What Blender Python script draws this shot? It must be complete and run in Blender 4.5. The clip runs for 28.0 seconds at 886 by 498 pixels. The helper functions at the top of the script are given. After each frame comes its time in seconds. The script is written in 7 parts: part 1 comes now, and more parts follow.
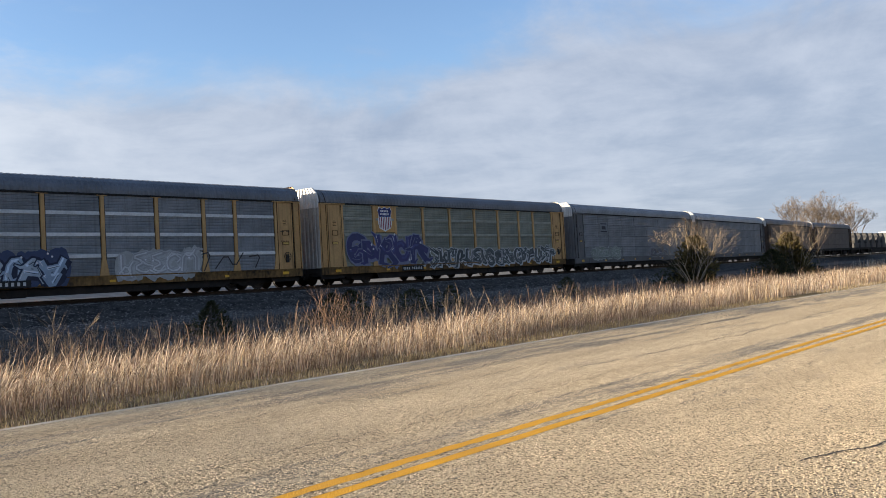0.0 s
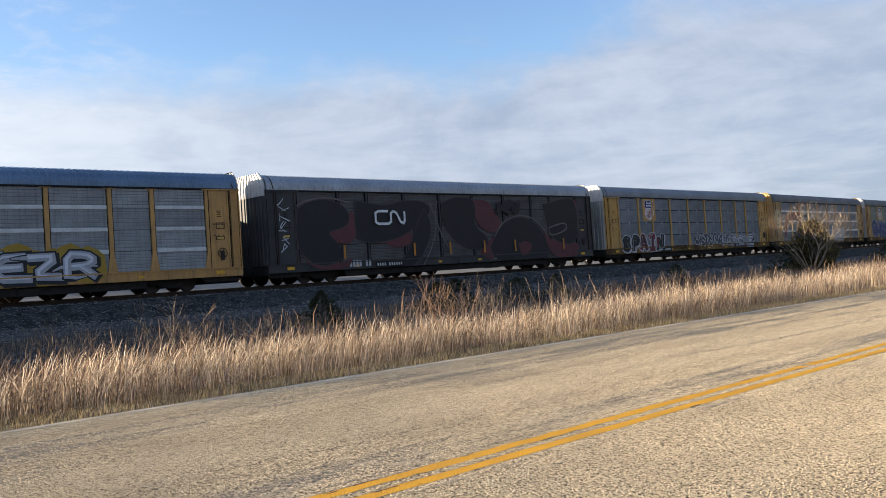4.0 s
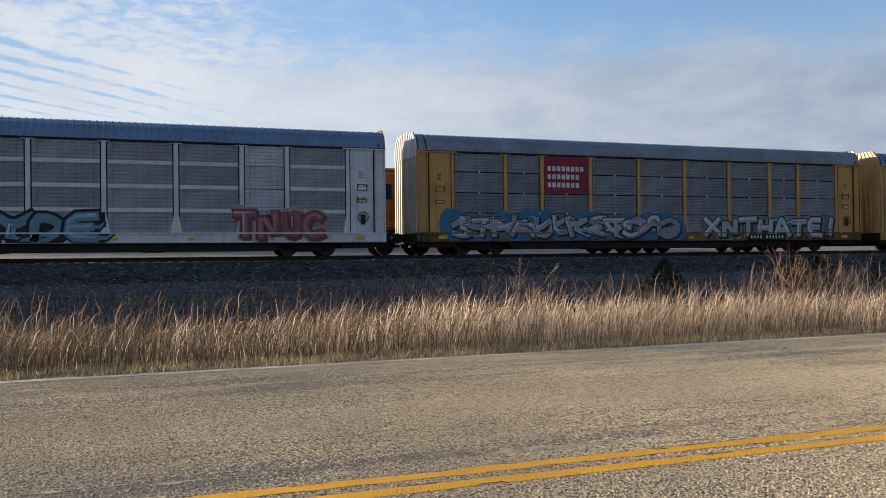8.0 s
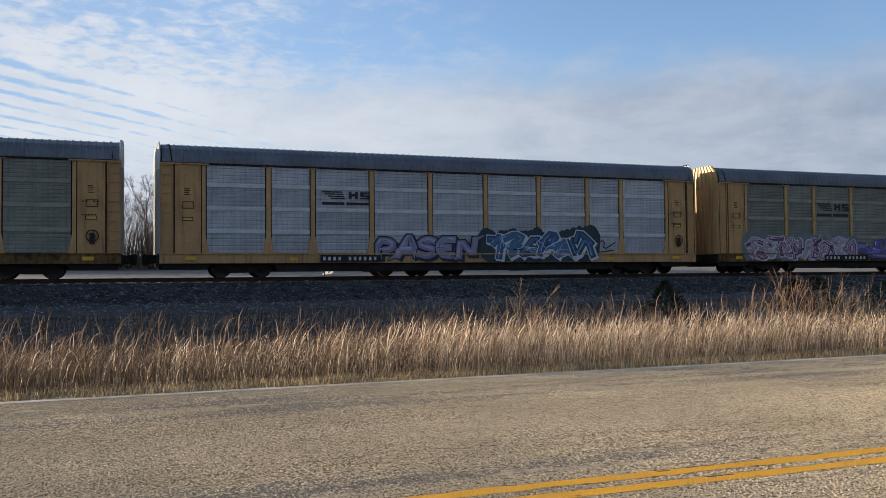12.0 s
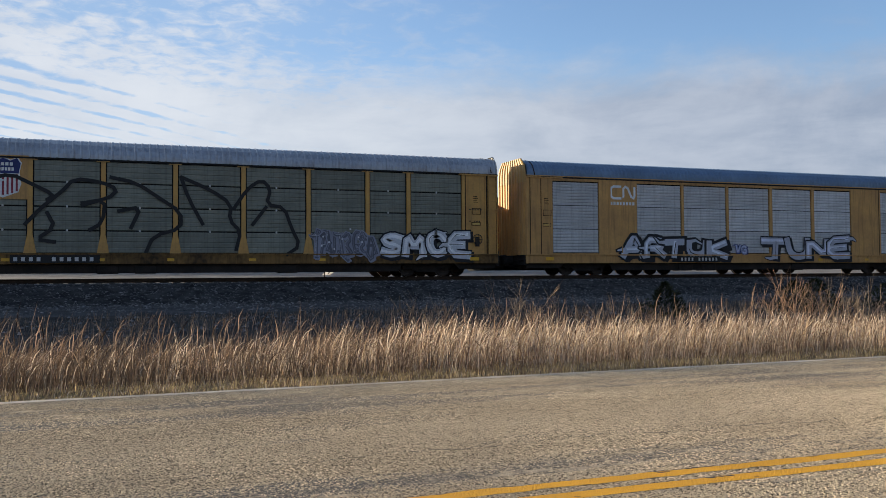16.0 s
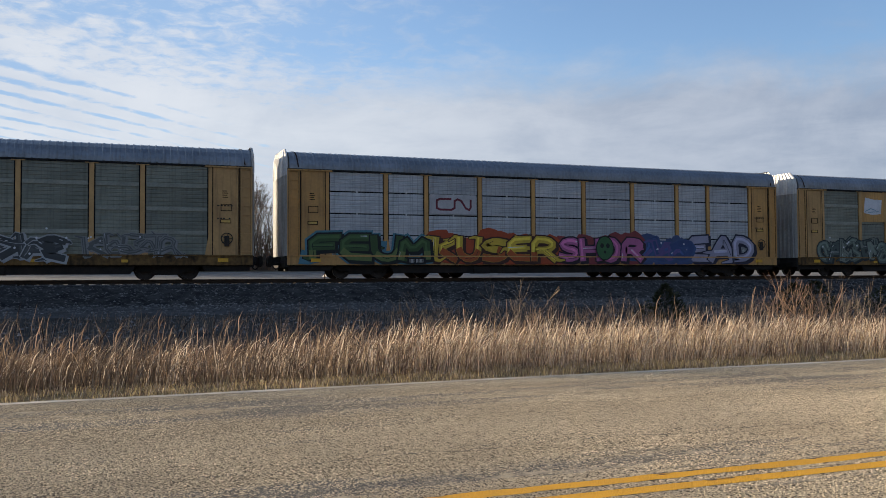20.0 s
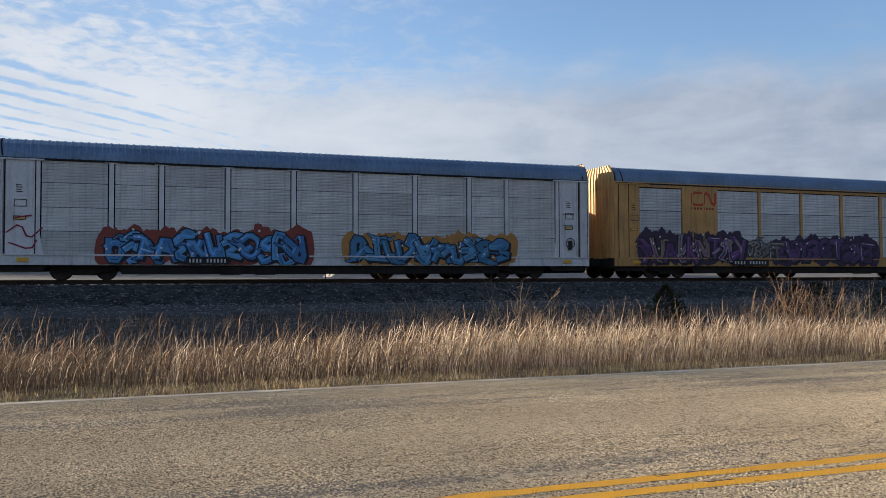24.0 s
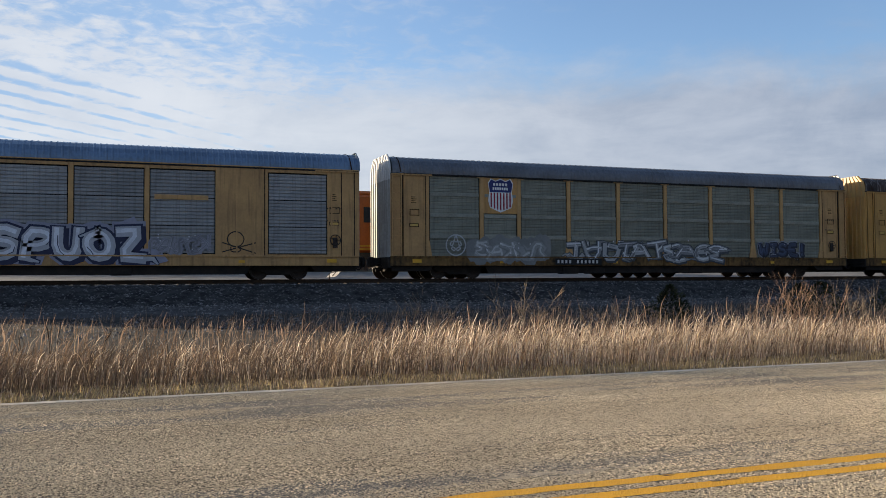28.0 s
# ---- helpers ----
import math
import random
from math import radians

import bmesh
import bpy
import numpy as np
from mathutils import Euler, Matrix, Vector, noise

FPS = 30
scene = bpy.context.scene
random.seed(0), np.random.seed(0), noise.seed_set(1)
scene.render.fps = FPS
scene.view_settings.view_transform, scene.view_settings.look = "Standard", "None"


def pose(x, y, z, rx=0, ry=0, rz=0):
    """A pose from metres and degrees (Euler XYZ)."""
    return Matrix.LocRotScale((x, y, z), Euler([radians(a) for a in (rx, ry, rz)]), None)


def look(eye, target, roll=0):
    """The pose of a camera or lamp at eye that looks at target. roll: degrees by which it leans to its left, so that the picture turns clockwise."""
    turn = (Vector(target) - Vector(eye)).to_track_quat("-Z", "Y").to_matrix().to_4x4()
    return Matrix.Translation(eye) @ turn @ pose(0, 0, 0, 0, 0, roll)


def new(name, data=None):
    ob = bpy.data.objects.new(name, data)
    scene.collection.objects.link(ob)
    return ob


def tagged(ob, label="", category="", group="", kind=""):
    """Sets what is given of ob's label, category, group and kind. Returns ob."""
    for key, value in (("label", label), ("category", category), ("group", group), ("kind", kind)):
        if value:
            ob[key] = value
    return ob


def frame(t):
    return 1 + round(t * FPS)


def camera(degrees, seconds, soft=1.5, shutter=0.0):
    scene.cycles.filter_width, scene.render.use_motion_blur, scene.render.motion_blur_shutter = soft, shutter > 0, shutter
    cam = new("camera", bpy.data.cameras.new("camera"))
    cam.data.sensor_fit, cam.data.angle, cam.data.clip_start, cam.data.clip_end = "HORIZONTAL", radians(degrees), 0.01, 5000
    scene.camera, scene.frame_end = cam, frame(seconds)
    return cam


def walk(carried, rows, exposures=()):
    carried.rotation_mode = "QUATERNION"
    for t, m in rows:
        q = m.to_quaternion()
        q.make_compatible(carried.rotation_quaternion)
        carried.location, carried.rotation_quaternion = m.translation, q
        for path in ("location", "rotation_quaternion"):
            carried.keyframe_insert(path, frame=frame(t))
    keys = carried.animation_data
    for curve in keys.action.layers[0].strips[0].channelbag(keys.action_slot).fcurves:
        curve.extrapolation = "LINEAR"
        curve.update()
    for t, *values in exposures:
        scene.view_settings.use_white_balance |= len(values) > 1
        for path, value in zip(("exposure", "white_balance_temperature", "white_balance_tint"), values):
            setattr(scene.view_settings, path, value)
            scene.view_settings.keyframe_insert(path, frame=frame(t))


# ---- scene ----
# ---------------------------------------------------------------- camera
cam = camera(53.94, 28.0, soft=0.55)
CAM_ROWS = [
    # seconds, x, y, z, yaw, pitch, roll
    (0.0, 0.0, 0.02, 1.196, -50.085, 1.823, 3.17), (0.5, 0.0, 0.02, 1.196, -50.083, 1.797, 3.155), (1.0, 0.0, 0.02, 1.196, -50.088, 1.77, 3.155),
    (1.5, 0.0, 0.02, 1.196, -50.091, 1.761, 3.15), (2.0, 0.0, 0.02, 1.196, -50.088, 1.724, 3.135), (2.5, 0.0, 0.02, 1.196, -50.09, 1.717, 3.13),
    (3.0, 0.0, 0.02, 1.196, -50.09, 1.708, 3.125), (3.5, 0.0, 0.02, 1.196, -50.066, 1.66, 3.114), (4.0, 0.0, 0.0, 1.168, -43.172, 1.56, 3.72),
    (4.5, 0.0, -0.04, 1.089, -24.2, 0.79, 0.78), (5.2, 0.0, -0.05, 1.079, -21.519, 0.526, 0.669), (6.5, 0.0, -0.05, 1.076, -20.788, 0.38, 0.593),
    (7.5, 0.0, -0.05, 1.076, -20.775, 0.365, 0.589), (8.1, 0.0, -0.05, 1.076, -20.77, 0.38, 0.559), (8.2, 0.0, -0.05, 1.076, -20.786, 1.573, 0.559),
    (8.5, 0.0, -0.05, 1.076, -20.79, 1.667, 0.559), (9.5, 0.0, -0.05, 1.076, -20.786, 1.683, 0.559), (11.0, 0.0, -0.05, 1.076, -20.734, 1.711, 0.532),
    (12.5, 0.0, -0.05, 1.076, -20.728, 1.751, 0.519), (14.5, 0.0, -0.05, 1.076, -20.728, 1.771, 0.497), (16.0, 0.0, -0.05, 1.076, -20.734, 1.792, 0.429),
    (18.0, 0.0, -0.05, 1.076, -20.753, 1.84, 0.399), (20.0, 0.0, -0.05, 1.076, -20.728, 1.905, 0.339), (21.5, 0.0, -0.05, 1.076, -20.694, 1.941, 0.259),
    (23.5, 0.0, -0.05, 1.076, -20.686, 1.95, 0.219), (24.5, 0.0, -0.05, 1.076, -20.681, 1.955, 0.189), (25.0, 0.0, -0.05, 1.076, -20.659, 1.913, 0.179),
    (25.5, 0.0, -0.05, 1.076, -20.548, 1.578, 0.213), (26.0, 0.0, -0.05, 1.076, -20.361, 1.668, 0.335), (26.5, 0.0, -0.05, 1.076, -20.447, 2.008, 0.333),
    (27.0, 0.0, -0.05, 1.076, -20.438, 1.96, 0.319), (28.0, 0.0, -0.05, 1.076, -20.437, 1.945, 0.319),
]
walk(cam, [(t, pose(x, y, z, 90 + p, r, w)) for t, x, y, z, w, p, r in CAM_ROWS], exposures=[(0.0, 1.44), (1.5, 1.54), (3.5, 1.56), (4.2, 1.54), (4.5, 1.33), (5.2, 1.2), (28.0, 1.2)])

# ---------------------------------------------------------------- light
SUN_AZ, SUN_EL = -48.0, 10.6      # degrees from +y towards +x, and above the horizon
_se, _sa = radians(SUN_EL), radians(SUN_AZ)
SUN_DIR = Vector((math.sin(_sa) * math.cos(_se), math.cos(_sa) * math.cos(_se), math.sin(_se)))
world = bpy.data.worlds.new("sky")
scene.world = world
world.use_nodes = True


def build_world():
    """A low winter sun's sky with thin, partly streaked cloud, and an added darker overcast out of view."""
    nt = world.node_tree
    nt.nodes.clear()
    N, Lk = nt.nodes.new, nt.links.new

    def math_node(op, a, b=None):
        m = N("ShaderNodeMath")
        m.operation = op
        for k, v in enumerate((a, b)):
            if v is None:
                continue
            if isinstance(v, (int, float)):
                m.inputs[k].default_value = v
            else:
                Lk(v, m.inputs[k])
        return m.outputs[0]

    def noise_tex(vec, scale, detail, rough=0.5, distort=0.0):
        n = N("ShaderNodeTexNoise")
        n.inputs["Scale"].default_value, n.inputs["Detail"].default_value = scale, detail
        n.inputs["Roughness"].default_value, n.inputs["Distortion"].default_value = rough, distort
        Lk(vec, n.inputs[0])
        return n.outputs[0]

    def band(v, lo, hi, a=0.0, b=1.0):
        r = N("ShaderNodeMapRange")
        r.interpolation_type = "SMOOTHSTEP"
        for k, x in enumerate((lo, hi, a, b), 1):
            r.inputs[k].default_value = x
        Lk(v, r.inputs[0])
        return r.outputs[0]

    def blend(fac, a, b):
        m = N("ShaderNodeMix")
        m.data_type = "RGBA"
        Lk(fac, m.inputs[0])
        for k, v in ((6, a), (7, b)):
            if isinstance(v, tuple):
                m.inputs[k].default_value = (*v, 1)
            else:
                Lk(v, m.inputs[k])
        return m.outputs[2]

    out, bg = N("ShaderNodeOutputWorld"), N("ShaderNodeBackground")
    sky = N("ShaderNodeTexSky")
    sky.sky_type, sky.sun_disc = "NISHITA", False
    sky.sun_elevation, sky.sun_rotation = radians(SUN_EL), radians(SUN_AZ)
    sky.air_density, sky.dust_density, sky.ozone_density = 1.0, 0.12, 2.0
    tc, sep, comb = N("ShaderNodeTexCoord"), N("ShaderNodeSeparateXYZ"), N("ShaderNodeCombineXYZ")
    Lk(tc.outputs["Generated"], sep.inputs[0])
    z = math_node("MAXIMUM", sep.outputs[2], 0.0)
    den = math_node("ADD", z, 0.10)
    Lk(math_node("DIVIDE", sep.outputs[0], den), comb.inputs[0])
    Lk(math_node("DIVIDE", sep.outputs[1], den), comb.inputs[1])
    flat = comb.outputs[0]
    veil = noise_tex(flat, 0.75, 8, 0.58, 0.5)
    detail = noise_tex(flat, 2.4, 8, 0.6, 0.3)
    puff = noise_tex(flat, 5.0, 6, 0.6, 0.2)
    stretch = N("ShaderNodeMapping")
    stretch.inputs["Scale"].default_value = (1.0, 1.0, 1.7)
    Lk(tc.outputs["Generated"], stretch.inputs[0])
    heap = noise_tex(stretch.outputs[0], 4.2, 10, 0.62, 0.35)
    dapple = noise_tex(flat, 12.0, 5, 0.6, 0.4)
    # rows of ripples in the broken cloud towards the sun
    den2 = math_node("ADD", z, 0.05)
    fx, fy = math_node("DIVIDE", sep.outputs[0], den2), math_node("DIVIDE", sep.outputs[1], den2)
    across = math_node("SUBTRACT", fy, math_node("MULTIPLY", fx, 0.9))
    bend = math_node("MULTIPLY", math_node("ADD", veil, math_node("MULTIPLY", detail, 0.45)), 5.0)
    wave = math_node("SINE", math_node("ADD", math_node("MULTIPLY", across, 24.2), math_node("SUBTRACT", bend, 6.3)))
    row_zone = math_node("MULTIPLY", band(across, 3.75, 4.15), band(fx, 2.4, 0.6))
    ripple = math_node("MULTIPLY", wave, math_node("MULTIPLY", row_zone, band(detail, 0.36, 0.55, 0.22, 0.46)))
    # towards the sun's side the cloud breaks up, away from it it closes to a veil
    side = band(math_node("ADD", math_node("MULTIPLY", sep.outputs[0], 0.85), math_node("MULTIPLY", sep.outputs[1], -0.25)), -0.35, 0.30)
    low = band(z, 0.11, 0.31, 0.50, -0.16)
    low_s = band(z, 0.10, 0.30, 0.56, 0.0)
    closed = band(sep.outputs[0], 0.72, 0.92, 0.0, 0.34)
    cover = math_node("ADD", math_node("ADD", math_node("MULTIPLY", veil, 0.55), math_node("MULTIPLY", heap, 0.90)), math_node("ADD", low, closed))
    cover_s = math_node("ADD", math_node("ADD", math_node("MULTIPLY", veil, 0.75), math_node("ADD", math_node("MULTIPLY", puff, 0.24), math_node("MULTIPLY", math_node("SUBTRACT", dapple, 0.42), 0.85))), math_node("ADD", math_node("MULTIPLY", detail, 0.45), math_node("ADD", low_s, ripple)))
    m1, m2 = band(cover, 0.62, 1.04, 0.03, 0.93), band(cover_s, 0.70, 1.04, 0.03, 0.90)
    mixm = N("ShaderNodeMix")
    mixm.data_type = "FLOAT"
    Lk(side, mixm.inputs[0])
    Lk(m2, mixm.inputs[2])
    Lk(m1, mixm.inputs[3])
    sund = N("ShaderNodeVectorMath")
    sund.operation = "DOT_PRODUCT"
    Lk(tc.outputs["Generated"], sund.inputs[0])
    sund.inputs[1].default_value = tuple(SUN_DIR)
    toward = sund.outputs["Value"]
    mask = math_node("MAXIMUM", mixm.outputs[0], band(toward, -0.76, -0.58, 0.8, 0.0))
    glow = band(toward, 0.0, 0.77)
    tone = band(math_node("ADD", math_node("MULTIPLY", detail, 0.4), math_node("MULTIPLY", heap, 0.6)), 0.34, 0.66)
    grey = blend(tone, (1.8, 2.15, 2.82), (2.8, 3.08, 3.65))
    white = blend(tone, (3.7, 3.98, 4.45), (4.55, 4.72, 5.0))
    # unseen dull overcast opposite the sun, added to dim the cars' shaded sides
    away = blend(tone, (0.95, 0.96, 0.99), (1.35, 1.33, 1.34))
    cloud = blend(band(toward, -0.76, -0.58), away, blend(glow, grey, white))
    blue = N("ShaderNodeMix")
    blue.data_type, blue.blend_type = "RGBA", "MULTIPLY"
    blue.inputs[0].default_value = 1.0
    blue.inputs[7].default_value = (1.12, 1.15, 1.32, 1)
    Lk(sky.outputs[0], blue.inputs[6])
    clear = blend(band(toward, 0.27, 0.82, 0.0, 0.85), blue.outputs[2], (1.95, 2.85, 4.2))
    Lk(blend(mask, clear, cloud), bg.inputs[0])
    bg.inputs["Strength"].default_value = 0.076
    Lk(bg.outputs[0], out.inputs[0])


build_world()
sun = new("sun", bpy.data.lights.new("sun", "SUN"))
sun.data.energy, sun.data.angle, sun.data.color = 4.8, radians(0.6), (1.0, 0.83, 0.61)
sun.matrix_world = look(SUN_DIR * 200, (0, 0, 0))


# ---------------------------------------------------------------- materials
def lin(*c):
    """Linear colour from 0-255 display values."""
    return tuple(((v / 255 + 0.055) / 1.055) ** 2.4 if v > 10 else v / 255 / 12.92 for v in c)


def pbr(name, base, second=None, rough=0.6, metal=0.0, scale=3.0, fine=40.0, bump=0.0, streak=None,
        vary=0.0, island=0.0, amount=0.5, translucent=0.0, bump_scale=None):
    """Two tones at two scales, optional downward streaks, relief, and a random tint for each object or island."""
    m = bpy.data.materials.new(name)
    m.use_nodes = True
    nt = m.node_tree
    N, Lk = nt.nodes.new, nt.links.new
    b = nt.nodes["Principled BSDF"]
    out = nt.nodes["Material Output"]
    tc = N("ShaderNodeTexCoord")
    second = second or tuple(v * 0.6 for v in base)
    big, small = N("ShaderNodeTexNoise"), N("ShaderNodeTexNoise")
    big.inputs["Scale"].default_value, big.inputs["Detail"].default_value = scale, 5
    small.inputs["Scale"].default_value, small.inputs["Detail"].default_value = fine, 3
    Lk(tc.outputs["Object"], big.inputs[0])
    Lk(tc.outputs["Object"], small.inputs[0])
    add = N("ShaderNodeMath")
    add.operation = "MULTIPLY_ADD"
    Lk(small.outputs[0], add.inputs[0])
    add.inputs[1].default_value = 0.5
    Lk(big.outputs[0], add.inputs[2])
    ramp = N("ShaderNodeMapRange")
    ramp.inputs[1].default_value, ramp.inputs[2].default_value = 0.55, 0.95
    ramp.inputs[3].default_value, ramp.inputs[4].default_value = 0.0, amount * 2
    Lk(add.outputs[0], ramp.inputs[0])
    mix = N("ShaderNodeMix")
    mix.data_type = "RGBA"
    mix.inputs[6].default_value, mix.inputs[7].default_value = (*base, 1), (*second, 1)
    Lk(ramp.outputs[0], mix.inputs[0])
    colour = mix.outputs[2]
    if streak:
        mp, sn, sr, sm = N("ShaderNodeMapping"), N("ShaderNodeTexNoise"), N("ShaderNodeMapRange"), N("ShaderNodeMix")
        mp.inputs["Scale"].default_value = (5.0, 5.0, 0.35)
        sn.inputs["Scale"].default_value, sn.inputs["Detail"].default_value = 1.6, 4
        sr.inputs[1].default_value, sr.inputs[2].default_value, sr.inputs[4].default_value = 0.5, 0.75, streak[3]
        sm.data_type = "RGBA"
        sm.inputs[7].default_value = (*streak[:3], 1)
        Lk(tc.outputs["Object"], mp.inputs[0])
        Lk(mp.outputs[0], sn.inputs[0])
        Lk(sn.outputs[0], sr.inputs[0])
        Lk(sr.outputs[0], sm.inputs[0])
        Lk(colour, sm.inputs[6])
        colour = sm.outputs[2]
    if vary or island:
        src, mr, hs = (N("ShaderNodeNewGeometry"), "Random Per Island") if island else (N("ShaderNodeObjectInfo"), "Random"), N("ShaderNodeMapRange"), N("ShaderNodeHueSaturation")
        k = vary or island
        mr.inputs[3].default_value, mr.inputs[4].default_value = 1 - k, 1 + k
        Lk(src[0].outputs[src[1]], mr.inputs[0])
        Lk(mr.outputs[0], hs.inputs["Value"])
        Lk(colour, hs.inputs["Color"])
        colour = hs.outputs[0]
    Lk(colour, b.inputs["Base Color"])
    b.inputs["Roughness"].default_value, b.inputs["Metallic"].default_value = rough, metal
    b.inputs["Specular IOR Level"].default_value = 0.5 if rough < 0.7 else 0.15
    if bump:
        bn = N("ShaderNodeBump")
        bn.inputs["Strength"].default_value, bn.inputs["Distance"].default_value = bump, 0.02
        Lk((small if bump_scale is None else big).outputs[0], bn.inputs["Height"])
        Lk(bn.outputs[0], b.inputs["Normal"])
    if translucent:
        tr, ms = N("ShaderNodeBsdfTranslucent"), N("ShaderNodeMixShader")
        Lk(colour, tr.inputs[0])
        ms.inputs[0].default_value = translucent
        Lk(b.outputs[0], ms.inputs[1])
        Lk(tr.outputs[0], ms.inputs[2])
        Lk(ms.outputs[0], out.inputs[0])
    return m


def asphalt_material():
    """Old chip-sealed asphalt: small pale stones in dark tar, bands where the stones have worn off."""
    m = bpy.data.materials.new("old_asphalt")
    m.use_nodes = True
    nt = m.node_tree
    N, Lk = nt.nodes.new, nt.links.new
    b = nt.nodes["Principled BSDF"]
    tc = N("ShaderNodeTexCoord")

    def scaled(sx, sy):
        mp = N("ShaderNodeMapping")
        mp.inputs["Scale"].default_value = (sx, sy, 1.0)
        Lk(tc.outputs["Object"], mp.inputs[0])
        return mp.outputs[0]

    def noise(vec, scale, detail, rough=0.5):
        n = N("ShaderNodeTexNoise")
        n.inputs["Scale"].default_value, n.inputs["Detail"].default_value, n.inputs["Roughness"].default_value = scale, detail, rough
        Lk(vec, n.inputs[0])
        return n.outputs[0]

    def ramp(v, lo, hi, a=0.0, c=1.0):
        r = N("ShaderNodeMapRange")
        r.interpolation_type = "SMOOTHSTEP"
        for k, x in enumerate((lo, hi, a, c), 1):
            r.inputs[k].default_value = x
        Lk(v, r.inputs[0])
        return r.outputs[0]

    def calc(op, p, q):
        c = N("ShaderNodeMath")
        c.operation = op
        for k, v in enumerate((p, q)):
            if isinstance(v, (int, float)):
                c.inputs[k].default_value = v
            else:
                Lk(v, c.inputs[k])
        return c.outputs[0]

    def blend(fac, p, q, kind="MIX"):
        x = N("ShaderNodeMix")
        x.data_type, x.blend_type = "RGBA", kind
        Lk(fac, x.inputs[0])
        for k, v in ((6, p), (7, q)):
            if isinstance(v, tuple):
                x.inputs[k].default_value = (*v, 1)
            else:
                Lk(v, x.inputs[k])
        return x.outputs[2]

    vor = N("ShaderNodeTexVoronoi")
    vor.inputs["Scale"].default_value, vor.inputs["Randomness"].default_value = 140, 1.0
    Lk(scaled(1.0, 0.6), vor.inputs["Vector"])
    sep = N("ShaderNodeSeparateColor")
    Lk(vor.outputs["Color"], sep.inputs[0])
    clump = noise(scaled(1.0, 0.6), 60, 2)
    pick = calc("ADD", calc("MULTIPLY", sep.outputs[0], 0.85), calc("MULTIPLY", clump, 0.3))
    stones = N("ShaderNodeValToRGB")
    e = stones.color_ramp.elements
    e[0].position, e[0].color = 0.31, (0.11, 0.088, 0.06, 1)
    e[1].position, e[1].color = 0.98, (0.72, 0.585, 0.40, 1)
    for at, col in ((0.44, (0.33, 0.265, 0.175, 1)), (0.58, (0.56, 0.455, 0.305, 1))):
        stones.color_ramp.elements.new(at).color = col
    Lk(pick, stones.inputs[0])
    patch = noise(tc.outputs["Object"], 0.55, 6)
    lane = noise(scaled(0.02, 0.9), 1.1, 4)
    worn = noise(scaled(0.24, 1.5), 1.5, 8, 0.62)
    xyz = N("ShaderNodeSeparateXYZ")
    Lk(tc.outputs["Object"], xyz.inputs[0])
    colour = blend(ramp(lane, 0.40, 0.62), stones.outputs[0], (0.82, 0.815, 0.81), "MULTIPLY")
    # darker at low x: the road's dim look towards the sun, put into colour
    side_tone = ramp(calc("ADD", xyz.outputs[0], calc("MULTIPLY", patch, 4.0)), 0.0, 8.5)
    colour = blend(side_tone, blend(ramp(patch, 0.0, 0.001), colour, (0.68, 0.67, 0.66), "MULTIPLY"), colour)
    # worn bands: beside the centre lines, in the wheel track, near the edge line
    near_c = calc("SUBTRACT", 1.0, ramp(calc("ABSOLUTE", calc("SUBTRACT", xyz.outputs[1], 4.32), 0.0), 0.06, 0.42))
    near_e = calc("SUBTRACT", 1.0, ramp(calc("ABSOLUTE", calc("SUBTRACT", xyz.outputs[1], 7.35), 0.0), 0.25, 0.95))
    near = calc("MAXIMUM", near_c, calc("MULTIPLY", near_e, 0.9))
    tar = ramp(calc("ADD", calc("ADD", worn, calc("MULTIPLY", sep.outputs[2], 0.16)), calc("MULTIPLY", near, 0.17)), 0.69, 0.76, 0.0, 0.88)
    tarred = blend(ramp(sep.outputs[0], 0.45, 0.9), (0.10, 0.095, 0.09), (0.30, 0.26, 0.20))
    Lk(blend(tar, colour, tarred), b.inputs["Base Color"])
    b.inputs["Roughness"].default_value, b.inputs["Specular IOR Level"].default_value = 0.95, 0.08
    b.inputs["Diffuse Roughness"].default_value = 0.35
    bn = N("ShaderNodeBump")
    bn.inputs["Strength"].default_value, bn.inputs["Distance"].default_value = 0.5, 0.006
    Lk(sep.outputs[1], bn.inputs["Height"])
    Lk(bn.outputs[0], b.inputs["Normal"])
    return m


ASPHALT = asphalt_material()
TAR = pbr("crack_tar", (0.045, 0.042, 0.04), (0.09, 0.08, 0.07), 0.8, fine=90)
LINE_YELLOW = pbr("road_yellow", (0.76, 0.385, 0.03), (0.52, 0.27, 0.04), 0.75, scale=2.0, fine=70, bump=0.5, amount=0.35)
WORN = pbr("worn_tar", (0.10, 0.09, 0.078), (0.42, 0.35, 0.25), 0.9, scale=9.0, fine=120, amount=0.75, bump=0.5)
CHIP = pbr("road_chip", (0.66, 0.535, 0.36), (0.38, 0.305, 0.205), 0.9, scale=0.8, fine=30, island=0.3)
LINE_WHITE = pbr("road_white", (0.74, 0.65, 0.51), (0.46, 0.38, 0.27), 0.75, scale=1.5, fine=60, amount=0.5)
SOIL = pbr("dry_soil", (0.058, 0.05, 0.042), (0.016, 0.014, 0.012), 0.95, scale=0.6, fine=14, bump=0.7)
THATCH = pbr("verge_thatch", (0.30, 0.215, 0.10), (0.11, 0.08, 0.04), 0.95, scale=2.0, fine=30, bump=0.8)
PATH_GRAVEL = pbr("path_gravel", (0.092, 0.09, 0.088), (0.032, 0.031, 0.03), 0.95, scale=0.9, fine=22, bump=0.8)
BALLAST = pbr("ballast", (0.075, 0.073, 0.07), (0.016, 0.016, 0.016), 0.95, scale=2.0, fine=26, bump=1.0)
STONE = pbr("ballast_stone", (0.19, 0.185, 0.18), (0.045, 0.045, 0.045), 0.9, scale=3, fine=30, island=0.5)
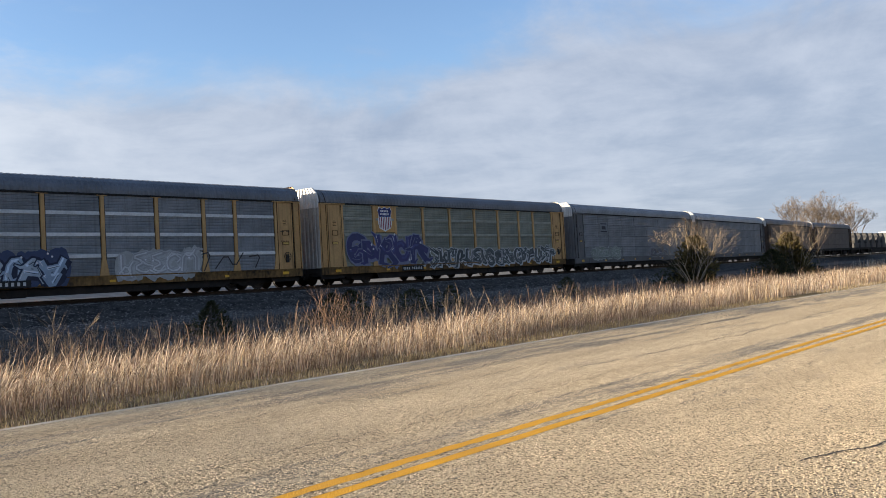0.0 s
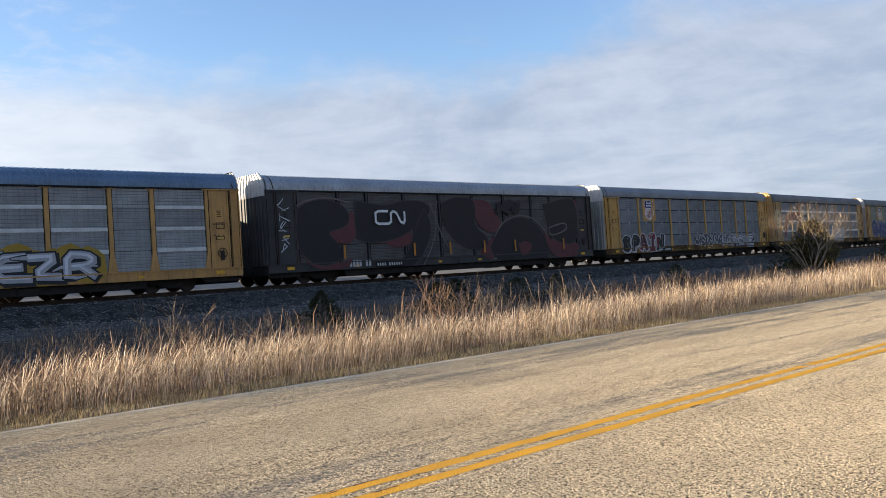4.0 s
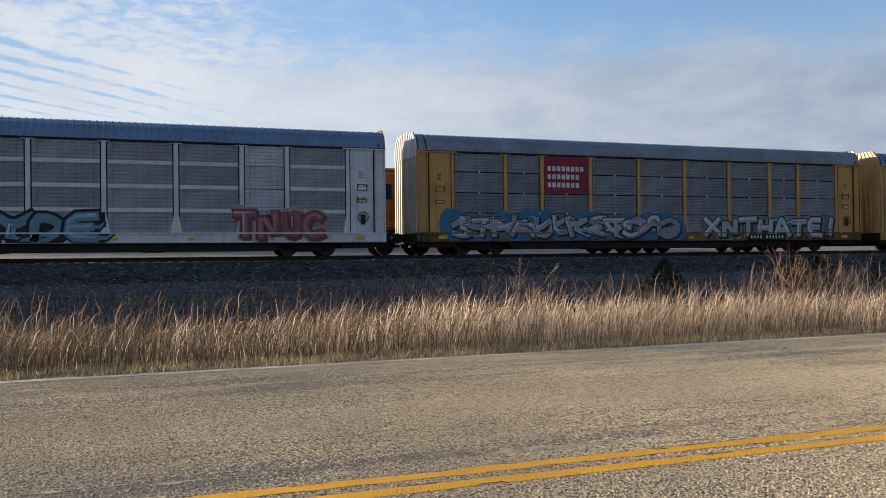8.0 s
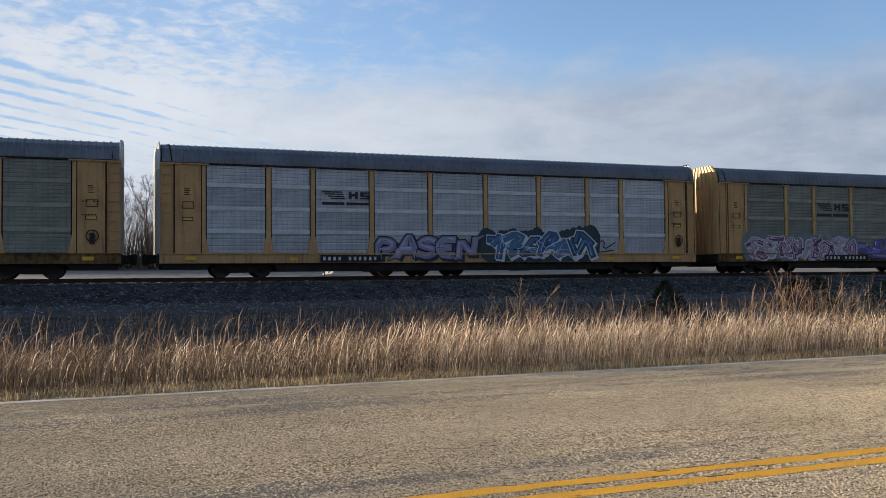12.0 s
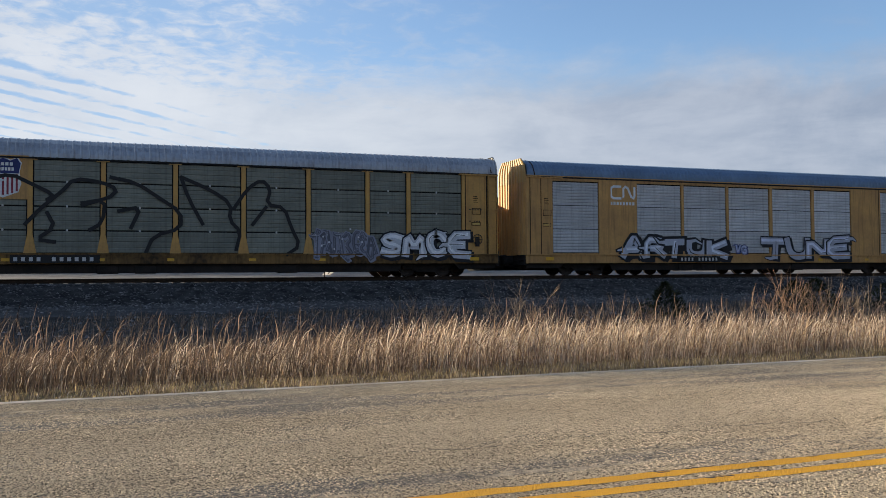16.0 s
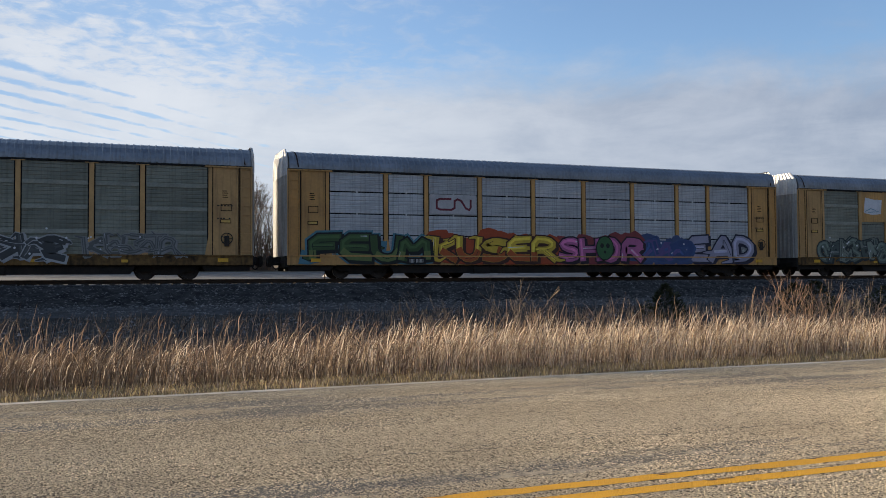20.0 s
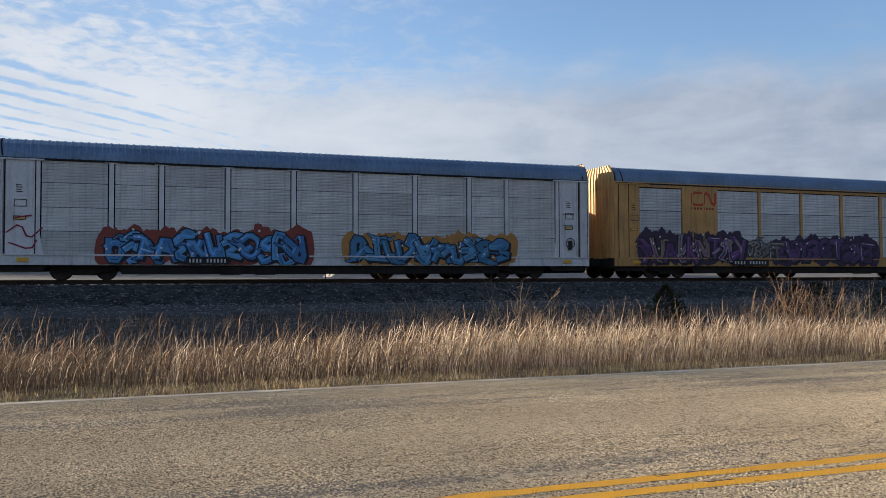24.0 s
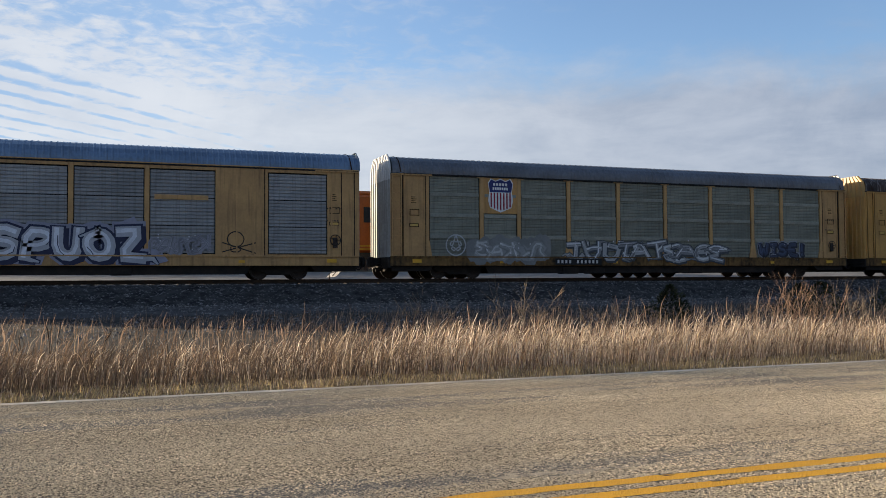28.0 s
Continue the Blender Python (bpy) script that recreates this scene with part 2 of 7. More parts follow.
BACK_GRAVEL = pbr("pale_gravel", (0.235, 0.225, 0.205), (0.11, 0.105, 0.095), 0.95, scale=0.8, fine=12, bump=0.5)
FIELD = pbr("winter_field", (0.13, 0.108, 0.07), (0.08, 0.07, 0.045), 0.95, scale=0.15, fine=2.0)
RAIL_SIDE = pbr("rail_rust", (0.07, 0.045, 0.03), (0.04, 0.03, 0.022), 0.7, metal=0.4, fine=30)
RAIL_TOP = pbr("rail_head", (0.5, 0.5, 0.5), (0.35, 0.34, 0.33), 0.3, metal=1.0)
TIE = pbr("timber_tie", (0.07, 0.055, 0.045), (0.035, 0.03, 0.026), 0.9, scale=5, vary=0.3)
STRAW = pbr("straw_grass", (0.82, 0.69, 0.54), (0.50, 0.40, 0.30), 0.75, scale=1.2, fine=9, island=0.55, translucent=0.5)
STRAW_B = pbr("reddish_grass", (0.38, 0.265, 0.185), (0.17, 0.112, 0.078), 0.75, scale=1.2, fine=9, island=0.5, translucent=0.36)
OLD_GRASS = pbr("old_grass", (0.20, 0.142, 0.10), (0.09, 0.064, 0.046), 0.8, scale=1.2, fine=9, island=0.5, translucent=0.3)
SHORT = pbr("short_grass", (0.80, 0.62, 0.33), (0.50, 0.37, 0.18), 0.8, scale=1.5, fine=12, island=0.4, translucent=0.5)
SEED = pbr("seed_head", (0.62, 0.48, 0.31), (0.38, 0.26, 0.15), 0.85, scale=2, fine=20, island=0.35, translucent=0.2)
DARK_SEED = pbr("dark_seed_head", (0.08, 0.045, 0.03), (0.04, 0.025, 0.018), 0.9, island=0.3)
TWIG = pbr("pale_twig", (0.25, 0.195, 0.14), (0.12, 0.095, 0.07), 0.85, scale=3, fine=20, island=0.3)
SHRUB_TWIG = pbr("tan_shrub_twig", (0.40, 0.32, 0.235), (0.22, 0.17, 0.12), 0.85, scale=3, fine=20, island=0.3)
TWIG_RED = pbr("red_twig", (0.33, 0.22, 0.145), (0.18, 0.11, 0.075), 0.85, scale=3, fine=20, island=0.3)
BARK = pbr("grey_bark", (0.15, 0.125, 0.105), (0.075, 0.06, 0.05), 0.9, scale=2, fine=18, bump=0.6)
FAR_TWIG = pbr("far_twigs", (0.24, 0.18, 0.12), (0.13, 0.10, 0.075), 0.9, scale=1, island=0.3)
CEDAR = pbr("cedar_needles", (0.055, 0.058, 0.028), (0.025, 0.03, 0.015), 0.8, scale=2, fine=14, island=0.45)
CEDAR_BROWN = pbr("browned_cedar", (0.15, 0.112, 0.042), (0.08, 0.07, 0.03), 0.8, scale=2, fine=14, island=0.45)


# ---------------------------------------------------------------- mesh helpers
def mesh_ob(name, verts, faces, material, parent=None, smooth=False):
    me = bpy.data.meshes.new(name)
    me.from_pydata(verts, [], faces)
    if smooth:
        me.polygons.foreach_set("use_smooth", [True] * len(me.polygons))
    me.materials.append(material)
    o = new(name, me)
    o.parent = parent
    return o


def part(name, bm, material, parent, label=""):
    """Links a bmesh as one mesh object under a thing or a part."""
    me = bpy.data.meshes.new(name)
    bm.to_mesh(me)
    bm.free()
    for m in (material if isinstance(material, (list, tuple)) else [material]):
        me.materials.append(m)
    o = new(name, me)
    o.parent = parent
    return tagged(o, label)


def share(name, me, parent, m=None):
    """Another object on the same mesh."""
    o = new(name, me)
    o.parent = parent
    if m is not None:
        o.matrix_basis = m
    return o


def add_box(bm, x0, x1, y0, y1, z0, z1, mi=0, bevel=0.0):
    r = bmesh.ops.create_cube(bm, size=1, matrix=Matrix.Translation(((x0 + x1) / 2, (y0 + y1) / 2, (z0 + z1) / 2)) @ Matrix.Diagonal((x1 - x0, y1 - y0, z1 - z0, 1)))
    fs = {f for v in r["verts"] for f in v.link_faces}
    if bevel:
        es = {e for f in fs for e in f.edges}
        fs |= set(bmesh.ops.bevel(bm, geom=list(es), offset=bevel, segments=1, affect="EDGES")["faces"])
    for f in fs:
        if f.is_valid:
            f.material_index = mi


def add_prism(bm, outline, y0, y1, mi=0):
    """A plate in the x-z plane from a list of corners, between y0 and y1."""
    a = [bm.verts.new((x, y0, z)) for x, z in outline]
    b = [bm.verts.new((x, y1, z)) for x, z in outline]
    n = len(a)
    fs = [bm.faces.new(a), bm.faces.new(b[::-1])]
    for i in range(n):
        fs.append(bm.faces.new((a[i], b[i], b[(i + 1) % n], a[(i + 1) % n])))
    for f in fs:
        f.material_index = mi
    return fs


def add_rod(bm, p, q, r0, r1=None, n=5, mi=0):
    p, q = Vector(p), Vector(q)
    r1 = r0 if r1 is None else r1
    d = (q - p)
    if d.length < 1e-6:
        return
    rot = d.to_track_quat("Z", "Y").to_matrix()
    ring = [rot @ Vector((math.cos(2 * math.pi * k / n), math.sin(2 * math.pi * k / n), 0)) for k in range(n)]
    a = [bm.verts.new(p + v * r0) for v in ring]
    b = [bm.verts.new(q + v * r1) for v in ring]
    for k in range(n):
        bm.faces.new((a[k], a[(k + 1) % n], b[(k + 1) % n], b[k])).material_index = mi
    bm.faces.new(a[::-1]).material_index = mi
    bm.faces.new(b).material_index = mi


def thing(name, label, category, group="", at=(0, 0, 0), rz=0.0):
    e = new(name)
    e.empty_display_size = 0.3
    e.matrix_basis = pose(*at, 0, 0, rz)
    return tagged(e, label, category, group)


# ---------------------------------------------------------------- ground, road and track bed
RAIL, YC = 1.08, 40.03                       # rail head height and the main track's centre line
PROFILE = [(-4000, -0.06), (-60, -0.06), (-1.0, -0.05), (8.58, -0.03), (9.2, -0.03), (10.5, -0.1), (12.5, -0.16), (15, -0.14), (19, -0.1), (24, -0.1), (27.03, -0.06), (29.03, -0.03), (34.63, 0.02), (47.63, 0.1), (50.03, 0.8), (54.03, 1.06), (70.03, 1.62), (74.03, 1.8), (108.03, 3.4), (4000, 70)]


def ground_z(y):
    for (ya, za), (yb, zb) in zip(PROFILE, PROFILE[1:]):
        if ya <= y <= yb:
            return za + (zb - za) * (y - ya) / (yb - ya)
    return 0.0


def build_ground():
    xs = [-4000, -400, -100, -40] + list(range(-20, 160, 4)) + [200, 300, 500, 1000, 4000]
    ys = sorted({y for y, _ in PROFILE} | {11.5, 13.5, 17, 21, 22.5, 25, 26.5, 31, 33})
    rnd = random.Random(4)
    verts = []
    for y in ys:
        for x in xs:
            wob = 0.05 * (rnd.random() - 0.5) if 10 < y < 30 and -20 < x < 160 else 0
            verts.append((x, y, ground_z(y) + wob))
    w = len(xs)
    faces = [(j * w + i, j * w + i + 1, (j + 1) * w + i + 1, (j + 1) * w + i) for j in range(len(ys) - 1) for i in range(w - 1)]
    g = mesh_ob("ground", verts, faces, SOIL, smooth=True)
    for k, m in enumerate((THATCH, FIELD)):
        g.data.materials.append(m)
    idx = []
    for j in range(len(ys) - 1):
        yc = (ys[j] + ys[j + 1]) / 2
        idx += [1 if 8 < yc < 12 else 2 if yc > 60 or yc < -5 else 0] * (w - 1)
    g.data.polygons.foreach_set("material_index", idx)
    tagged(g, "flat dry winter ground with ditch beside the road", "ground", kind="structure")


CURVE = (50, 60, 70, 80, 90, 150, 160, 170, 180, 190)


def swing(x):
    """How far the railway has swung away from the road at x: a slow double bend."""
    return 0.001 * (min(max(x, 50), 90) - 50) ** 2 + 0.08 * max(min(x, 150) - 90, 0) + (1.6 - 0.001 * (190 - min(max(x, 150), 190)) ** 2)


def strip(name, label, category, outline, material, x0=-600, x1=1500, bent=False):
    """A body of constant section along x; the outline runs in y, z."""
    xs = [x0] + (list(CURVE) if bent else []) + [x1]
    n = len(outline)
    verts = [(x, y + (swing(x) if bent else 0.0), z) for x in xs for y, z in outline]
    faces = [(i * n + k, (i + 1) * n + k, (i + 1) * n + k + 1, i * n + k + 1) for i in range(len(xs) - 1) for k in range(n - 1)]
    o = mesh_ob(name, verts, faces, material)
    return tagged(o, label, category, kind="structure")


def build_road():
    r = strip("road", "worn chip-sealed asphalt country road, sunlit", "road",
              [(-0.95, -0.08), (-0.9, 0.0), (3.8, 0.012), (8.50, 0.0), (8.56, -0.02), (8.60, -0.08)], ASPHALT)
    crown = lambda y: 0.012 * (1 - abs(y - 3.8) / 4.8)
    rnd = random.Random(8)

    def stripe(name, yc, half, material, label, x0, x1, seg, ragged, skip):
        verts, faces = [], []
        x = x0
        prev = None
        while x < x1:
            ya, yb = yc - half + rnd.uniform(-ragged, ragged), yc + half + rnd.uniform(-ragged, ragged)
            base = len(verts)
            verts += [(x, ya, crown(ya) + 0.0016), (x, yb, crown(yb) + 0.0016)]
            if prev is not None and rnd.random() > skip:
                faces.append((prev, base, base + 1, prev + 1))
            prev = base
            x += seg * rnd.uniform(0.6, 1.4) * (1 if x < 60 else 8)
        o = mesh_ob(name, verts, faces, material, r)
        tagged(o, label)

    stripe("centre_line", 3.915, 0.055, LINE_YELLOW, "worn yellow paint line", -60, 900, 0.12, 0.012, 0.012)
    stripe("centre_line", 3.702, 0.055, LINE_YELLOW, "worn yellow paint line", -60, 900, 0.22, 0.006, 0.0)
    stripe("edge_line", 8.44, 0.062, LINE_WHITE, "faded white edge line", -60, 900, 0.3, 0.012, 0.0)
    # dark cracks: thin wandering ribbons along and across the lanes
    def crack(pts, w):
        verts, faces = [], []
        for i, (x, y) in enumerate(pts):
            ww = w * rnd.uniform(0.35, 1.3)
            verts += [(x, y - ww, crown(y) + 0.0024), (x, y + ww, crown(y) + 0.0024)]
            if i:
                faces.append((2 * i - 2, 2 * i, 2 * i + 1, 2 * i - 1))
        mesh_ob("crack", verts, faces, TAR, r)

    def wander(x, y, heading, n, step, w):
        pts = []
        h = heading
        for _ in range(n):
            pts.append((x, y))
            h = heading + (h - heading) * 0.7 + rnd.uniform(-0.35, 0.35)
            x, y = x + step * math.cos(h), y + step * math.sin(h)
            if not -0.7 < y < 8.3:
                break
        if len(pts) > 3:
            crack(pts, w)

    def long_crack(knots, w, step=0.055):
        """A crack that keeps near a line of knots, with small side steps."""
        pts, off = [], 0.0
        for (xa, ya), (xb, yb) in zip(knots, knots[1:]):
            n = max(2, int(abs(xb - xa) / step))
            for i in range(n):
                off = off * 0.85 + rnd.uniform(-0.04, 0.04)
                pts.append((xa + (xb - xa) * i / n, ya + (yb - ya) * i / n + off))
        crack(pts, w)

    long_crack([(1.0, 4.93), (1.76, 5.01), (2.3, 5.02), (3.1, 5.10), (4.1, 4.98), (5.2, 4.86), (7.0, 4.9), (9.5, 5.1)], 0.006)
    long_crack([(-0.6, 6.7), (2.1, 6.53), (2.9, 6.50), (3.9, 6.58), (5.6, 6.59), (6.8, 6.3), (9.0, 6.4)], 0.006)
    long_crack([(9.0, 5.6), (14, 5.4), (21, 5.7)], 0.012)
    long_crack([(8.0, 7.1), (16, 7.0), (24, 7.2)], 0.014)
    for k in range(14):
        wander(rnd.uniform(2, 40), rnd.uniform(0.3, 3.4), rnd.uniform(-0.4, 0.4), rnd.randint(8, 22), 0.09, 0.006)
    for k in range(10):
        wander(rnd.uniform(0, 30), rnd.uniform(4.2, 8), rnd.choice((0.9, -0.9, 0.1)), rnd.randint(6, 14), 0.06, 0.005)
    wander(5.2, 1.75, -0.15, 26, 0.09, 0.014)
    wander(7.2, 1.6, -0.1, 22, 0.09, 0.012)
    # ragged patches where the seal has worn down to dark tar
    verts, faces = [], []
    spots = [(4.22, 0.15, 90), (3.42, 0.18, 50), (7.45, 0.40, 70), (8.2, 0.12, 30)]
    for yc, spread, count in spots:
        for _ in range(count):
            x = rnd.uniform(-2.0, 14) if rnd.random() < 0.6 else rnd.uniform(14, 60)
            y = rnd.gauss(yc, spread * 0.6)
            if min(abs(y - 3.915), abs(y - 3.702)) < 0.12 or not 0.2 < y < 8.32:
                continue
            lx, ly = rnd.uniform(0.08, 0.45), rnd.uniform(0.012, 0.05)
            base = len(verts)
            n = 18
            rr = [rnd.uniform(0.35, 1.0) for _ in range(n)]
            for k in range(n):
                a = 6.2832 * k / n
                px, py = x + lx * rr[k] * math.cos(a), y + ly * rr[k] * math.sin(a)
                verts.append((px, py, crown(py) + 0.0011 + 0.00002 * (base % 30)))
            faces.append(tuple(range(base, base + n)))
    tagged(mesh_ob("worn_patches", verts, faces, WORN, r), "dark ragged patches worn into the seal", kind="stuff")
    for k in range(75):                     # chips broken out of the yellow paint
        x, y = rnd.uniform(0.6, 18), rnd.choice((3.86, 3.965, 3.65, 3.752)) + rnd.uniform(-0.02, 0.02)
        crack([(x + 0.03 * i, y + rnd.uniform(-0.006, 0.006)) for i in range(rnd.randint(2, 7))], rnd.uniform(0.004, 0.011))
    return r


def build_chips():
    """Sealing chips that stand proud of the tar on the stretch of road beside the camera: flat-topped angular stones."""
    rs = np.random.RandomState(31)
    n = 330000
    x = -0.8 + 12.0 * rs.rand(n)
    y = 0.9 + 7.42 * rs.rand(n)
    thin = rs.rand(n) < np.clip(1.25 - np.hypot(x, y) / 10.0, 0.0, 0.75)
    x, y = x[thin & (x < 1.0 + 8.0 * y)], y[thin & (x < 1.0 + 8.0 * y)]
    n = len(x)
    worn = np.sin(x * 1.7 + 3 * np.sin(y * 2.1)) * np.sin(x * 0.53 + y * 5.0)
    bald = ((np.abs(y - 4.30) < 0.26) | (np.abs(y - 7.45) < 0.5)) & (worn > -0.05)
    line = (np.abs(y - 3.915) < 0.070) | (np.abs(y - 3.702) < 0.070)
    keep = ~line & (~bald | (rs.rand(n) < 0.30))
    x, y = x[keep], y[keep]
    n = len(x)
    s = rs.uniform(0.0030, 0.0064, n)
    z = 0.012 * (1 - np.abs(y - 3.8) / 4.8)
    ang = rs.uniform(0, 6.283, n)[:, None] + np.array([0.0, 2.1, 4.2])[None] + rs.uniform(-0.45, 0.45, (n, 3))
    base = np.stack([x[:, None] + 1.25 * s[:, None] * np.cos(ang), y[:, None] + 1.25 * s[:, None] * np.sin(ang), np.repeat(z[:, None] - 0.0005, 3, 1)], 2)
    rise = (s * rs.uniform(0.3, 0.75, n))[:, None] * rs.uniform(0.75, 1.25, (n, 3))
    top = np.stack([x[:, None] + s[:, None] * np.cos(ang), y[:, None] + s[:, None] * np.sin(ang), z[:, None] + rise], 2)
    verts = np.concatenate([base, top], 1).reshape(-1, 3)
    tri = np.array([(3, 4, 5), (0, 1, 4), (0, 4, 3), (1, 2, 5), (1, 5, 4), (2, 0, 3), (2, 3, 5)])
    faces = (np.arange(n)[:, None, None] * 6 + tri[None]).reshape(-1, 3)
    me = bpy.data.meshes.new("road_chips")
    me.vertices.add(len(verts))
    me.vertices.foreach_set("co", verts.ravel())
    me.loops.add(faces.size)
    me.loops.foreach_set("vertex_index", faces.ravel().astype(np.int32))
    me.polygons.add(len(faces))
    me.polygons.foreach_set("loop_start", np.arange(0, faces.size, 3, dtype=np.int32))
    me.materials.append(CHIP)
    me.update(calc_edges=True)
    tagged(new("road_chips", me), "small tan stone chips bedded in the road seal", "stones", kind="stuff")


def build_track():
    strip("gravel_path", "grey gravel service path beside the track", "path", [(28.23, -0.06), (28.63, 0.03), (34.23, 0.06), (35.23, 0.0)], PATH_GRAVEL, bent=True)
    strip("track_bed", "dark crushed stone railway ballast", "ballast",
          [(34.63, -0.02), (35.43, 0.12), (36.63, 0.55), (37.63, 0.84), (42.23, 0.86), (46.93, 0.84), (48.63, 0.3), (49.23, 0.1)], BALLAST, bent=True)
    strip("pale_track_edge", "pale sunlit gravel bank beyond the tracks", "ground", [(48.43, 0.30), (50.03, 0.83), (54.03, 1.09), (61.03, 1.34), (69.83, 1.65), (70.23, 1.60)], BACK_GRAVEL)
    for yc, nm in ((YC, "main railway track with worn steel rails"), (YC + 4.7, "second railway track with steel rails")):
        tr = thing("railway_track", nm, "railway track")
        tr["kind"] = "structure"
        for s in (-1, 1):
            y = yc + s * 0.755
            bm = bmesh.new()
            sec = [(-0.07, 0.90), (-0.07, 0.92), (-0.012, 0.94), (-0.012, 1.03), (-0.036, 1.045), (-0.036, 1.08), (0.036, 1.08), (0.036, 1.045), (0.012, 1.03), (0.012, 0.94), (0.07, 0.92), (0.07, 0.90)]
            rings = [[bm.verts.new((x, y + swing(x) + dy, z)) for dy, z in sec] for x in (-600, *CURVE, 1500)]
            for a, b in zip(rings, rings[1:]):
                for k in range(len(sec) - 1):
                    f = bm.faces.new((a[k], b[k], b[k + 1], a[k + 1]))
                    f.material_index = 1 if k == 5 else 0
            part("rail", bm, [RAIL_SIDE, RAIL_TOP], tr)
    # timber ties of the main track
    bm = bmesh.new()
    add_box(bm, -0.115, 0.115, -1.3, 1.3, 0.75, 0.915, bevel=0.012)
    me = bpy.data.meshes.new("tie")
    bm.to_mesh(me)
    bm.free()
    me.materials.append(TIE)
    rnd = random.Random(2)
    tr = bpy.data.objects["railway_track"]
    for i in range(150):
        share("tie", me, tr, pose(-8 + i * 0.53, YC + swing(-8 + i * 0.53) + rnd.uniform(-0.04, 0.04), rnd.uniform(-0.01, 0.01), 0, 0, rnd.uniform(-1, 1)))
    # loose stones of the bed
    rs = np.random.RandomState(3)
    n = 26000
    x = rs.uniform(-6, 75, n)
    y = np.where(rs.rand(n) < 0.55, rs.uniform(34.6, 38.9, n), 34.6 - 16 * rs.rand(n) ** 1.5)
    z = np.interp(y, [19, 24, 27.03, 28.63, 34.23, 34.63, 35.43, 36.63, 37.63, 42.03], [-0.10, -0.10, -0.06, 0.03, 0.06, 0.03, 0.12, 0.55, 0.84, 0.86]) + 0.005
    y = y + np.where(y > 28, [swing(v) for v in x], 0.0)
    s = rs.uniform(0.03, 0.075, n)
    unit = np.array([(1, 0, 0), (-1, 0.1, 0), (0.1, 1, 0), (0, -1, 0.1), (0, 0, 0.8), (0, 0, -0.6)])
    V3 = (unit[None] * s[:, None, None] * rs.uniform(0.6, 1.2, (n, 6, 1)) + np.stack([x, y, z], 1)[:, None]).reshape(-1, 3)
    F = np.array([(0, 2, 4), (2, 1, 4), (1, 3, 4), (3, 0, 4)])
    F = (np.arange(n)[:, None, None] * 6 + F[None]).reshape(-1, 3)
    o = mesh_ob("ballast_stones", V3.tolist(), F.tolist(), STONE)
    tagged(o, "loose crushed grey ballast stones beside the rails", "stones", kind="stuff")


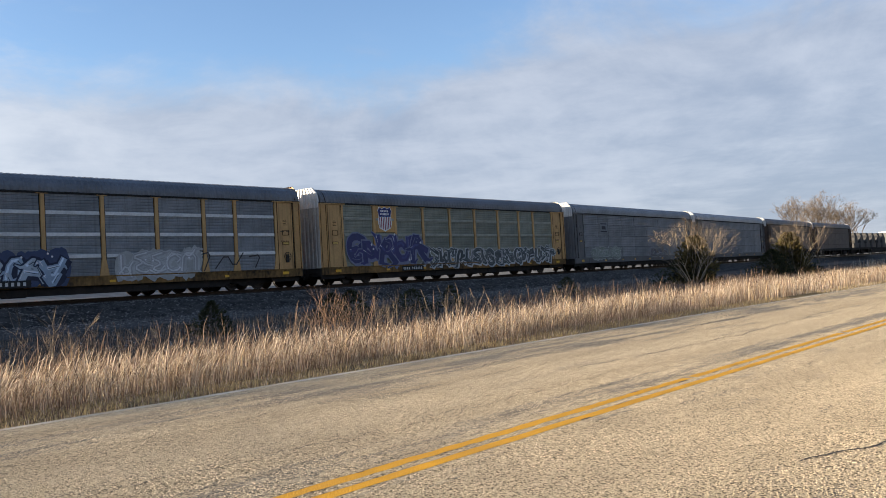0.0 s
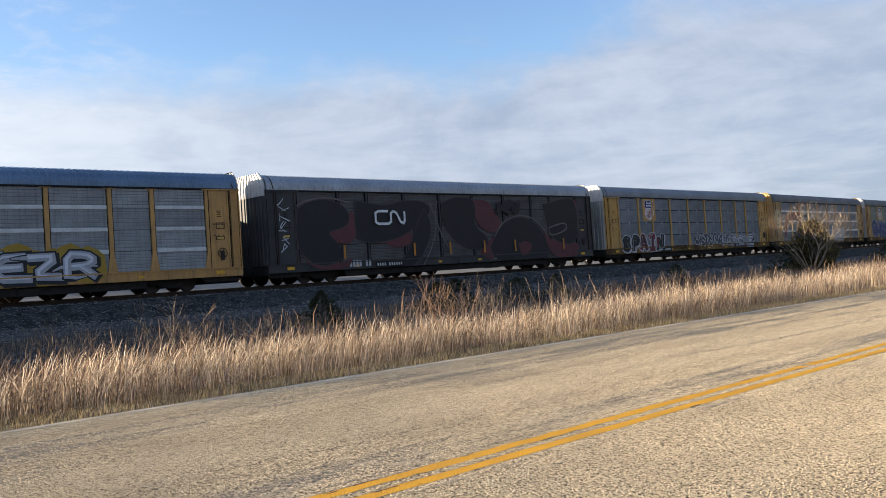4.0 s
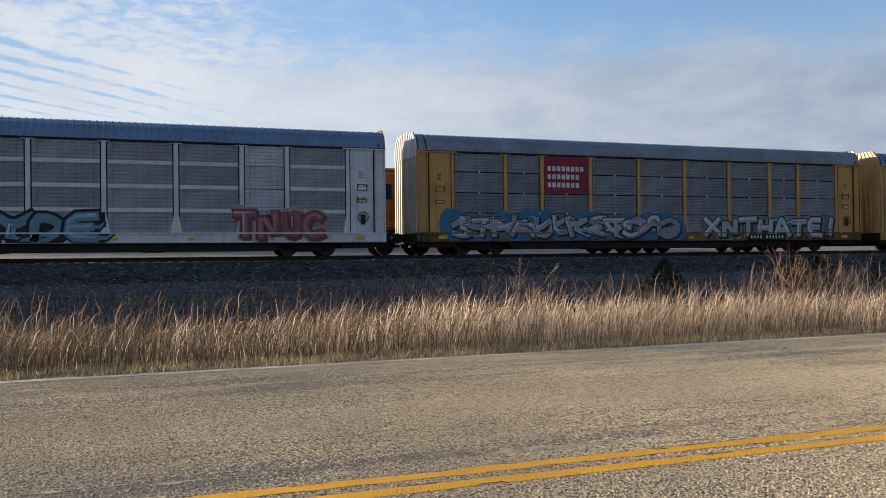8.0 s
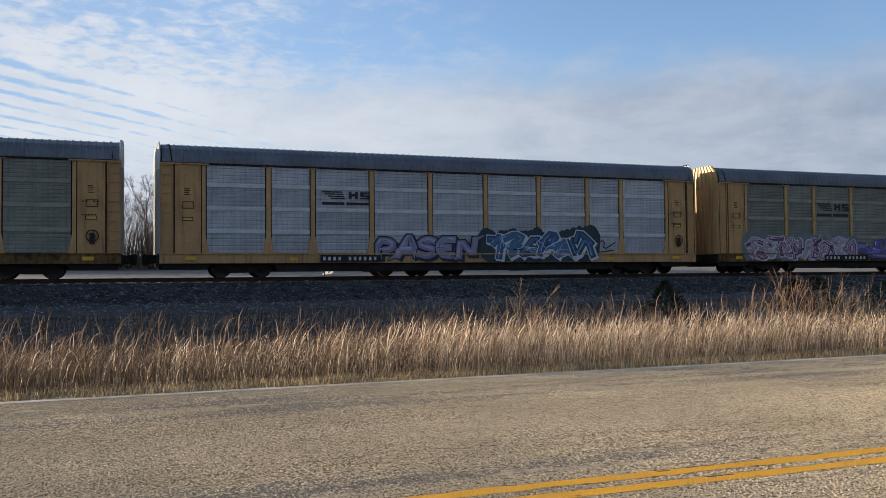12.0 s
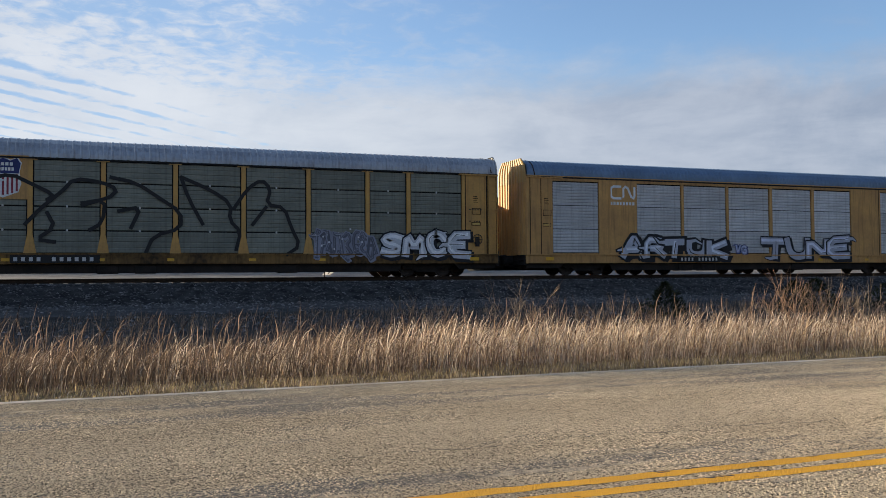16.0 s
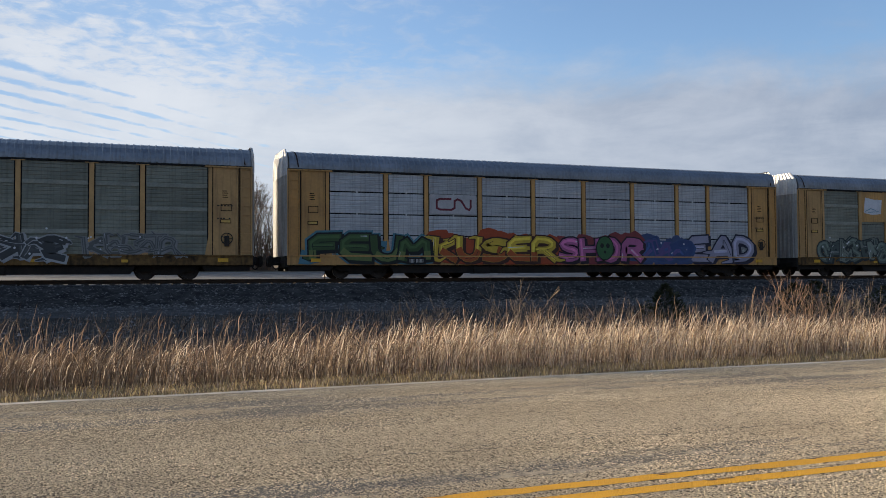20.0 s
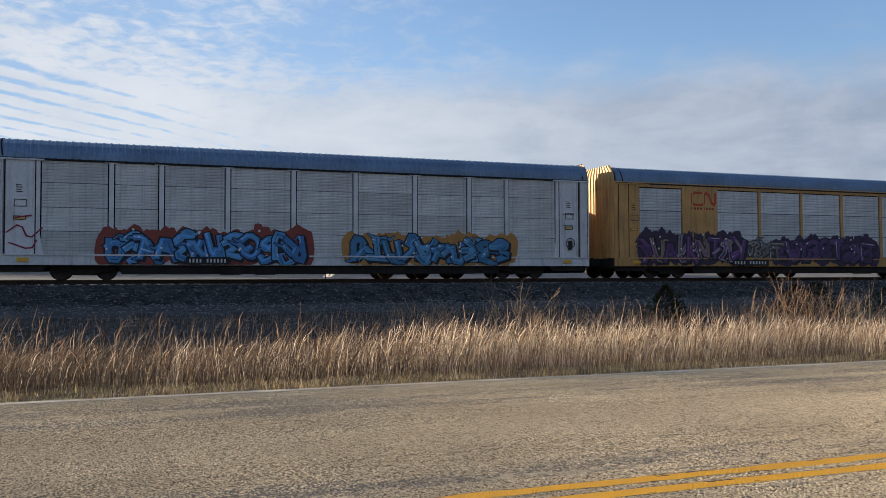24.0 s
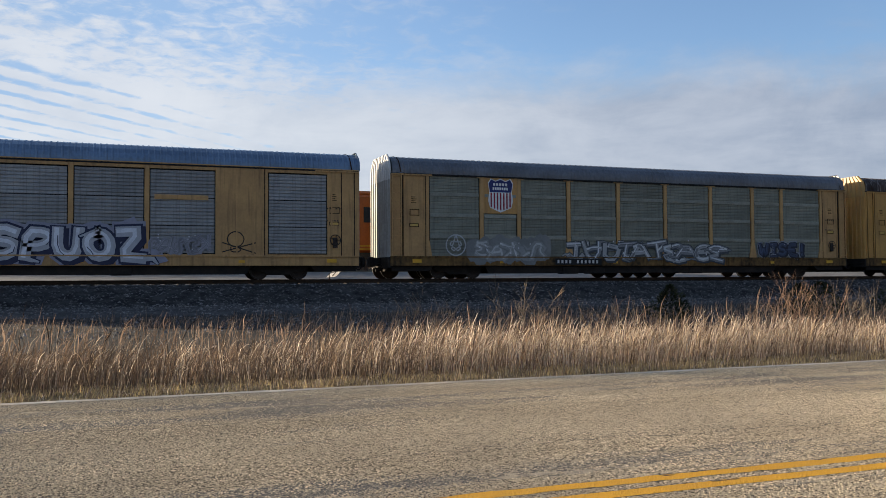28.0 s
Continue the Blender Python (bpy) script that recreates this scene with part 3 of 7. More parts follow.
# ---------------------------------------------------------------- dry grass
def blades(name, label, mats, n, xr, yr, height, width, bend, seed, dens=None, head=0.0, segs=3, weights=None, category="grass", rise=0.0, wind=0.55, brown=0.0):
    """Stalks and leaves, each a ribbon of its own that arches over with the wind; rise lets leaves spring from the stalks."""
    rs = np.random.RandomState(seed)
    x = xr[0] + (xr[1] - xr[0]) * rs.rand(n)
    y = yr[0] + (yr[1] - yr[0]) * rs.rand(n) ** (dens or 1.0)
    patch = 0.5 + 0.5 * np.sin(x * 0.9 + 1.3 * np.sin(y * 0.7)) * np.cos(x * 0.37 + y * 0.8)
    tuft = 0.5 + 0.5 * np.sin(x * 7.1 + 2.0 * np.sin(y * 3.7)) * np.sin(y * 5.3 + 1.7 * np.sin(x * 2.9))
    keep = rs.rand(n) < (0.50 + 0.45 * patch) * (0.45 + 0.75 * tuft)
    x, y, patch, tuft = x[keep], y[keep], patch[keep], tuft[keep]
    n = len(x)
    z = np.interp(y, [p[0] for p in PROFILE], [p[1] for p in PROFILE]) - 0.03
    tall = np.interp(x, [-5, 2, 5, 9, 30], [0.88, 0.86, 0.90, 0.97, 1.0])
    z = z + rise * rs.rand(n) * tall
    h = height * rs.uniform(0.5, 1.15, n) * (0.74 + 0.28 * patch + 0.16 * tuft) * tall
    w = width * rs.uniform(0.6, 1.4, n)
    ang = rs.uniform(0, math.pi, n)
    way = np.where(rs.rand(n) < 0.8, rs.normal(0.0, wind, n), rs.uniform(0, 6.283, n))
    lean = rs.normal(0.06, 0.11, n)
    droop = bend * rs.uniform(0.15, 1.0, n) ** 1.4
    side = rs.normal(0, 0.10, n)
    rows = segs + 1
    P = np.zeros((n, rows, 2, 3))
    px, py, pz = x.copy(), y.copy(), z.copy()
    for k in range(rows):
        f = k / segs
        if k:
            th = lean + droop * (f - 0.5 / segs) ** 2.8 + rs.normal(0, 0.10 if segs > 3 else 0.05, n)
            side = side + rs.normal(0, 0.07 if segs > 3 else 0.0, n)
            px = px + h / segs * np.sin(th) * np.cos(way) - h / segs * side * np.sin(way)
            py = py + h / segs * np.sin(th) * np.sin(way) + h / segs * side * np.cos(way)
            pz = pz + h / segs * np.cos(th)
        wk = w * (1 - 0.75 * f)
        if head and k in (rows - 2, rows - 3):
            wk = w * head
        for s, sg in enumerate((-0.5, 0.5)):
            P[:, k, s, 0] = px + sg * wk * np.cos(ang)
            P[:, k, s, 1] = py + sg * wk * np.sin(ang)
            P[:, k, s, 2] = pz
    verts = P.reshape(-1, 3)
    quad = np.array([(2 * k, 2 * k + 1, 2 * k + 3, 2 * k + 2) for k in range(segs)])
    faces = (np.arange(n)[:, None, None] * rows * 2 + quad[None]).reshape(-1, 4)
    me = bpy.data.meshes.new(name)
    me.vertices.add(len(verts))
    me.vertices.foreach_set("co", verts.ravel())
    me.loops.add(faces.size)
    me.loops.foreach_set("vertex_index", faces.ravel().astype(np.int32))
    me.polygons.add(len(faces))
    me.polygons.foreach_set("loop_start", np.arange(0, faces.size, 4, dtype=np.int32))
    for m in mats:
        me.materials.append(m)
    pick = rs.choice(len(mats), n, p=weights)
    if brown:                                # more of the last, darkest material at low x
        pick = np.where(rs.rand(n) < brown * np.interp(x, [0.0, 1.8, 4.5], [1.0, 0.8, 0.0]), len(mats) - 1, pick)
    me.polygons.foreach_set("material_index", np.repeat(pick, segs).astype(np.int32))
    me.update(calc_edges=True)
    me.validate()
    o = new(name, me)
    return tagged(o, label, category, kind="stuff")


def build_grass():
    lab = "tall dry straw-coloured roadside grass with drooping seed heads"
    mats, wts = [STRAW, STRAW_B, SEED, OLD_GRASS], [0.44, 0.30, 0.16, 0.10]
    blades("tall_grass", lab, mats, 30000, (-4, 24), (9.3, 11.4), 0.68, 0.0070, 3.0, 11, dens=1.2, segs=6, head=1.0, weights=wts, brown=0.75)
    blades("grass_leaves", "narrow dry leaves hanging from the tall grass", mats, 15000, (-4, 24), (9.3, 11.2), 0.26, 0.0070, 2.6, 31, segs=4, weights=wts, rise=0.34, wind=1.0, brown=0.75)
    blades("tall_grass", lab, mats, 6500, (5, 34), (11.4, 14.5), 0.46, 0.010, 2.2, 12, segs=4, weights=wts)
    blades("tall_grass", lab, mats, 34000, (24, 75), (9.3, 13.5), 0.66, 0.014, 1.8, 13, weights=wts)
    blades("tall_grass", lab, mats, 32000, (75, 190), (9.3, 20), 0.74, 0.042, 1.0, 14, segs=2, weights=wts)
    blades("tall_grass", lab, mats, 16000, (190, 500), (9.3, 24), 0.78, 0.11, 0.6, 15, segs=2, weights=wts)
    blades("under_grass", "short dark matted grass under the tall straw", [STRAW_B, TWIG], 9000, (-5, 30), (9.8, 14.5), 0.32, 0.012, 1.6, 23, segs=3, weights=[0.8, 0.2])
    blades("brown_stalks", "taller brown grass stalks behind the straw", [STRAW_B, OLD_GRASS, DARK_SEED], 2600, (-5, 40), (11.4, 14.0), 0.92, 0.0085, 2.0, 22, segs=6, head=1.3, weights=[0.62, 0.25, 0.13])
    blades("ditch_grass", "thin dry grass in the shaded ditch", [STRAW_B, TWIG], 40000, (-8, 90), (13, 27), 0.34, 0.012, 1.0, 16, segs=2, weights=[0.7, 0.3])
    blades("verge_grass", "short matted grass along the road edge", [SHORT, STRAW_B, STRAW], 58000, (-4, 26), (8.60, 9.45), 0.12, 0.009, 2.6, 17, segs=3, weights=[0.55, 0.33, 0.12], wind=1.5)
    blades("verge_grass", "short matted grass along the road edge", [SHORT, STRAW], 16000, (30, 120), (8.58, 9.7), 0.12, 0.02, 1.6, 18, segs=2, weights=[0.6, 0.4])
    blades("weed_stalks", "tall thin dry weed stalks", [STRAW_B, TWIG, DARK_SEED], 420, (-5, 60), (9.6, 15), 0.95, 0.006, 0.6, 19, head=1.6, segs=4, weights=[0.5, 0.3, 0.2])
    blades("far_brush", "dense grey leafless brush and saplings beyond the tracks", [FAR_TWIG, BARK], 12000, (-22, 24), (73, 84), 5.6, 0.05, 0.50, 24, segs=4, weights=[0.7, 0.3], category="brush")
    # small dark seed heads above the straw
    rs = np.random.RandomState(21)
    n = 260
    x = rs.uniform(4, 70, n)
    y = 9.5 + 2.6 * rs.rand(n)
    z = rs.uniform(0.08, 0.42, n)
    s = rs.uniform(0.010, 0.022, n) * (1 + x / 70)
    unit = np.array([(1, 0, 0), (-1, 0, 0), (0, 1, 0), (0, -1, 0), (0, 0, 1.6), (0, 0, -1.6)])
    Vv = (unit[None] * s[:, None, None] + np.stack([x, y, z], 1)[:, None]).reshape(-1, 3)
    F = np.array([(0, 2, 4), (2, 1, 4), (1, 3, 4), (3, 0, 4), (2, 0, 5), (1, 2, 5), (3, 1, 5), (0, 3, 5)])
    F = (np.arange(n)[:, None, None] * 6 + F[None]).reshape(-1, 3)
    tagged(mesh_ob("seed_heads", Vv.tolist(), F.tolist(), DARK_SEED), "small dark dried flower heads among the grass", "seed heads", kind="stuff")


# ---------------------------------------------------------------- shrubs and trees
def grow(bm, rnd, p, d, length, r, depth, spread, tips, up=0.12, sides=4):
    """A branch of short bent pieces that forks until depth runs out."""
    steps = 3
    for k in range(steps):
        q = p + d * (length / steps)
        add_rod(bm, p, q, r * (1 - 0.28 * k / steps), r * (1 - 0.28 * (k + 1) / steps), sides)
        p = q
        d = (d + Vector((rnd.gauss(0, 0.13), rnd.gauss(0, 0.13), rnd.gauss(up, 0.10)))).normalized()
    tips.append(p)
    if depth <= 0:
        return
    for _ in range(rnd.choice((2, 3, 3))):
        nd = (d + Vector((rnd.gauss(0, spread), rnd.gauss(0, spread), rnd.gauss(0.05, spread * 0.6)))).normalized()
        grow(bm, rnd, p, nd, length * rnd.uniform(0.6, 0.82), r * rnd.uniform(0.5, 0.68), depth - 1, spread, tips, up, max(3, sides - 1))


def bare_shrub(name, label, at, height, stems, seed, bark, twig, depth=3, spread=0.42, width=0.55, category="shrub"):
    t = thing(name, label, category, at=at)
    rnd = random.Random(seed)
    for k in range(stems):
        bm = bmesh.new()
        a = 2 * math.pi * (k + rnd.random() * 0.6) / stems
        d = Vector((math.cos(a) * width * rnd.uniform(0.3, 1.2), math.sin(a) * width * rnd.uniform(0.3, 1.2), 1)).normalized()
        tips = []
        grow(bm, rnd, Vector((math.cos(a) * 0.12, math.sin(a) * 0.12, -0.1)), d, height * rnd.uniform(0.34, 0.46), height * (0.0062 if category == "shrub" else 0.0055), depth, spread, tips)
        part("stem", bm, bark if k % 3 == 0 else twig, t)
    return t


def cedar(label, at, height, radius, seed, needles, tufts=900, point=0.75):
    t = thing("cedar_bush", label, "conifer", at=at)
    rnd = random.Random(seed)
    bm = bmesh.new()
    add_rod(bm, (0, 0, -0.1), (0, 0, height * 0.9), height * 0.03, height * 0.008, 6)
    for k in range(26):
        z = height * rnd.uniform(0.08, 0.85)
        a = rnd.uniform(0, 6.28)
        rr = radius * (1 - z / height) * 0.9 + 0.05
        add_rod(bm, (0, 0, z), (rr * math.cos(a), rr * math.sin(a), z + rr * 0.35), height * 0.008, height * 0.003, 3)
    part("trunk", bm, BARK, t)
    verts, faces = [], []
    for k in range(tufts):
        z = height * (rnd.random() ** 1.25)
        a = rnd.uniform(0, 6.28)
        rr = radius * (1 - z / height) ** point * rnd.uniform(0.35, 1.08) * (1 + 0.22 * math.sin(3 * a + z * 4))
        c = Vector((rr * math.cos(a), rr * math.sin(a), z))
        s = height * rnd.uniform(0.035, 0.075)
        o = Vector((math.cos(a), math.sin(a), rnd.uniform(0.2, 1.1))).normalized()
        for j in range(3):
            w = Vector((rnd.gauss(0, 1), rnd.gauss(0, 1), rnd.gauss(0, 1))).cross(o).normalized()
            b = len(verts)
            tip = c + (o + w * rnd.uniform(-0.5, 0.5)).normalized() * s * 1.5
            verts += [tuple(c - w * s * 0.35), tuple(c + w * s * 0.35), tuple(tip)]
            faces.append((b, b + 1, b + 2))
    o = mesh_ob("crown", verts, faces, needles, t)
    return t


def tree(label, at, height, seed, depth=5, spread=0.36):
    t = thing("bare_tree", label, "tree", "bare winter trees", at=at)
    rnd = random.Random(seed)
    bm = bmesh.new()
    add_rod(bm, (0, 0, -0.2), (0.1, 0, height * 0.22), height * 0.022, height * 0.016, 8)
    part("trunk", bm, BARK, t)
    bm = bmesh.new()
    tips = []
    for k in range(4):
        a = 1.57 * k + rnd.uniform(-0.5, 0.5)
        d = Vector((0.38 * math.cos(a), 0.38 * math.sin(a), 1)).normalized()
        grow(bm, rnd, Vector((0.1, 0, height * (0.14 + 0.025 * k))), d, height * rnd.uniform(0.22, 0.30), height * 0.011, depth, spread, tips, up=0.10, sides=4)
    part("limb", bm, BARK, t)
    verts, faces = [], []
    for p in tips:
        for _ in range(3):
            d = Vector((rnd.gauss(0, 0.6), rnd.gauss(0, 0.6), rnd.uniform(-0.1, 1))).normalized() * height * rnd.uniform(0.03, 0.09)
            w = d.cross(Vector((rnd.gauss(0, 1), rnd.gauss(0, 1), 0.3))).normalized() * height * 0.0016
            b = len(verts)
            verts += [tuple(p - w), tuple(p + w), tuple(p + d)]
            faces.append((b, b + 1, b + 2))
    tagged(mesh_ob("twig_mass", verts, faces, FAR_TWIG, t), "", kind="stuff")
    return t


def build_plants():
    bare_shrub("bare_shrub", "leafless pale-twigged round shrub beside the track", (49.21, 21.8, -0.1), 3.5, 13, 5, SHRUB_TWIG, TWIG, depth=5, spread=0.46, width=1.0)
    cedar("browned young cedar growing beside a bare shrub", (52.3, 23.0, -0.1), 2.9, 1.35, 6, CEDAR_BROWN, 1500, 0.42)
    bare_shrub("bare_shrub", "leafless shrub with thin upright twigs", (67.0, 21.4, -0.1), 3.7, 9, 7, SHRUB_TWIG, TWIG, depth=5, spread=0.38, width=0.6)
    cedar("browned cedar bush in the ditch", (67.6, 22.2, -0.1), 3.1, 1.6, 8, CEDAR_BROWN, 1700, 0.5)
    cedar("dark green cedar bush in shade", (64.83, 22.6, -0.1), 1.9, 2.0, 28, CEDAR, 1200)
    cedar("dark green cedar bush in shade", (70.59, 22.8, -0.1), 1.8, 2.4, 29, CEDAR, 1200)
    cedar("dark green cedar bush in shade", (51.68, 23.8, -0.1), 1.6, 1.8, 30, CEDAR, 900)
    bare_shrub("bare_shrub", "low leafless spreading shrub", (74.81, 22.4, -0.1), 2.2, 7, 9, TWIG, TWIG, depth=3, spread=0.45, width=1.0)
    cedar("small dark cedar seedling in shade", (14.74, 21.0, -0.1), 0.95, 0.75, 10, CEDAR, 900)
    for x, y, h, r, sd in ((19.4, 21.0, 0.95, 0.8, 33), (20.7, 21.5, 1.0, 1.0, 34), (23.6, 21.3, 0.9, 1.1, 35)):
        cedar("small dark cedar seedling in shade", (x, y, -0.1), h, r, sd, CEDAR, 700)
    cedar("small dark cedar seedling in shade", (27.86, 23.0, -0.1), 0.9, 0.7, 31, CEDAR, 500)
    cedar("small dark cedar seedling in shade", (36.17, 22.5, -0.1), 0.95, 0.8, 32, CEDAR, 500)
    for k, (x, y, h, sd) in enumerate(((11.33, 12.4, 1.45, 41), (11.55, 12.2, 1.55, 42), (12.27, 12.6, 1.15, 43), (12.7, 12.3, 1.4, 44), (10.38, 12.3, 0.95, 45), (11.13, 12.0, 1.15, 46), (13.22, 12.6, 1.0, 47))):
        bare_shrub("weed_clump", "reddish dry branching weed in the grass" if k in (0, 1, 5) else "dry branching weed standing in the grass", (x, y, -0.15), h, 6, sd, TWIG_RED if k in (0, 1, 5) else TWIG, TWIG_RED if k in (0, 1, 5) else TWIG, depth=2, spread=0.42, width=0.4, category="weed")
    for k, (x, y, h, sd) in enumerate(((14.89, 12.5, 1.7, 51), (15.48, 12.4, 1.5, 52), (16.06, 12.5, 1.75, 53))):
        bare_shrub("bare_sapling", "thin pale leafless sapling above the grass", (x, y, -0.15), h, 3, sd, TWIG, TWIG, depth=1, spread=0.38, width=0.4, category="sapling")
    for k, (x, y, h, sd) in enumerate(((4.81, 13.0, 0.95, 61), (6.07, 12.5, 1.5, 62), (5.7, 12.6, 1.25, 74), (6.4, 12.5, 1.2, 75), (4.5, 12.7, 1.2, 76), (7.85, 12.6, 1.0, 71), (0.24, 12.0, 0.9, 72), (-0.89, 11.6, 0.85, 73), (5.87, 12.2, 0.9, 64), (4.41, 12.2, 0.8, 65), (8.28, 12.4, 0.95, 68), (3.07, 11.4, 0.7, 63), (20.44, 12.8, 1.2, 66), (25.3, 12.8, 1.1, 69), (7.63, 12.9, 0.9, 70), (67.87, 14.0, 2.0, 67))):
        bare_shrub("weed_clump", "dry branching weed standing in the grass", (x, y, -0.15), h, 5, sd, TWIG, TWIG, depth=2, spread=0.45, width=0.4, category="weed")
    rnd = random.Random(77)
    for k, x in enumerate((-14, -10, -6, -2.5, 0.5, 2.5, 4.5, 6.5, 8.5, 10.5, 12.5, 14.5, 16.5, 18.5)):
        tree("bare grey winter tree beyond the tracks", (x + rnd.uniform(-0.6, 0.6), 78 + rnd.uniform(-3, 7), 1.8), rnd.uniform(7.2, 8.8), 80 + k, depth=4)
    for k, (x, y) in enumerate(((2, 72), (5.5, 73), (9, 72), (12.5, 73), (16, 72), (-2, 73), (-6, 72), (19, 74))):
        bare_shrub("brush_thicket", "dense grey leafless brush under the trees", (x, y + 1, 1.62), 3.0, 9, 150 + k, FAR_TWIG, FAR_TWIG, depth=3, spread=0.5, width=1.0, category="brush")
    for k in range(15):
        bare_shrub("brush_thicket", "dense grey leafless brush under the trees", (-15 + 2.4 * k + rnd.uniform(-0.7, 0.7), 75 + rnd.uniform(-2, 2), 1.7), rnd.uniform(3.8, 5.6), 6, 200 + k, FAR_TWIG, BARK, depth=4, spread=0.42, width=0.5, category="brush")
    for k, (x, y, h) in enumerate(((215, 70, 14), (224, 72, 15.5), (231, 69, 15), (238, 72, 16.5), (245, 70, 16), (252, 73, 15.5), (259, 69, 14.5), (266, 72, 15), (273, 70, 14), (201, 71, 9.5), (194, 70, 9), (186, 72, 8))):
        tree("bare brown winter tree in the distance", (x + (3.1 if h > 10 else -8.9), y, 1.5), h - 0.7, 120 + k, depth=4, spread=0.46)


build_ground()
build_road()
build_chips()
build_track()
build_grass()
build_plants()


# ---------------------------------------------------------------- train materials
RUST = (0.09, 0.045, 0.022)
PAINT = {
    "yellow": pbr("railcar_yellow", (0.62, 0.335, 0.10), (0.45, 0.24, 0.08), 0.6, scale=0.7, fine=9, streak=(*RUST, 0.45), vary=0.06),
    "tan": pbr("railcar_tan", (0.60, 0.355, 0.135), (0.44, 0.255, 0.10), 0.65, scale=0.7, fine=9, streak=(*RUST, 0.5), vary=0.06),
    "bright": pbr("railcar_bright_yellow", (0.63, 0.345, 0.085), (0.46, 0.25, 0.07), 0.55, scale=0.7, fine=9, streak=(*RUST, 0.35), vary=0.05),
    "white": pbr("railcar_white", (0.759, 0.753, 0.747), (0.575, 0.569, 0.558), 0.55, scale=0.8, fine=10, streak=(0.14, 0.11, 0.09, 0.35), vary=0.05),
    "black": pbr("railcar_black", (0.028, 0.028, 0.03), (0.05, 0.048, 0.046), 0.6, scale=1.0, fine=9, streak=(0.08, 0.07, 0.06, 0.3)),
    "brown": pbr("railcar_brown", (0.10, 0.072, 0.055), (0.07, 0.05, 0.04), 0.7, scale=0.8, fine=9, streak=(*RUST, 0.4)),
    "grey": pbr("railcar_grey", (0.15, 0.15, 0.155), (0.10, 0.10, 0.10), 0.65, scale=0.8, fine=9, streak=(0.06, 0.05, 0.045, 0.4)),
}


def perforated(name, base, second, holes, rough=0.62, metal=0.12, grime=0.4, cell=0.235):
    """Galvanised sheet with fine rows of punched holes, vertical scuffs and grime runs."""
    m = pbr(name, base, second, rough, metal, scale=0.9, fine=7, streak=(base[0] * 0.35, base[1] * 0.34, base[2] * 0.32, grime), vary=0.14)
    nt = m.node_tree
    N, Lk = nt.nodes.new, nt.links.new
    b = nt.nodes["Principled BSDF"]
    tc = nt.nodes.new("ShaderNodeTexCoord")
    br = N("ShaderNodeTexBrick")
    mp = N("ShaderNodeMapping")
    mp.inputs["Rotation"].default_value = (math.pi / 2, 0, 0)
    br.offset = 0.0
    br.inputs["Scale"].default_value = 1.0
    br.inputs["Mortar Size"].default_value = 0.012
    br.inputs["Mortar Smooth"].default_value = 0.6
    br.inputs["Brick Width"].default_value, br.inputs["Row Height"].default_value = cell, 0.155
    Lk(tc.outputs["Object"], mp.inputs[0])
    Lk(mp.outputs[0], br.inputs["Vector"])
    link = b.inputs["Base Color"].links[0]
    src = link.from_socket
    mx = N("ShaderNodeMix")
    mx.data_type = "RGBA"
    mx.inputs[7].default_value = (base[0] * 0.25, base[1] * 0.25, base[2] * 0.25, 1)
    k = N("ShaderNodeMath")
    k.operation = "MULTIPLY"
    k.inputs[1].default_value = holes
    Lk(br.outputs["Fac"], k.inputs[0])
    Lk(k.outputs[0], mx.inputs[0])
    Lk(src, mx.inputs[6])
    Lk(mx.outputs[2], b.inputs["Base Color"])
    return m


SHEET = {
    "dark": perforated("sheet_dark_green_grey", (0.262, 0.268, 0.212), (0.175, 0.18, 0.142), 0.22),
    "slate": perforated("sheet_slate", (0.25, 0.26, 0.27), (0.165, 0.172, 0.18), 0.15),
    "mid": perforated("sheet_mid_grey", (0.365, 0.37, 0.368), (0.25, 0.253, 0.252), 0.3),
    "light": perforated("sheet_light_grey", (0.545, 0.55, 0.552), (0.39, 0.395, 0.40), 0.38, grime=0.4),
    "pale": perforated("sheet_pale", (0.70, 0.70, 0.69), (0.53, 0.53, 0.525), 0.4, grime=0.35, cell=40.0),
    "white": perforated("sheet_white", (0.672, 0.660, 0.624), (0.504, 0.492, 0.462), 0.1, metal=0.0, grime=0.35),
    "faded": perforated("sheet_faded_black", (0.105, 0.096, 0.088), (0.062, 0.056, 0.052), 0.1, metal=0.0),
    "black": perforated("sheet_black", (0.05, 0.05, 0.054), (0.085, 0.083, 0.082), 0.1, metal=0.0),
    "brown": perforated("sheet_brown", (0.12, 0.095, 0.08), (0.085, 0.068, 0.058), 0.2, metal=0.0),
}
BAND = pbr("band_pale", (0.72, 0.72, 0.70), (0.54, 0.53, 0.51), 0.5, scale=1.5, fine=12, vary=0.08)
ROOF = {
    "galv": pbr("roof_galvanised", (0.26, 0.28, 0.31), (0.17, 0.185, 0.205), 0.42, 0.6, scale=0.6, fine=8, streak=(0.10, 0.10, 0.11, 0.4)),
    "blue": pbr("roof_blue_grey", (0.165, 0.245, 0.35), (0.115, 0.17, 0.245), 0.42, 0.5, scale=0.6, fine=8, streak=(0.06, 0.07, 0.09, 0.3)),
    "pale": pbr("roof_pale", (0.42, 0.44, 0.47), (0.30, 0.31, 0.33), 0.42, 0.55, scale=0.6, fine=8, streak=(0.14, 0.13, 0.13, 0.5)),
    "rust": pbr("roof_peeling", (0.075, 0.055, 0.048), (0.04, 0.032, 0.03), 0.7, 0.2, scale=1.6, fine=9, streak=(0.42, 0.41, 0.40, 0.75)),
    "dark": pbr("roof_dark", (0.17, 0.18, 0.20), (0.11, 0.115, 0.125), 0.45, 0.5, scale=0.6, fine=8, streak=(0.06, 0.055, 0.05, 0.4)),
}
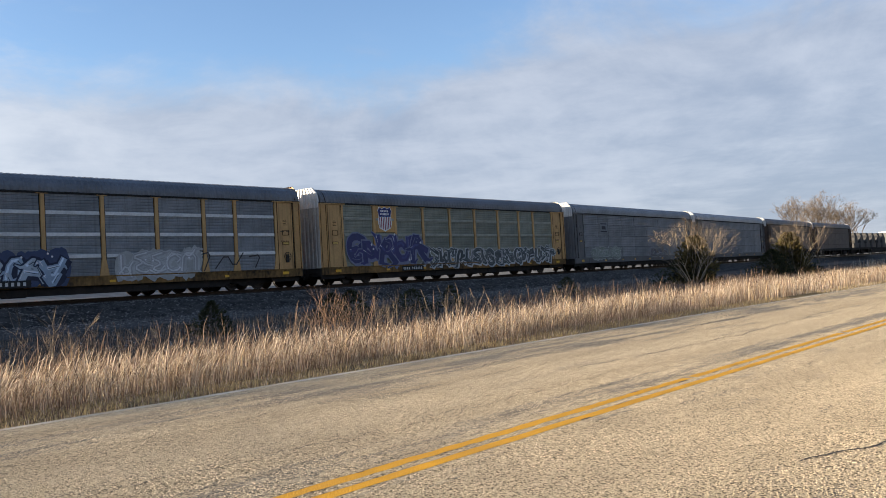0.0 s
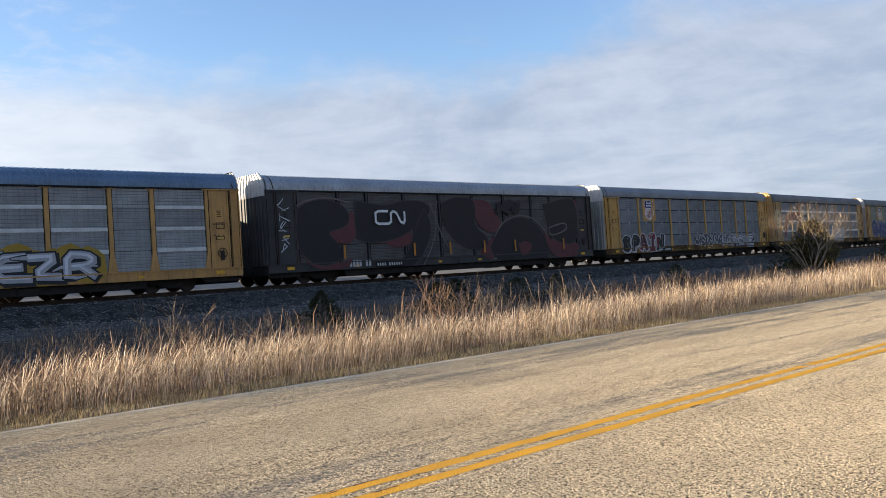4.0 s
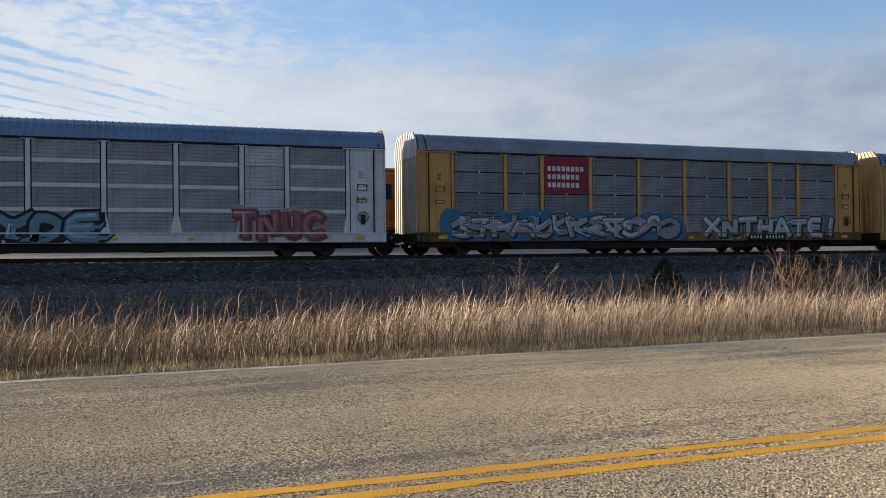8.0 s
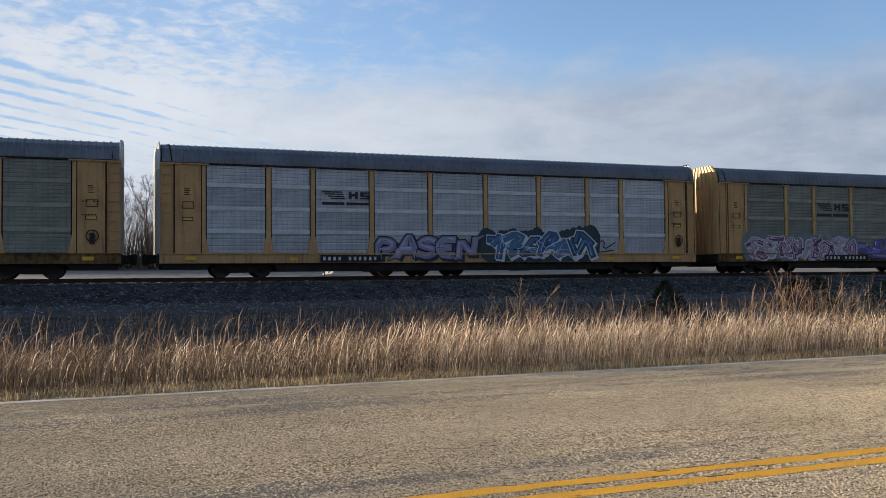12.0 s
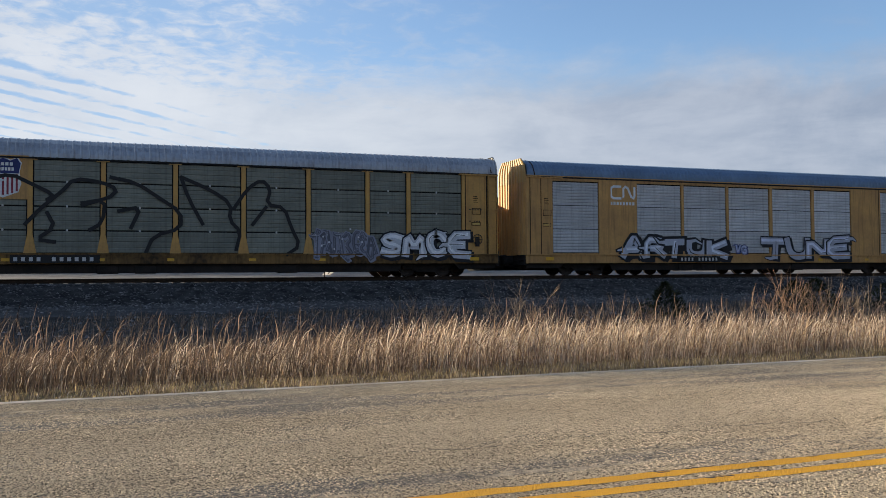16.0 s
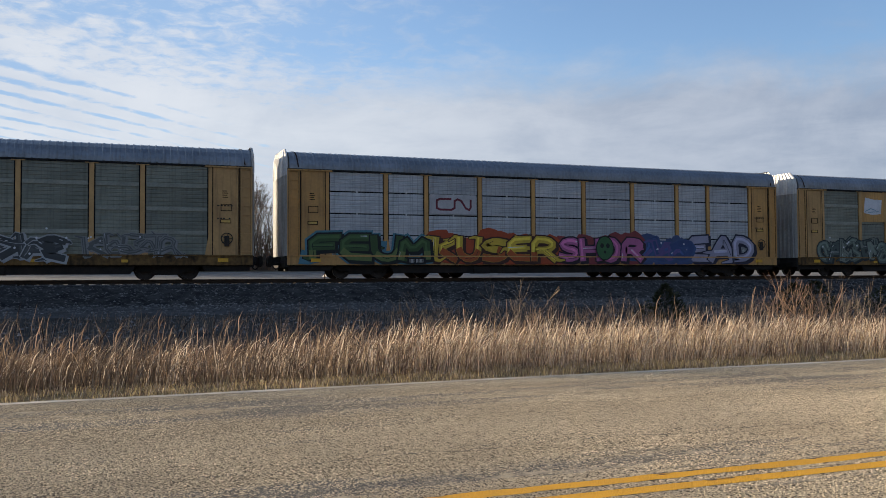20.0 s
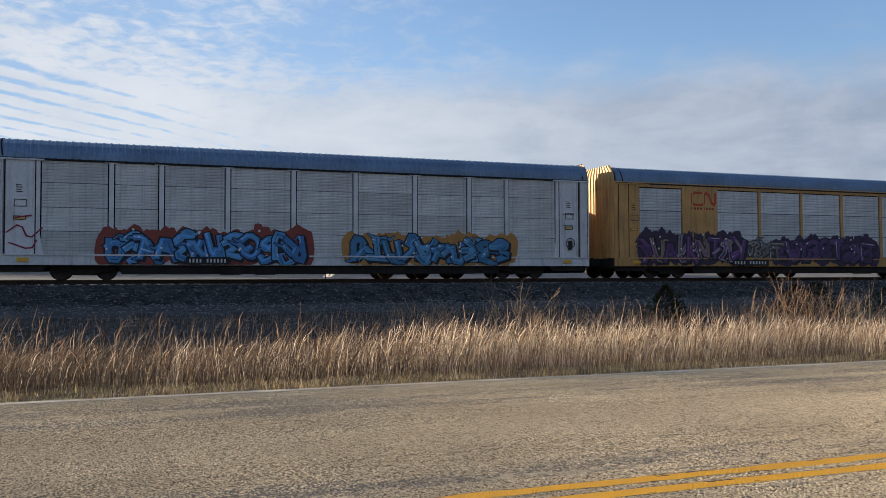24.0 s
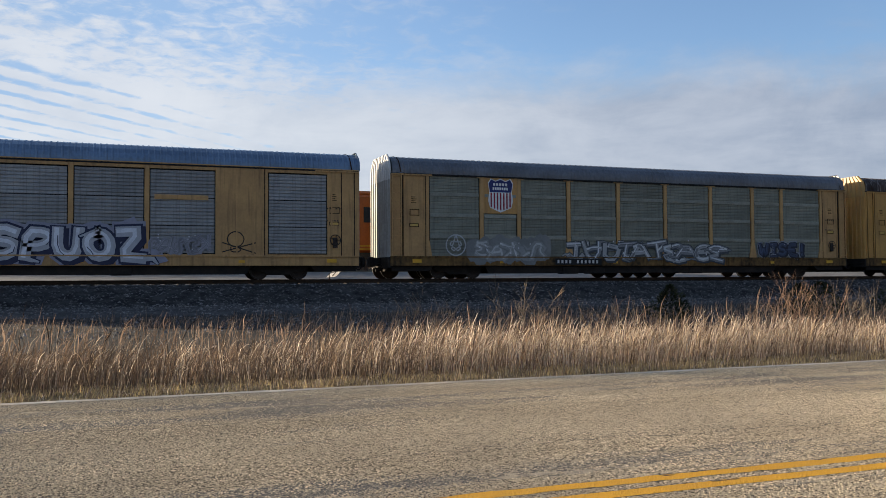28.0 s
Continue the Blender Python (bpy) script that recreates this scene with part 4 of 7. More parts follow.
UNDER = pbr("underframe_black", (0.022, 0.020, 0.019), (0.04, 0.033, 0.028), 0.85, scale=2, fine=14)
SEAM = pbr("dark_seam", (0.02, 0.016, 0.012), (0.06, 0.035, 0.02), 0.9, scale=1.0, fine=9)
# grime over patchy yellow, with the sill's shade put into the black
GRIME_SHADE = pbr("sill_grime_shade", (0.035, 0.027, 0.02), (0.26, 0.15, 0.055), 0.85, scale=0.55, fine=5, amount=0.55, streak=(0.02, 0.016, 0.013, 0.6))
STEEL = pbr("wheel_steel", (0.055, 0.042, 0.034), (0.03, 0.025, 0.022), 0.6, metal=0.5, scale=4, fine=20)
TREAD = pbr("wheel_tread", (0.40, 0.39, 0.38), (0.3, 0.29, 0.28), 0.35, metal=1.0)
# near-black paint standing in for shade inside the cars and between sheets
SHADOW_GAP = pbr("interior_shade", (0.02, 0.02, 0.02), (0.03, 0.03, 0.03), 0.9)
REFLECT = pbr("yellow_reflector", (0.80, 0.42, 0.02), (0.6, 0.32, 0.03), 0.4, fine=30)
PLACARD = pbr("placard_yellow", (0.70, 0.44, 0.10), (0.5, 0.32, 0.09), 0.5, fine=20)
CAP_WHITE = pbr("end_cap_white", (0.62, 0.61, 0.59), (0.45, 0.44, 0.42), 0.5, scale=1.5, fine=12, streak=(0.2, 0.16, 0.13, 0.4))
CAP_YELLOW = pbr("end_cap_yellow", (0.50, 0.30, 0.085), (0.38, 0.225, 0.075), 0.5, scale=1.5, fine=12, streak=(0.2, 0.12, 0.06, 0.4))
END_GALV = pbr("end_galvanised", (0.40, 0.395, 0.37), (0.26, 0.25, 0.23), 0.5, metal=0.2, scale=0.8, fine=9, streak=(*RUST, 0.45))
BAND_DIM = {"light": pbr("band_light_grey", (0.66, 0.66, 0.65), (0.50, 0.50, 0.495), 0.5, scale=1.5, fine=12, vary=0.06),
            "dark": pbr("band_green_grey", (0.31, 0.315, 0.255), (0.21, 0.215, 0.175), 0.5, scale=1.5, fine=12, vary=0.10)}
_spray = {}


def spray(c):
    """A sprayed paint of that display colour, made once."""
    if c not in _spray:
        r, g, b = lin(*c)
        _spray[c] = pbr("spray_paint", (r, g, b), (r * 0.7, g * 0.7, b * 0.7), 0.6, scale=2.2, fine=16, amount=0.4)
    return _spray[c]


# ---------------------------------------------------------------- autorack parts
HALF, FACE = 13.57, 1.60                     # half length and half width of a car
Z_SILL, Z_FLOOR, Z_EAVE, Z_ROOF = 0.60, 1.02, 4.95, 5.84
POSTS = (-11.78, -9.0, -7.02, -4.28, -1.42, 1.42, 4.28, 7.02, 9.0, 11.78)
_mesh = {}


def shared(key, make, materials):
    """A mesh made once for a key."""
    if key not in _mesh:
        bm = bmesh.new()
        make(bm)
        me = bpy.data.meshes.new(key[0])
        bm.to_mesh(me)
        bm.free()
        for m in materials:
            me.materials.append(m)
        _mesh[key] = me
    return _mesh[key]


def sheet_mesh(bm, w, h, pitch, depth):
    """A sheet with horizontal ribs, origin at its lower left corner, facing -y."""
    n = max(2, round(h / pitch))
    p = h / n
    zs = []
    for i in range(n):
        z = i * p
        zs += [(z + 0.004, depth), (z + p * 0.12, 0.0), (z + p * 0.80, 0.0), (z + p * 0.92, depth)]
    rows = [(bm.verts.new((0, d, z)), bm.verts.new((w, d, z))) for z, d in zs]
    for (a, b), (c, d) in zip(rows, rows[1:]):
        bm.faces.new((a, b, d, c))


def post_mesh(bm, z0, z1, gusset=True):
    hw = 0.095
    if gusset:
        add_prism(bm, [(-0.24, z0), (0.24, z0), (0.20, z0 + 0.25), (hw, z0 + 0.8), (hw, z1), (-hw, z1), (-hw, z0 + 0.8), (-0.20, z0 + 0.25)], -FACE, -FACE + 0.09)
        add_prism(bm, [(-0.26, z1 - 0.07), (0.26, z1 - 0.07), (0.26, z1 + 0.02), (-0.26, z1 + 0.02)], -FACE - 0.012, -FACE + 0.09)
    else:
        add_box(bm, -hw * 0.6, hw * 0.6, -FACE, -FACE + 0.06, z0, z1)


def roof_mesh(bm, step, rib):
    prof = [(-1.56, Z_EAVE - 0.02), (-1.55, Z_EAVE + 0.16), (-1.50, Z_EAVE + 0.36), (-1.38, Z_EAVE + 0.56), (-1.12, Z_EAVE + 0.73), (-0.6, Z_ROOF - 0.05), (0, Z_ROOF),
            (0.6, Z_ROOF - 0.05), (1.12, Z_EAVE + 0.73), (1.38, Z_EAVE + 0.56), (1.50, Z_EAVE + 0.36), (1.55, Z_EAVE + 0.16), (1.56, Z_EAVE - 0.02)]
    xs = []
    x = -HALF + 0.10
    while x < HALF - 0.10:
        xs += [(x, 0.0), (x + step * 0.62, 0.0), (x + step * 0.70, rib), (x + step * 0.92, rib)]
        x += step
    rings = [[bm.verts.new((x, y * (1 + r * 0.35), z + r)) for y, z in prof] for x, r in xs]
    for a, b in zip(rings, rings[1:]):
        for k in range(len(prof) - 1):
            bm.faces.new((a[k], b[k], b[k + 1], a[k + 1]))
    bm.faces.new(rings[0][::-1])
    bm.faces.new(rings[-1])


def lip_mesh(bm):
    """The dark folded joint across the roof near its ends."""
    prof = [(-1.57, Z_EAVE + 0.02), (-1.55, Z_EAVE + 0.18), (-1.49, Z_EAVE + 0.38), (-1.36, Z_EAVE + 0.585), (-1.10, Z_EAVE + 0.755), (-0.6, Z_ROOF - 0.02), (0, Z_ROOF + 0.025), (0.6, Z_ROOF - 0.02), (1.10, Z_EAVE + 0.755)]
    rows = [[bm.verts.new((dx + 0.10 * max(0, (Z_ROOF - z)) ** 1.5, y * 1.006, z)) for y, z in prof] for dx in (-0.03, 0.03)]
    for k in range(len(prof) - 1):
        bm.faces.new((rows[0][k], rows[1][k], rows[1][k + 1], rows[0][k + 1]))


def end_mesh(bm, sign, z_top, style):
    """A bulged end door with upright folds; sign -1 is the rear end. Material 0 the door, 1 the cap."""
    plan = [(0.0, -1.5), (0.06, -1.47)]
    y, k = -1.40, 0
    while y < 1.40:                           # upright folds of the sheet
        plan += [(0.10 + 0.05 * (k % 2), y), (0.10 + 0.05 * (k % 2), y + 0.12)]
        y, k = y + 0.16, k + 1
    plan += [(0.06, 1.47), (0.0, 1.5)]
    if style:
        plan = [(d * 0.7, y) for d, y in plan]
    base = HALF - 0.06
    levels = [(Z_FLOOR, 1.0, 0), (3.0, 1.0, 0), (4.62, 1.0, 0), (4.66, 1.06, 1), (Z_EAVE + 0.18, 1.06, 1), (Z_EAVE + 0.55, 1.0, 1), (z_top - 0.02, 0.85, 1)]
    rings = []
    for z, k, _ in levels:
        yk = 1.0 if z < Z_EAVE + 0.2 else (0.93 if z < z_top - 0.1 else 0.70)
        rings.append([bm.verts.new((sign * (base + 0.02 + d * k), y * yk, z)) for d, y in plan])
    for i in range(len(rings) - 1):
        for k in range(len(plan) - 1):
            a, b, c, d = rings[i][k], rings[i][k + 1], rings[i + 1][k + 1], rings[i + 1][k]
            f = bm.faces.new((a, b, c, d) if sign > 0 else (d, c, b, a))
            f.material_index = levels[i + 1][2]
    bm.faces.new(rings[-1] if sign > 0 else rings[-1][::-1]).material_index = 1
    bm.faces.new(rings[0][::-1] if sign > 0 else rings[0])


def placard_mesh(bm):
    """Outlined marking boxes on a hatch: material 0 the lines, 1 the small yellow label."""
    for x0, x1, z0, z1 in ((-0.22, 0.24, 2.95, 3.25), (-0.24, 0.22, 2.42, 2.58)):
        for a, b, c, d in ((x0, x1, z0, z0 + 0.025), (x0, x1, z1 - 0.025, z1), (x0, x0 + 0.025, z0, z1), (x1 - 0.025, x1, z0, z1)):
            add_box(bm, a, b, -FACE - 0.004, -FACE + 0.022, c, d)
    add_box(bm, -0.20, 0.18, -FACE - 0.002, -FACE + 0.022, 2.45, 2.55, mi=1)
    for k in range(4):
        add_box(bm, -0.15, 0.05 + 0.05 * (k % 2), -FACE - 0.003, -FACE + 0.022, 3.80 - 0.09 * k, 3.83 - 0.09 * k)


def ladder_mesh(bm, z0, z1):
    for x in (-0.22, 0.22):
        add_box(bm, x - 0.02, x + 0.02, -0.03, 0.03, z0, z1)
    z = z0 + 0.15
    while z < z1:
        add_box(bm, -0.22, 0.22, -0.018, 0.012, z - 0.014, z + 0.014)
        z += 0.40


def door_mesh(bm, w, z0, z1):
    add_box(bm, -w / 2, w / 2, -FACE + 0.02, -FACE + 0.10, z0, z1, bevel=0.015)
    for x in (-w / 2 + 0.06, w / 2 - 0.06):
        add_box(bm, x - 0.035, x + 0.035, -FACE - 0.005, -FACE + 0.03, z0, z1)
    add_box(bm, -w * 0.28, w * 0.28, -FACE + 0.008, -FACE + 0.03, z0 + 2.0, z0 + 2.02)
    add_box(bm, -w * 0.30, w * 0.12, -FACE + 0.004, -FACE + 0.03, z0 + 2.35, z0 + 2.62)


def sill_mesh(bm):
    add_box(bm, -HALF, HALF, -1.57, -1.45, Z_SILL, Z_FLOOR, bevel=0.012)
    add_box(bm, -HALF, HALF, 1.45, 1.57, Z_SILL, Z_FLOOR, bevel=0.012)
    add_box(bm, -HALF, HALF, -FACE - 0.02, -1.44, Z_FLOOR - 0.03, Z_FLOOR + 0.03)
    for x in np.arange(-12.4, 12.5, 1.37):
        add_box(bm, x - 0.03, x + 0.03, -1.59, -1.56, Z_SILL + 0.02, Z_FLOOR - 0.04)


def under_mesh(bm):
    add_box(bm, -HALF, HALF, -1.44, 1.44, Z_SILL + 0.02, Z_FLOOR - 0.02)
    add_box(bm, -HALF + 0.2, HALF - 0.2, -0.4, 0.4, 0.36, Z_SILL + 0.14)
    for y in (-1.36, 1.28):
        add_prism(bm, [(-8.8, Z_SILL + 0.05), (-8.55, 0.24), (8.55, 0.24), (8.8, Z_SILL + 0.05)], y, y + 0.08)
        add_prism(bm, [(-HALF + 0.1, Z_SILL + 0.05), (-HALF + 0.1, 0.36), (-11.6, 0.36), (-11.35, Z_SILL + 0.05)], y, y + 0.08)
        add_prism(bm, [(HALF - 0.1, Z_SILL + 0.05), (HALF - 0.1, 0.36), (11.6, 0.36), (11.35, Z_SILL + 0.05)], y, y + 0.08)
    for x in (-4.1, -2.6, 3.4):
        add_box(bm, x - 0.45, x + 0.45, -1.42, -0.75, 0.20, 0.58, bevel=0.05)
    add_rod(bm, (-6.5, -0.6, 0.5), (6.5, -0.6, 0.5), 0.03, n=5)


# solid core whose black colour gives the gaps their shade
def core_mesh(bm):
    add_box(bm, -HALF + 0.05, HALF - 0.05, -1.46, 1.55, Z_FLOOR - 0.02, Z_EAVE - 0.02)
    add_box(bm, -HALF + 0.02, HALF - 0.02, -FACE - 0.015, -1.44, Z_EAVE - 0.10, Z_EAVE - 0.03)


def side_frame_mesh(bm):
    for y in (-1.02, 1.02):
        add_prism(bm, [(-1.25, 0.46), (-1.18, 0.60), (-0.55, 0.74), (0.55, 0.74), (1.18, 0.60), (1.25, 0.46), (1.05, 0.34), (0.75, 0.36), (0.45, 0.20), (-0.45, 0.20), (-0.75, 0.36), (-1.05, 0.34)], y - 0.07, y + 0.07)
        for x in (-0.15, 0.0, 0.15):
            add_rod(bm, (x, y * 1.02, 0.26), (x, y * 1.02, 0.55), 0.06, n=6)
    add_box(bm, -0.2, 0.2, -1.05, 1.05, 0.45, 0.72)


def brake_wheel_mesh(bm):
    n, r = 14, 0.24
    ring = [Vector((r * math.cos(6.2832 * k / n), 0, r * math.sin(6.2832 * k / n))) for k in range(n)]
    for k in range(n):
        add_rod(bm, ring[k], ring[(k + 1) % n], 0.02, n=4)
    for k in range(0, n, 3):
        add_rod(bm, (0, 0, 0), ring[k], 0.014, n=4)
    add_box(bm, -0.1, 0.1, 0.0, 0.05, -0.34, 0.12)


def wheel_mesh(bm, r=0.42):
    """A wheelset along y: two flanged wheels and an axle, centre at the origin."""
    prof = [(-0.80, 0.05), (-0.80, r * 0.62), (-0.82, r * 0.66), (-0.82, r), (-0.71, r), (-0.70, r + 0.026), (-0.675, r + 0.02), (-0.675, 0.09)]
    n = 20
    for s in (-1, 1):
        rings = [[bm.verts.new((rr * math.cos(6.28318 * k / n), -s * y if s > 0 else y, rr * math.sin(6.28318 * k / n))) for k in range(n)] for y, rr in prof]
        for i in range(len(rings) - 1):
            for k in range(n):
                f = bm.faces.new((rings[i][k], rings[i][(k + 1) % n], rings[i + 1][(k + 1) % n], rings[i + 1][k]))
                f.material_index = 1 if i == 3 else 0
        bm.faces.new(rings[0])
    add_rod(bm, (0, -0.75, 0), (0, 0.75, 0), 0.085, n=10)
    bmesh.ops.recalc_face_normals(bm, faces=bm.faces[:])


def coupler_mesh(bm, sign):
    x = HALF + 0.02
    pts = sorted((sign * x, sign * (x + 0.48)))
    add_box(bm, pts[0], pts[1], -0.2, 0.2, 0.62, 1.0, bevel=0.02)
    pts = sorted((sign * (x + 0.40), sign * (x + 0.62)))
    add_box(bm, pts[0], pts[1], -0.3, 0.3, 0.55, 1.04, bevel=0.06)
    add_rod(bm, (sign * (x + 0.1), -1.45, 0.78), (sign * (x + 0.3), -0.3, 0.70), 0.022, n=5)   # uncoupling lever
    add_box(bm, min(sign * (x - 0.12), sign * (x + 0.06)), max(sign * (x - 0.12), sign * (x + 0.06)), -1.5, 1.5, 0.52, 1.0)
    p = Vector((sign * x, -0.4, 0.75))
    for k in range(6):                        # hanging brake hose
        a = k / 5 * math.pi
        q = Vector((sign * (x + 0.58 * (k + 1) / 6), -0.4, 0.75 - 0.33 * math.sin(min(a + 0.5, 3.0))))
        add_rod(bm, p, q, 0.025, n=5)
        p = q


# ---------------------------------------------------------------- painted pieces on the cars
SHAPES = (
    [[(0.05, 0), (0.15, 1), (0.65, 0.9), (0.5, 0.5), (0.95, 0.05)]],
    [[(0.1, 1), (0.2, 0.02), (0.8, 0.12), (0.88, 0.95)]],
    [[(0, 0.82), (0.5, 1), (1, 0.75), (0.35, 0.48), (1, 0.22), (0.25, 0)]],
    [[(0.1, 0), (0.12, 1)], [(0.9, 0.95), (0.12, 0.5), (0.95, 0.0)]],
    [[(0, 0.05), (0.48, 1), (1, 0.05)], [(0.2, 0.4), (0.8, 0.36)]],
    [[(0.95, 0.75), (0.6, 1), (0.1, 0.8), (0.05, 0.25), (0.5, 0), (0.95, 0.2), (0.6, 0.45)]],
    [[(0.0, 0.95), (1.0, 0.9)], [(0.5, 0.9), (0.42, 0.0)]],
    [[(0.05, 0), (0.1, 1), (0.8, 0.05), (0.95, 1)]],
)


def soften(pts, times=2):
    """Rounds the corners of a line."""
    for _ in range(times):
        out = [pts[0]]
        for (xa, za), (xb, zb) in zip(pts, pts[1:]):
            out += [(xa * 0.75 + xb * 0.25, za * 0.75 + zb * 0.25), (xa * 0.25 + xb * 0.75, za * 0.25 + zb * 0.75)]
        pts = out + [pts[-1]]
    return pts


class Spray:
    """Collects flat painted shapes of a piece; every shape lies a hair in front of the last."""

    def __init__(self, colours):
        self.bm, self.y, self.mats = bmesh.new(), -FACE - 0.006, [spray(c) for c in colours]

    def poly(self, pts, mi):
        self.y -= 0.00008
        try:
            f = self.bm.faces.new([self.bm.verts.new((x, self.y, max(z, Z_SILL + 0.03))) for x, z in pts])
            f.material_index = mi
        except ValueError:
            pass

    def stroke(self, pts, w, mi, taper=1.0):
        """A mitred ribbon along a line."""
        pts = [q for i, q in enumerate(pts) if i == 0 or math.hypot(q[0] - pts[i - 1][0], q[1] - pts[i - 1][1]) > 1e-3]
        n = len(pts)
        if n < 2:
            return
        self.y -= 0.00012
        dirs = []
        for (xa, za), (xb, zb) in zip(pts, pts[1:]):
            d = math.hypot(xb - xa, zb - za)
            dirs.append(((xb - xa) / d, (zb - za) / d))
        prev = None
        for i, (x, z) in enumerate(pts):
            da, db = dirs[max(0, i - 1)], dirs[min(n - 2, i)]
            tx, tz = da[0] + db[0], da[1] + db[1]
            m = math.hypot(tx, tz)
            tx, tz = (tx / m, tz / m) if m > 0.2 else db
            k = w / 2 / max(0.55, tx * db[0] + tz * db[1]) * (1 + (taper - 1) * i / (n - 1))
            e = -0.3 * w if i == 0 else 0.3 * w if i == n - 1 else 0.0
            x, z = x + tx * e, z + tz * e
            row = [self.bm.verts.new((x - tz * k * sg, self.y, max(z + tx * k * sg, Z_SILL + 0.03))) for sg in (1, -1)]
            if prev:
                self.bm.faces.new((prev[0], prev[1], row[1], row[0])).material_index = mi
            prev = row

    def disc(self, x, z, rx, rz, mi, n=14, rnd=None):
        self.poly([(x + rx * (1 + (rnd.uniform(-0.12, 0.12) if rnd else 0)) * math.cos(6.2832 * k / n), z + rz * (1 + (rnd.uniform(-0.12, 0.12) if rnd else 0)) * math.sin(6.2832 * k / n)) for k in range(n)], mi)

    def done(self, name, parent, label):
        return part(name, self.bm, self.mats, parent, label)


LETTERS = {
    "A": [[(0, 0), (0.45, 1), (0.6, 1), (1, 0)], [(0.2, 0.36), (0.8, 0.38)]],
    "B": [[(0.08, 0), (0.08, 1), (0.7, 0.97), (0.86, 0.76), (0.6, 0.54), (0.1, 0.52)], [(0.55, 0.54), (0.98, 0.3), (0.75, 0.02), (0.08, 0)]],
    "C": [[(0.95, 0.82), (0.6, 1), (0.15, 0.82), (0.05, 0.4), (0.35, 0.02), (0.95, 0.14)]],
    "D": [[(0.1, 0), (0.1, 1), (0.6, 0.95), (0.95, 0.55), (0.65, 0.06), (0.1, 0)]],
    "E": [[(0.95, 1), (0.1, 0.95), (0.08, 0.05), (0.98, 0)], [(0.1, 0.5), (0.78, 0.52)]],
    "F": [[(0.98, 1), (0.1, 0.95), (0.1, 0)], [(0.1, 0.52), (0.75, 0.55)]],
    "G": [[(0.95, 0.82), (0.6, 1), (0.15, 0.82), (0.05, 0.4), (0.35, 0.02), (0.95, 0.1), (0.95, 0.48), (0.55, 0.46)]],
    "H": [[(0.08, 0), (0.12, 1)], [(0.9, 0), (0.92, 1)], [(0.1, 0.5), (0.9, 0.53)]],
    "I": [[(0.5, 0), (0.5, 1)], [(0.2, 1), (0.8, 1)], [(0.2, 0), (0.8, 0)]],
    "J": [[(0.35, 0.95), (0.95, 1), (0.8, 0.2), (0.4, 0), (0.02, 0.28)]],
    "K": [[(0.1, 0), (0.12, 1)], [(0.92, 1), (0.2, 0.5), (0.98, 0)]],
    "L": [[(0.15, 1), (0.1, 0.03), (0.95, 0)]],
    "M": [[(0.02, 0), (0.12, 1), (0.5, 0.35), (0.88, 1), (0.98, 0)]],
    "N": [[(0.05, 0), (0.1, 1), (0.88, 0.05), (0.95, 1)]],
    "O": [[(0.5, 1), (0.1, 0.8), (0.05, 0.35), (0.4, 0), (0.85, 0.12), (0.97, 0.6), (0.72, 0.95), (0.46, 1)]],
    "P": [[(0.1, 0), (0.12, 1), (0.75, 0.97), (0.95, 0.72), (0.7, 0.45), (0.12, 0.45)]],
    "R": [[(0.1, 0), (0.12, 1), (0.75, 0.97), (0.95, 0.74), (0.7, 0.48), (0.2, 0.46)], [(0.5, 0.46), (0.98, 0)]],
    "S": [[(0.95, 0.84), (0.55, 1), (0.1, 0.82), (0.2, 0.58), (0.8, 0.45), (0.92, 0.2), (0.5, 0), (0.03, 0.14)]],
    "T": [[(0.0, 0.93), (1, 1)], [(0.5, 0.95), (0.45, 0)]],
    "U": [[(0.08, 1), (0.1, 0.25), (0.45, 0), (0.85, 0.15), (0.92, 1)]],
    "V": [[(0.02, 1), (0.48, 0), (0.98, 1)]],
    "W": [[(0.0, 1), (0.2, 0), (0.5, 0.7), (0.78, 0), (1, 1)]],
    "X": [[(0.02, 1), (0.98, 0)], [(0.95, 1), (0.02, 0)]],
    "Y": [[(0.02, 1), (0.5, 0.5), (0.98, 1)], [(0.5, 0.5), (0.45, 0)]],
    "Z": [[(0.05, 0.95), (0.95, 1), (0.08, 0.05), (0.98, 0)]],
    "!": [[(0.55, 1), (0.45, 0.38)], [(0.45, 0.10), (0.46, 0.02)]],
}


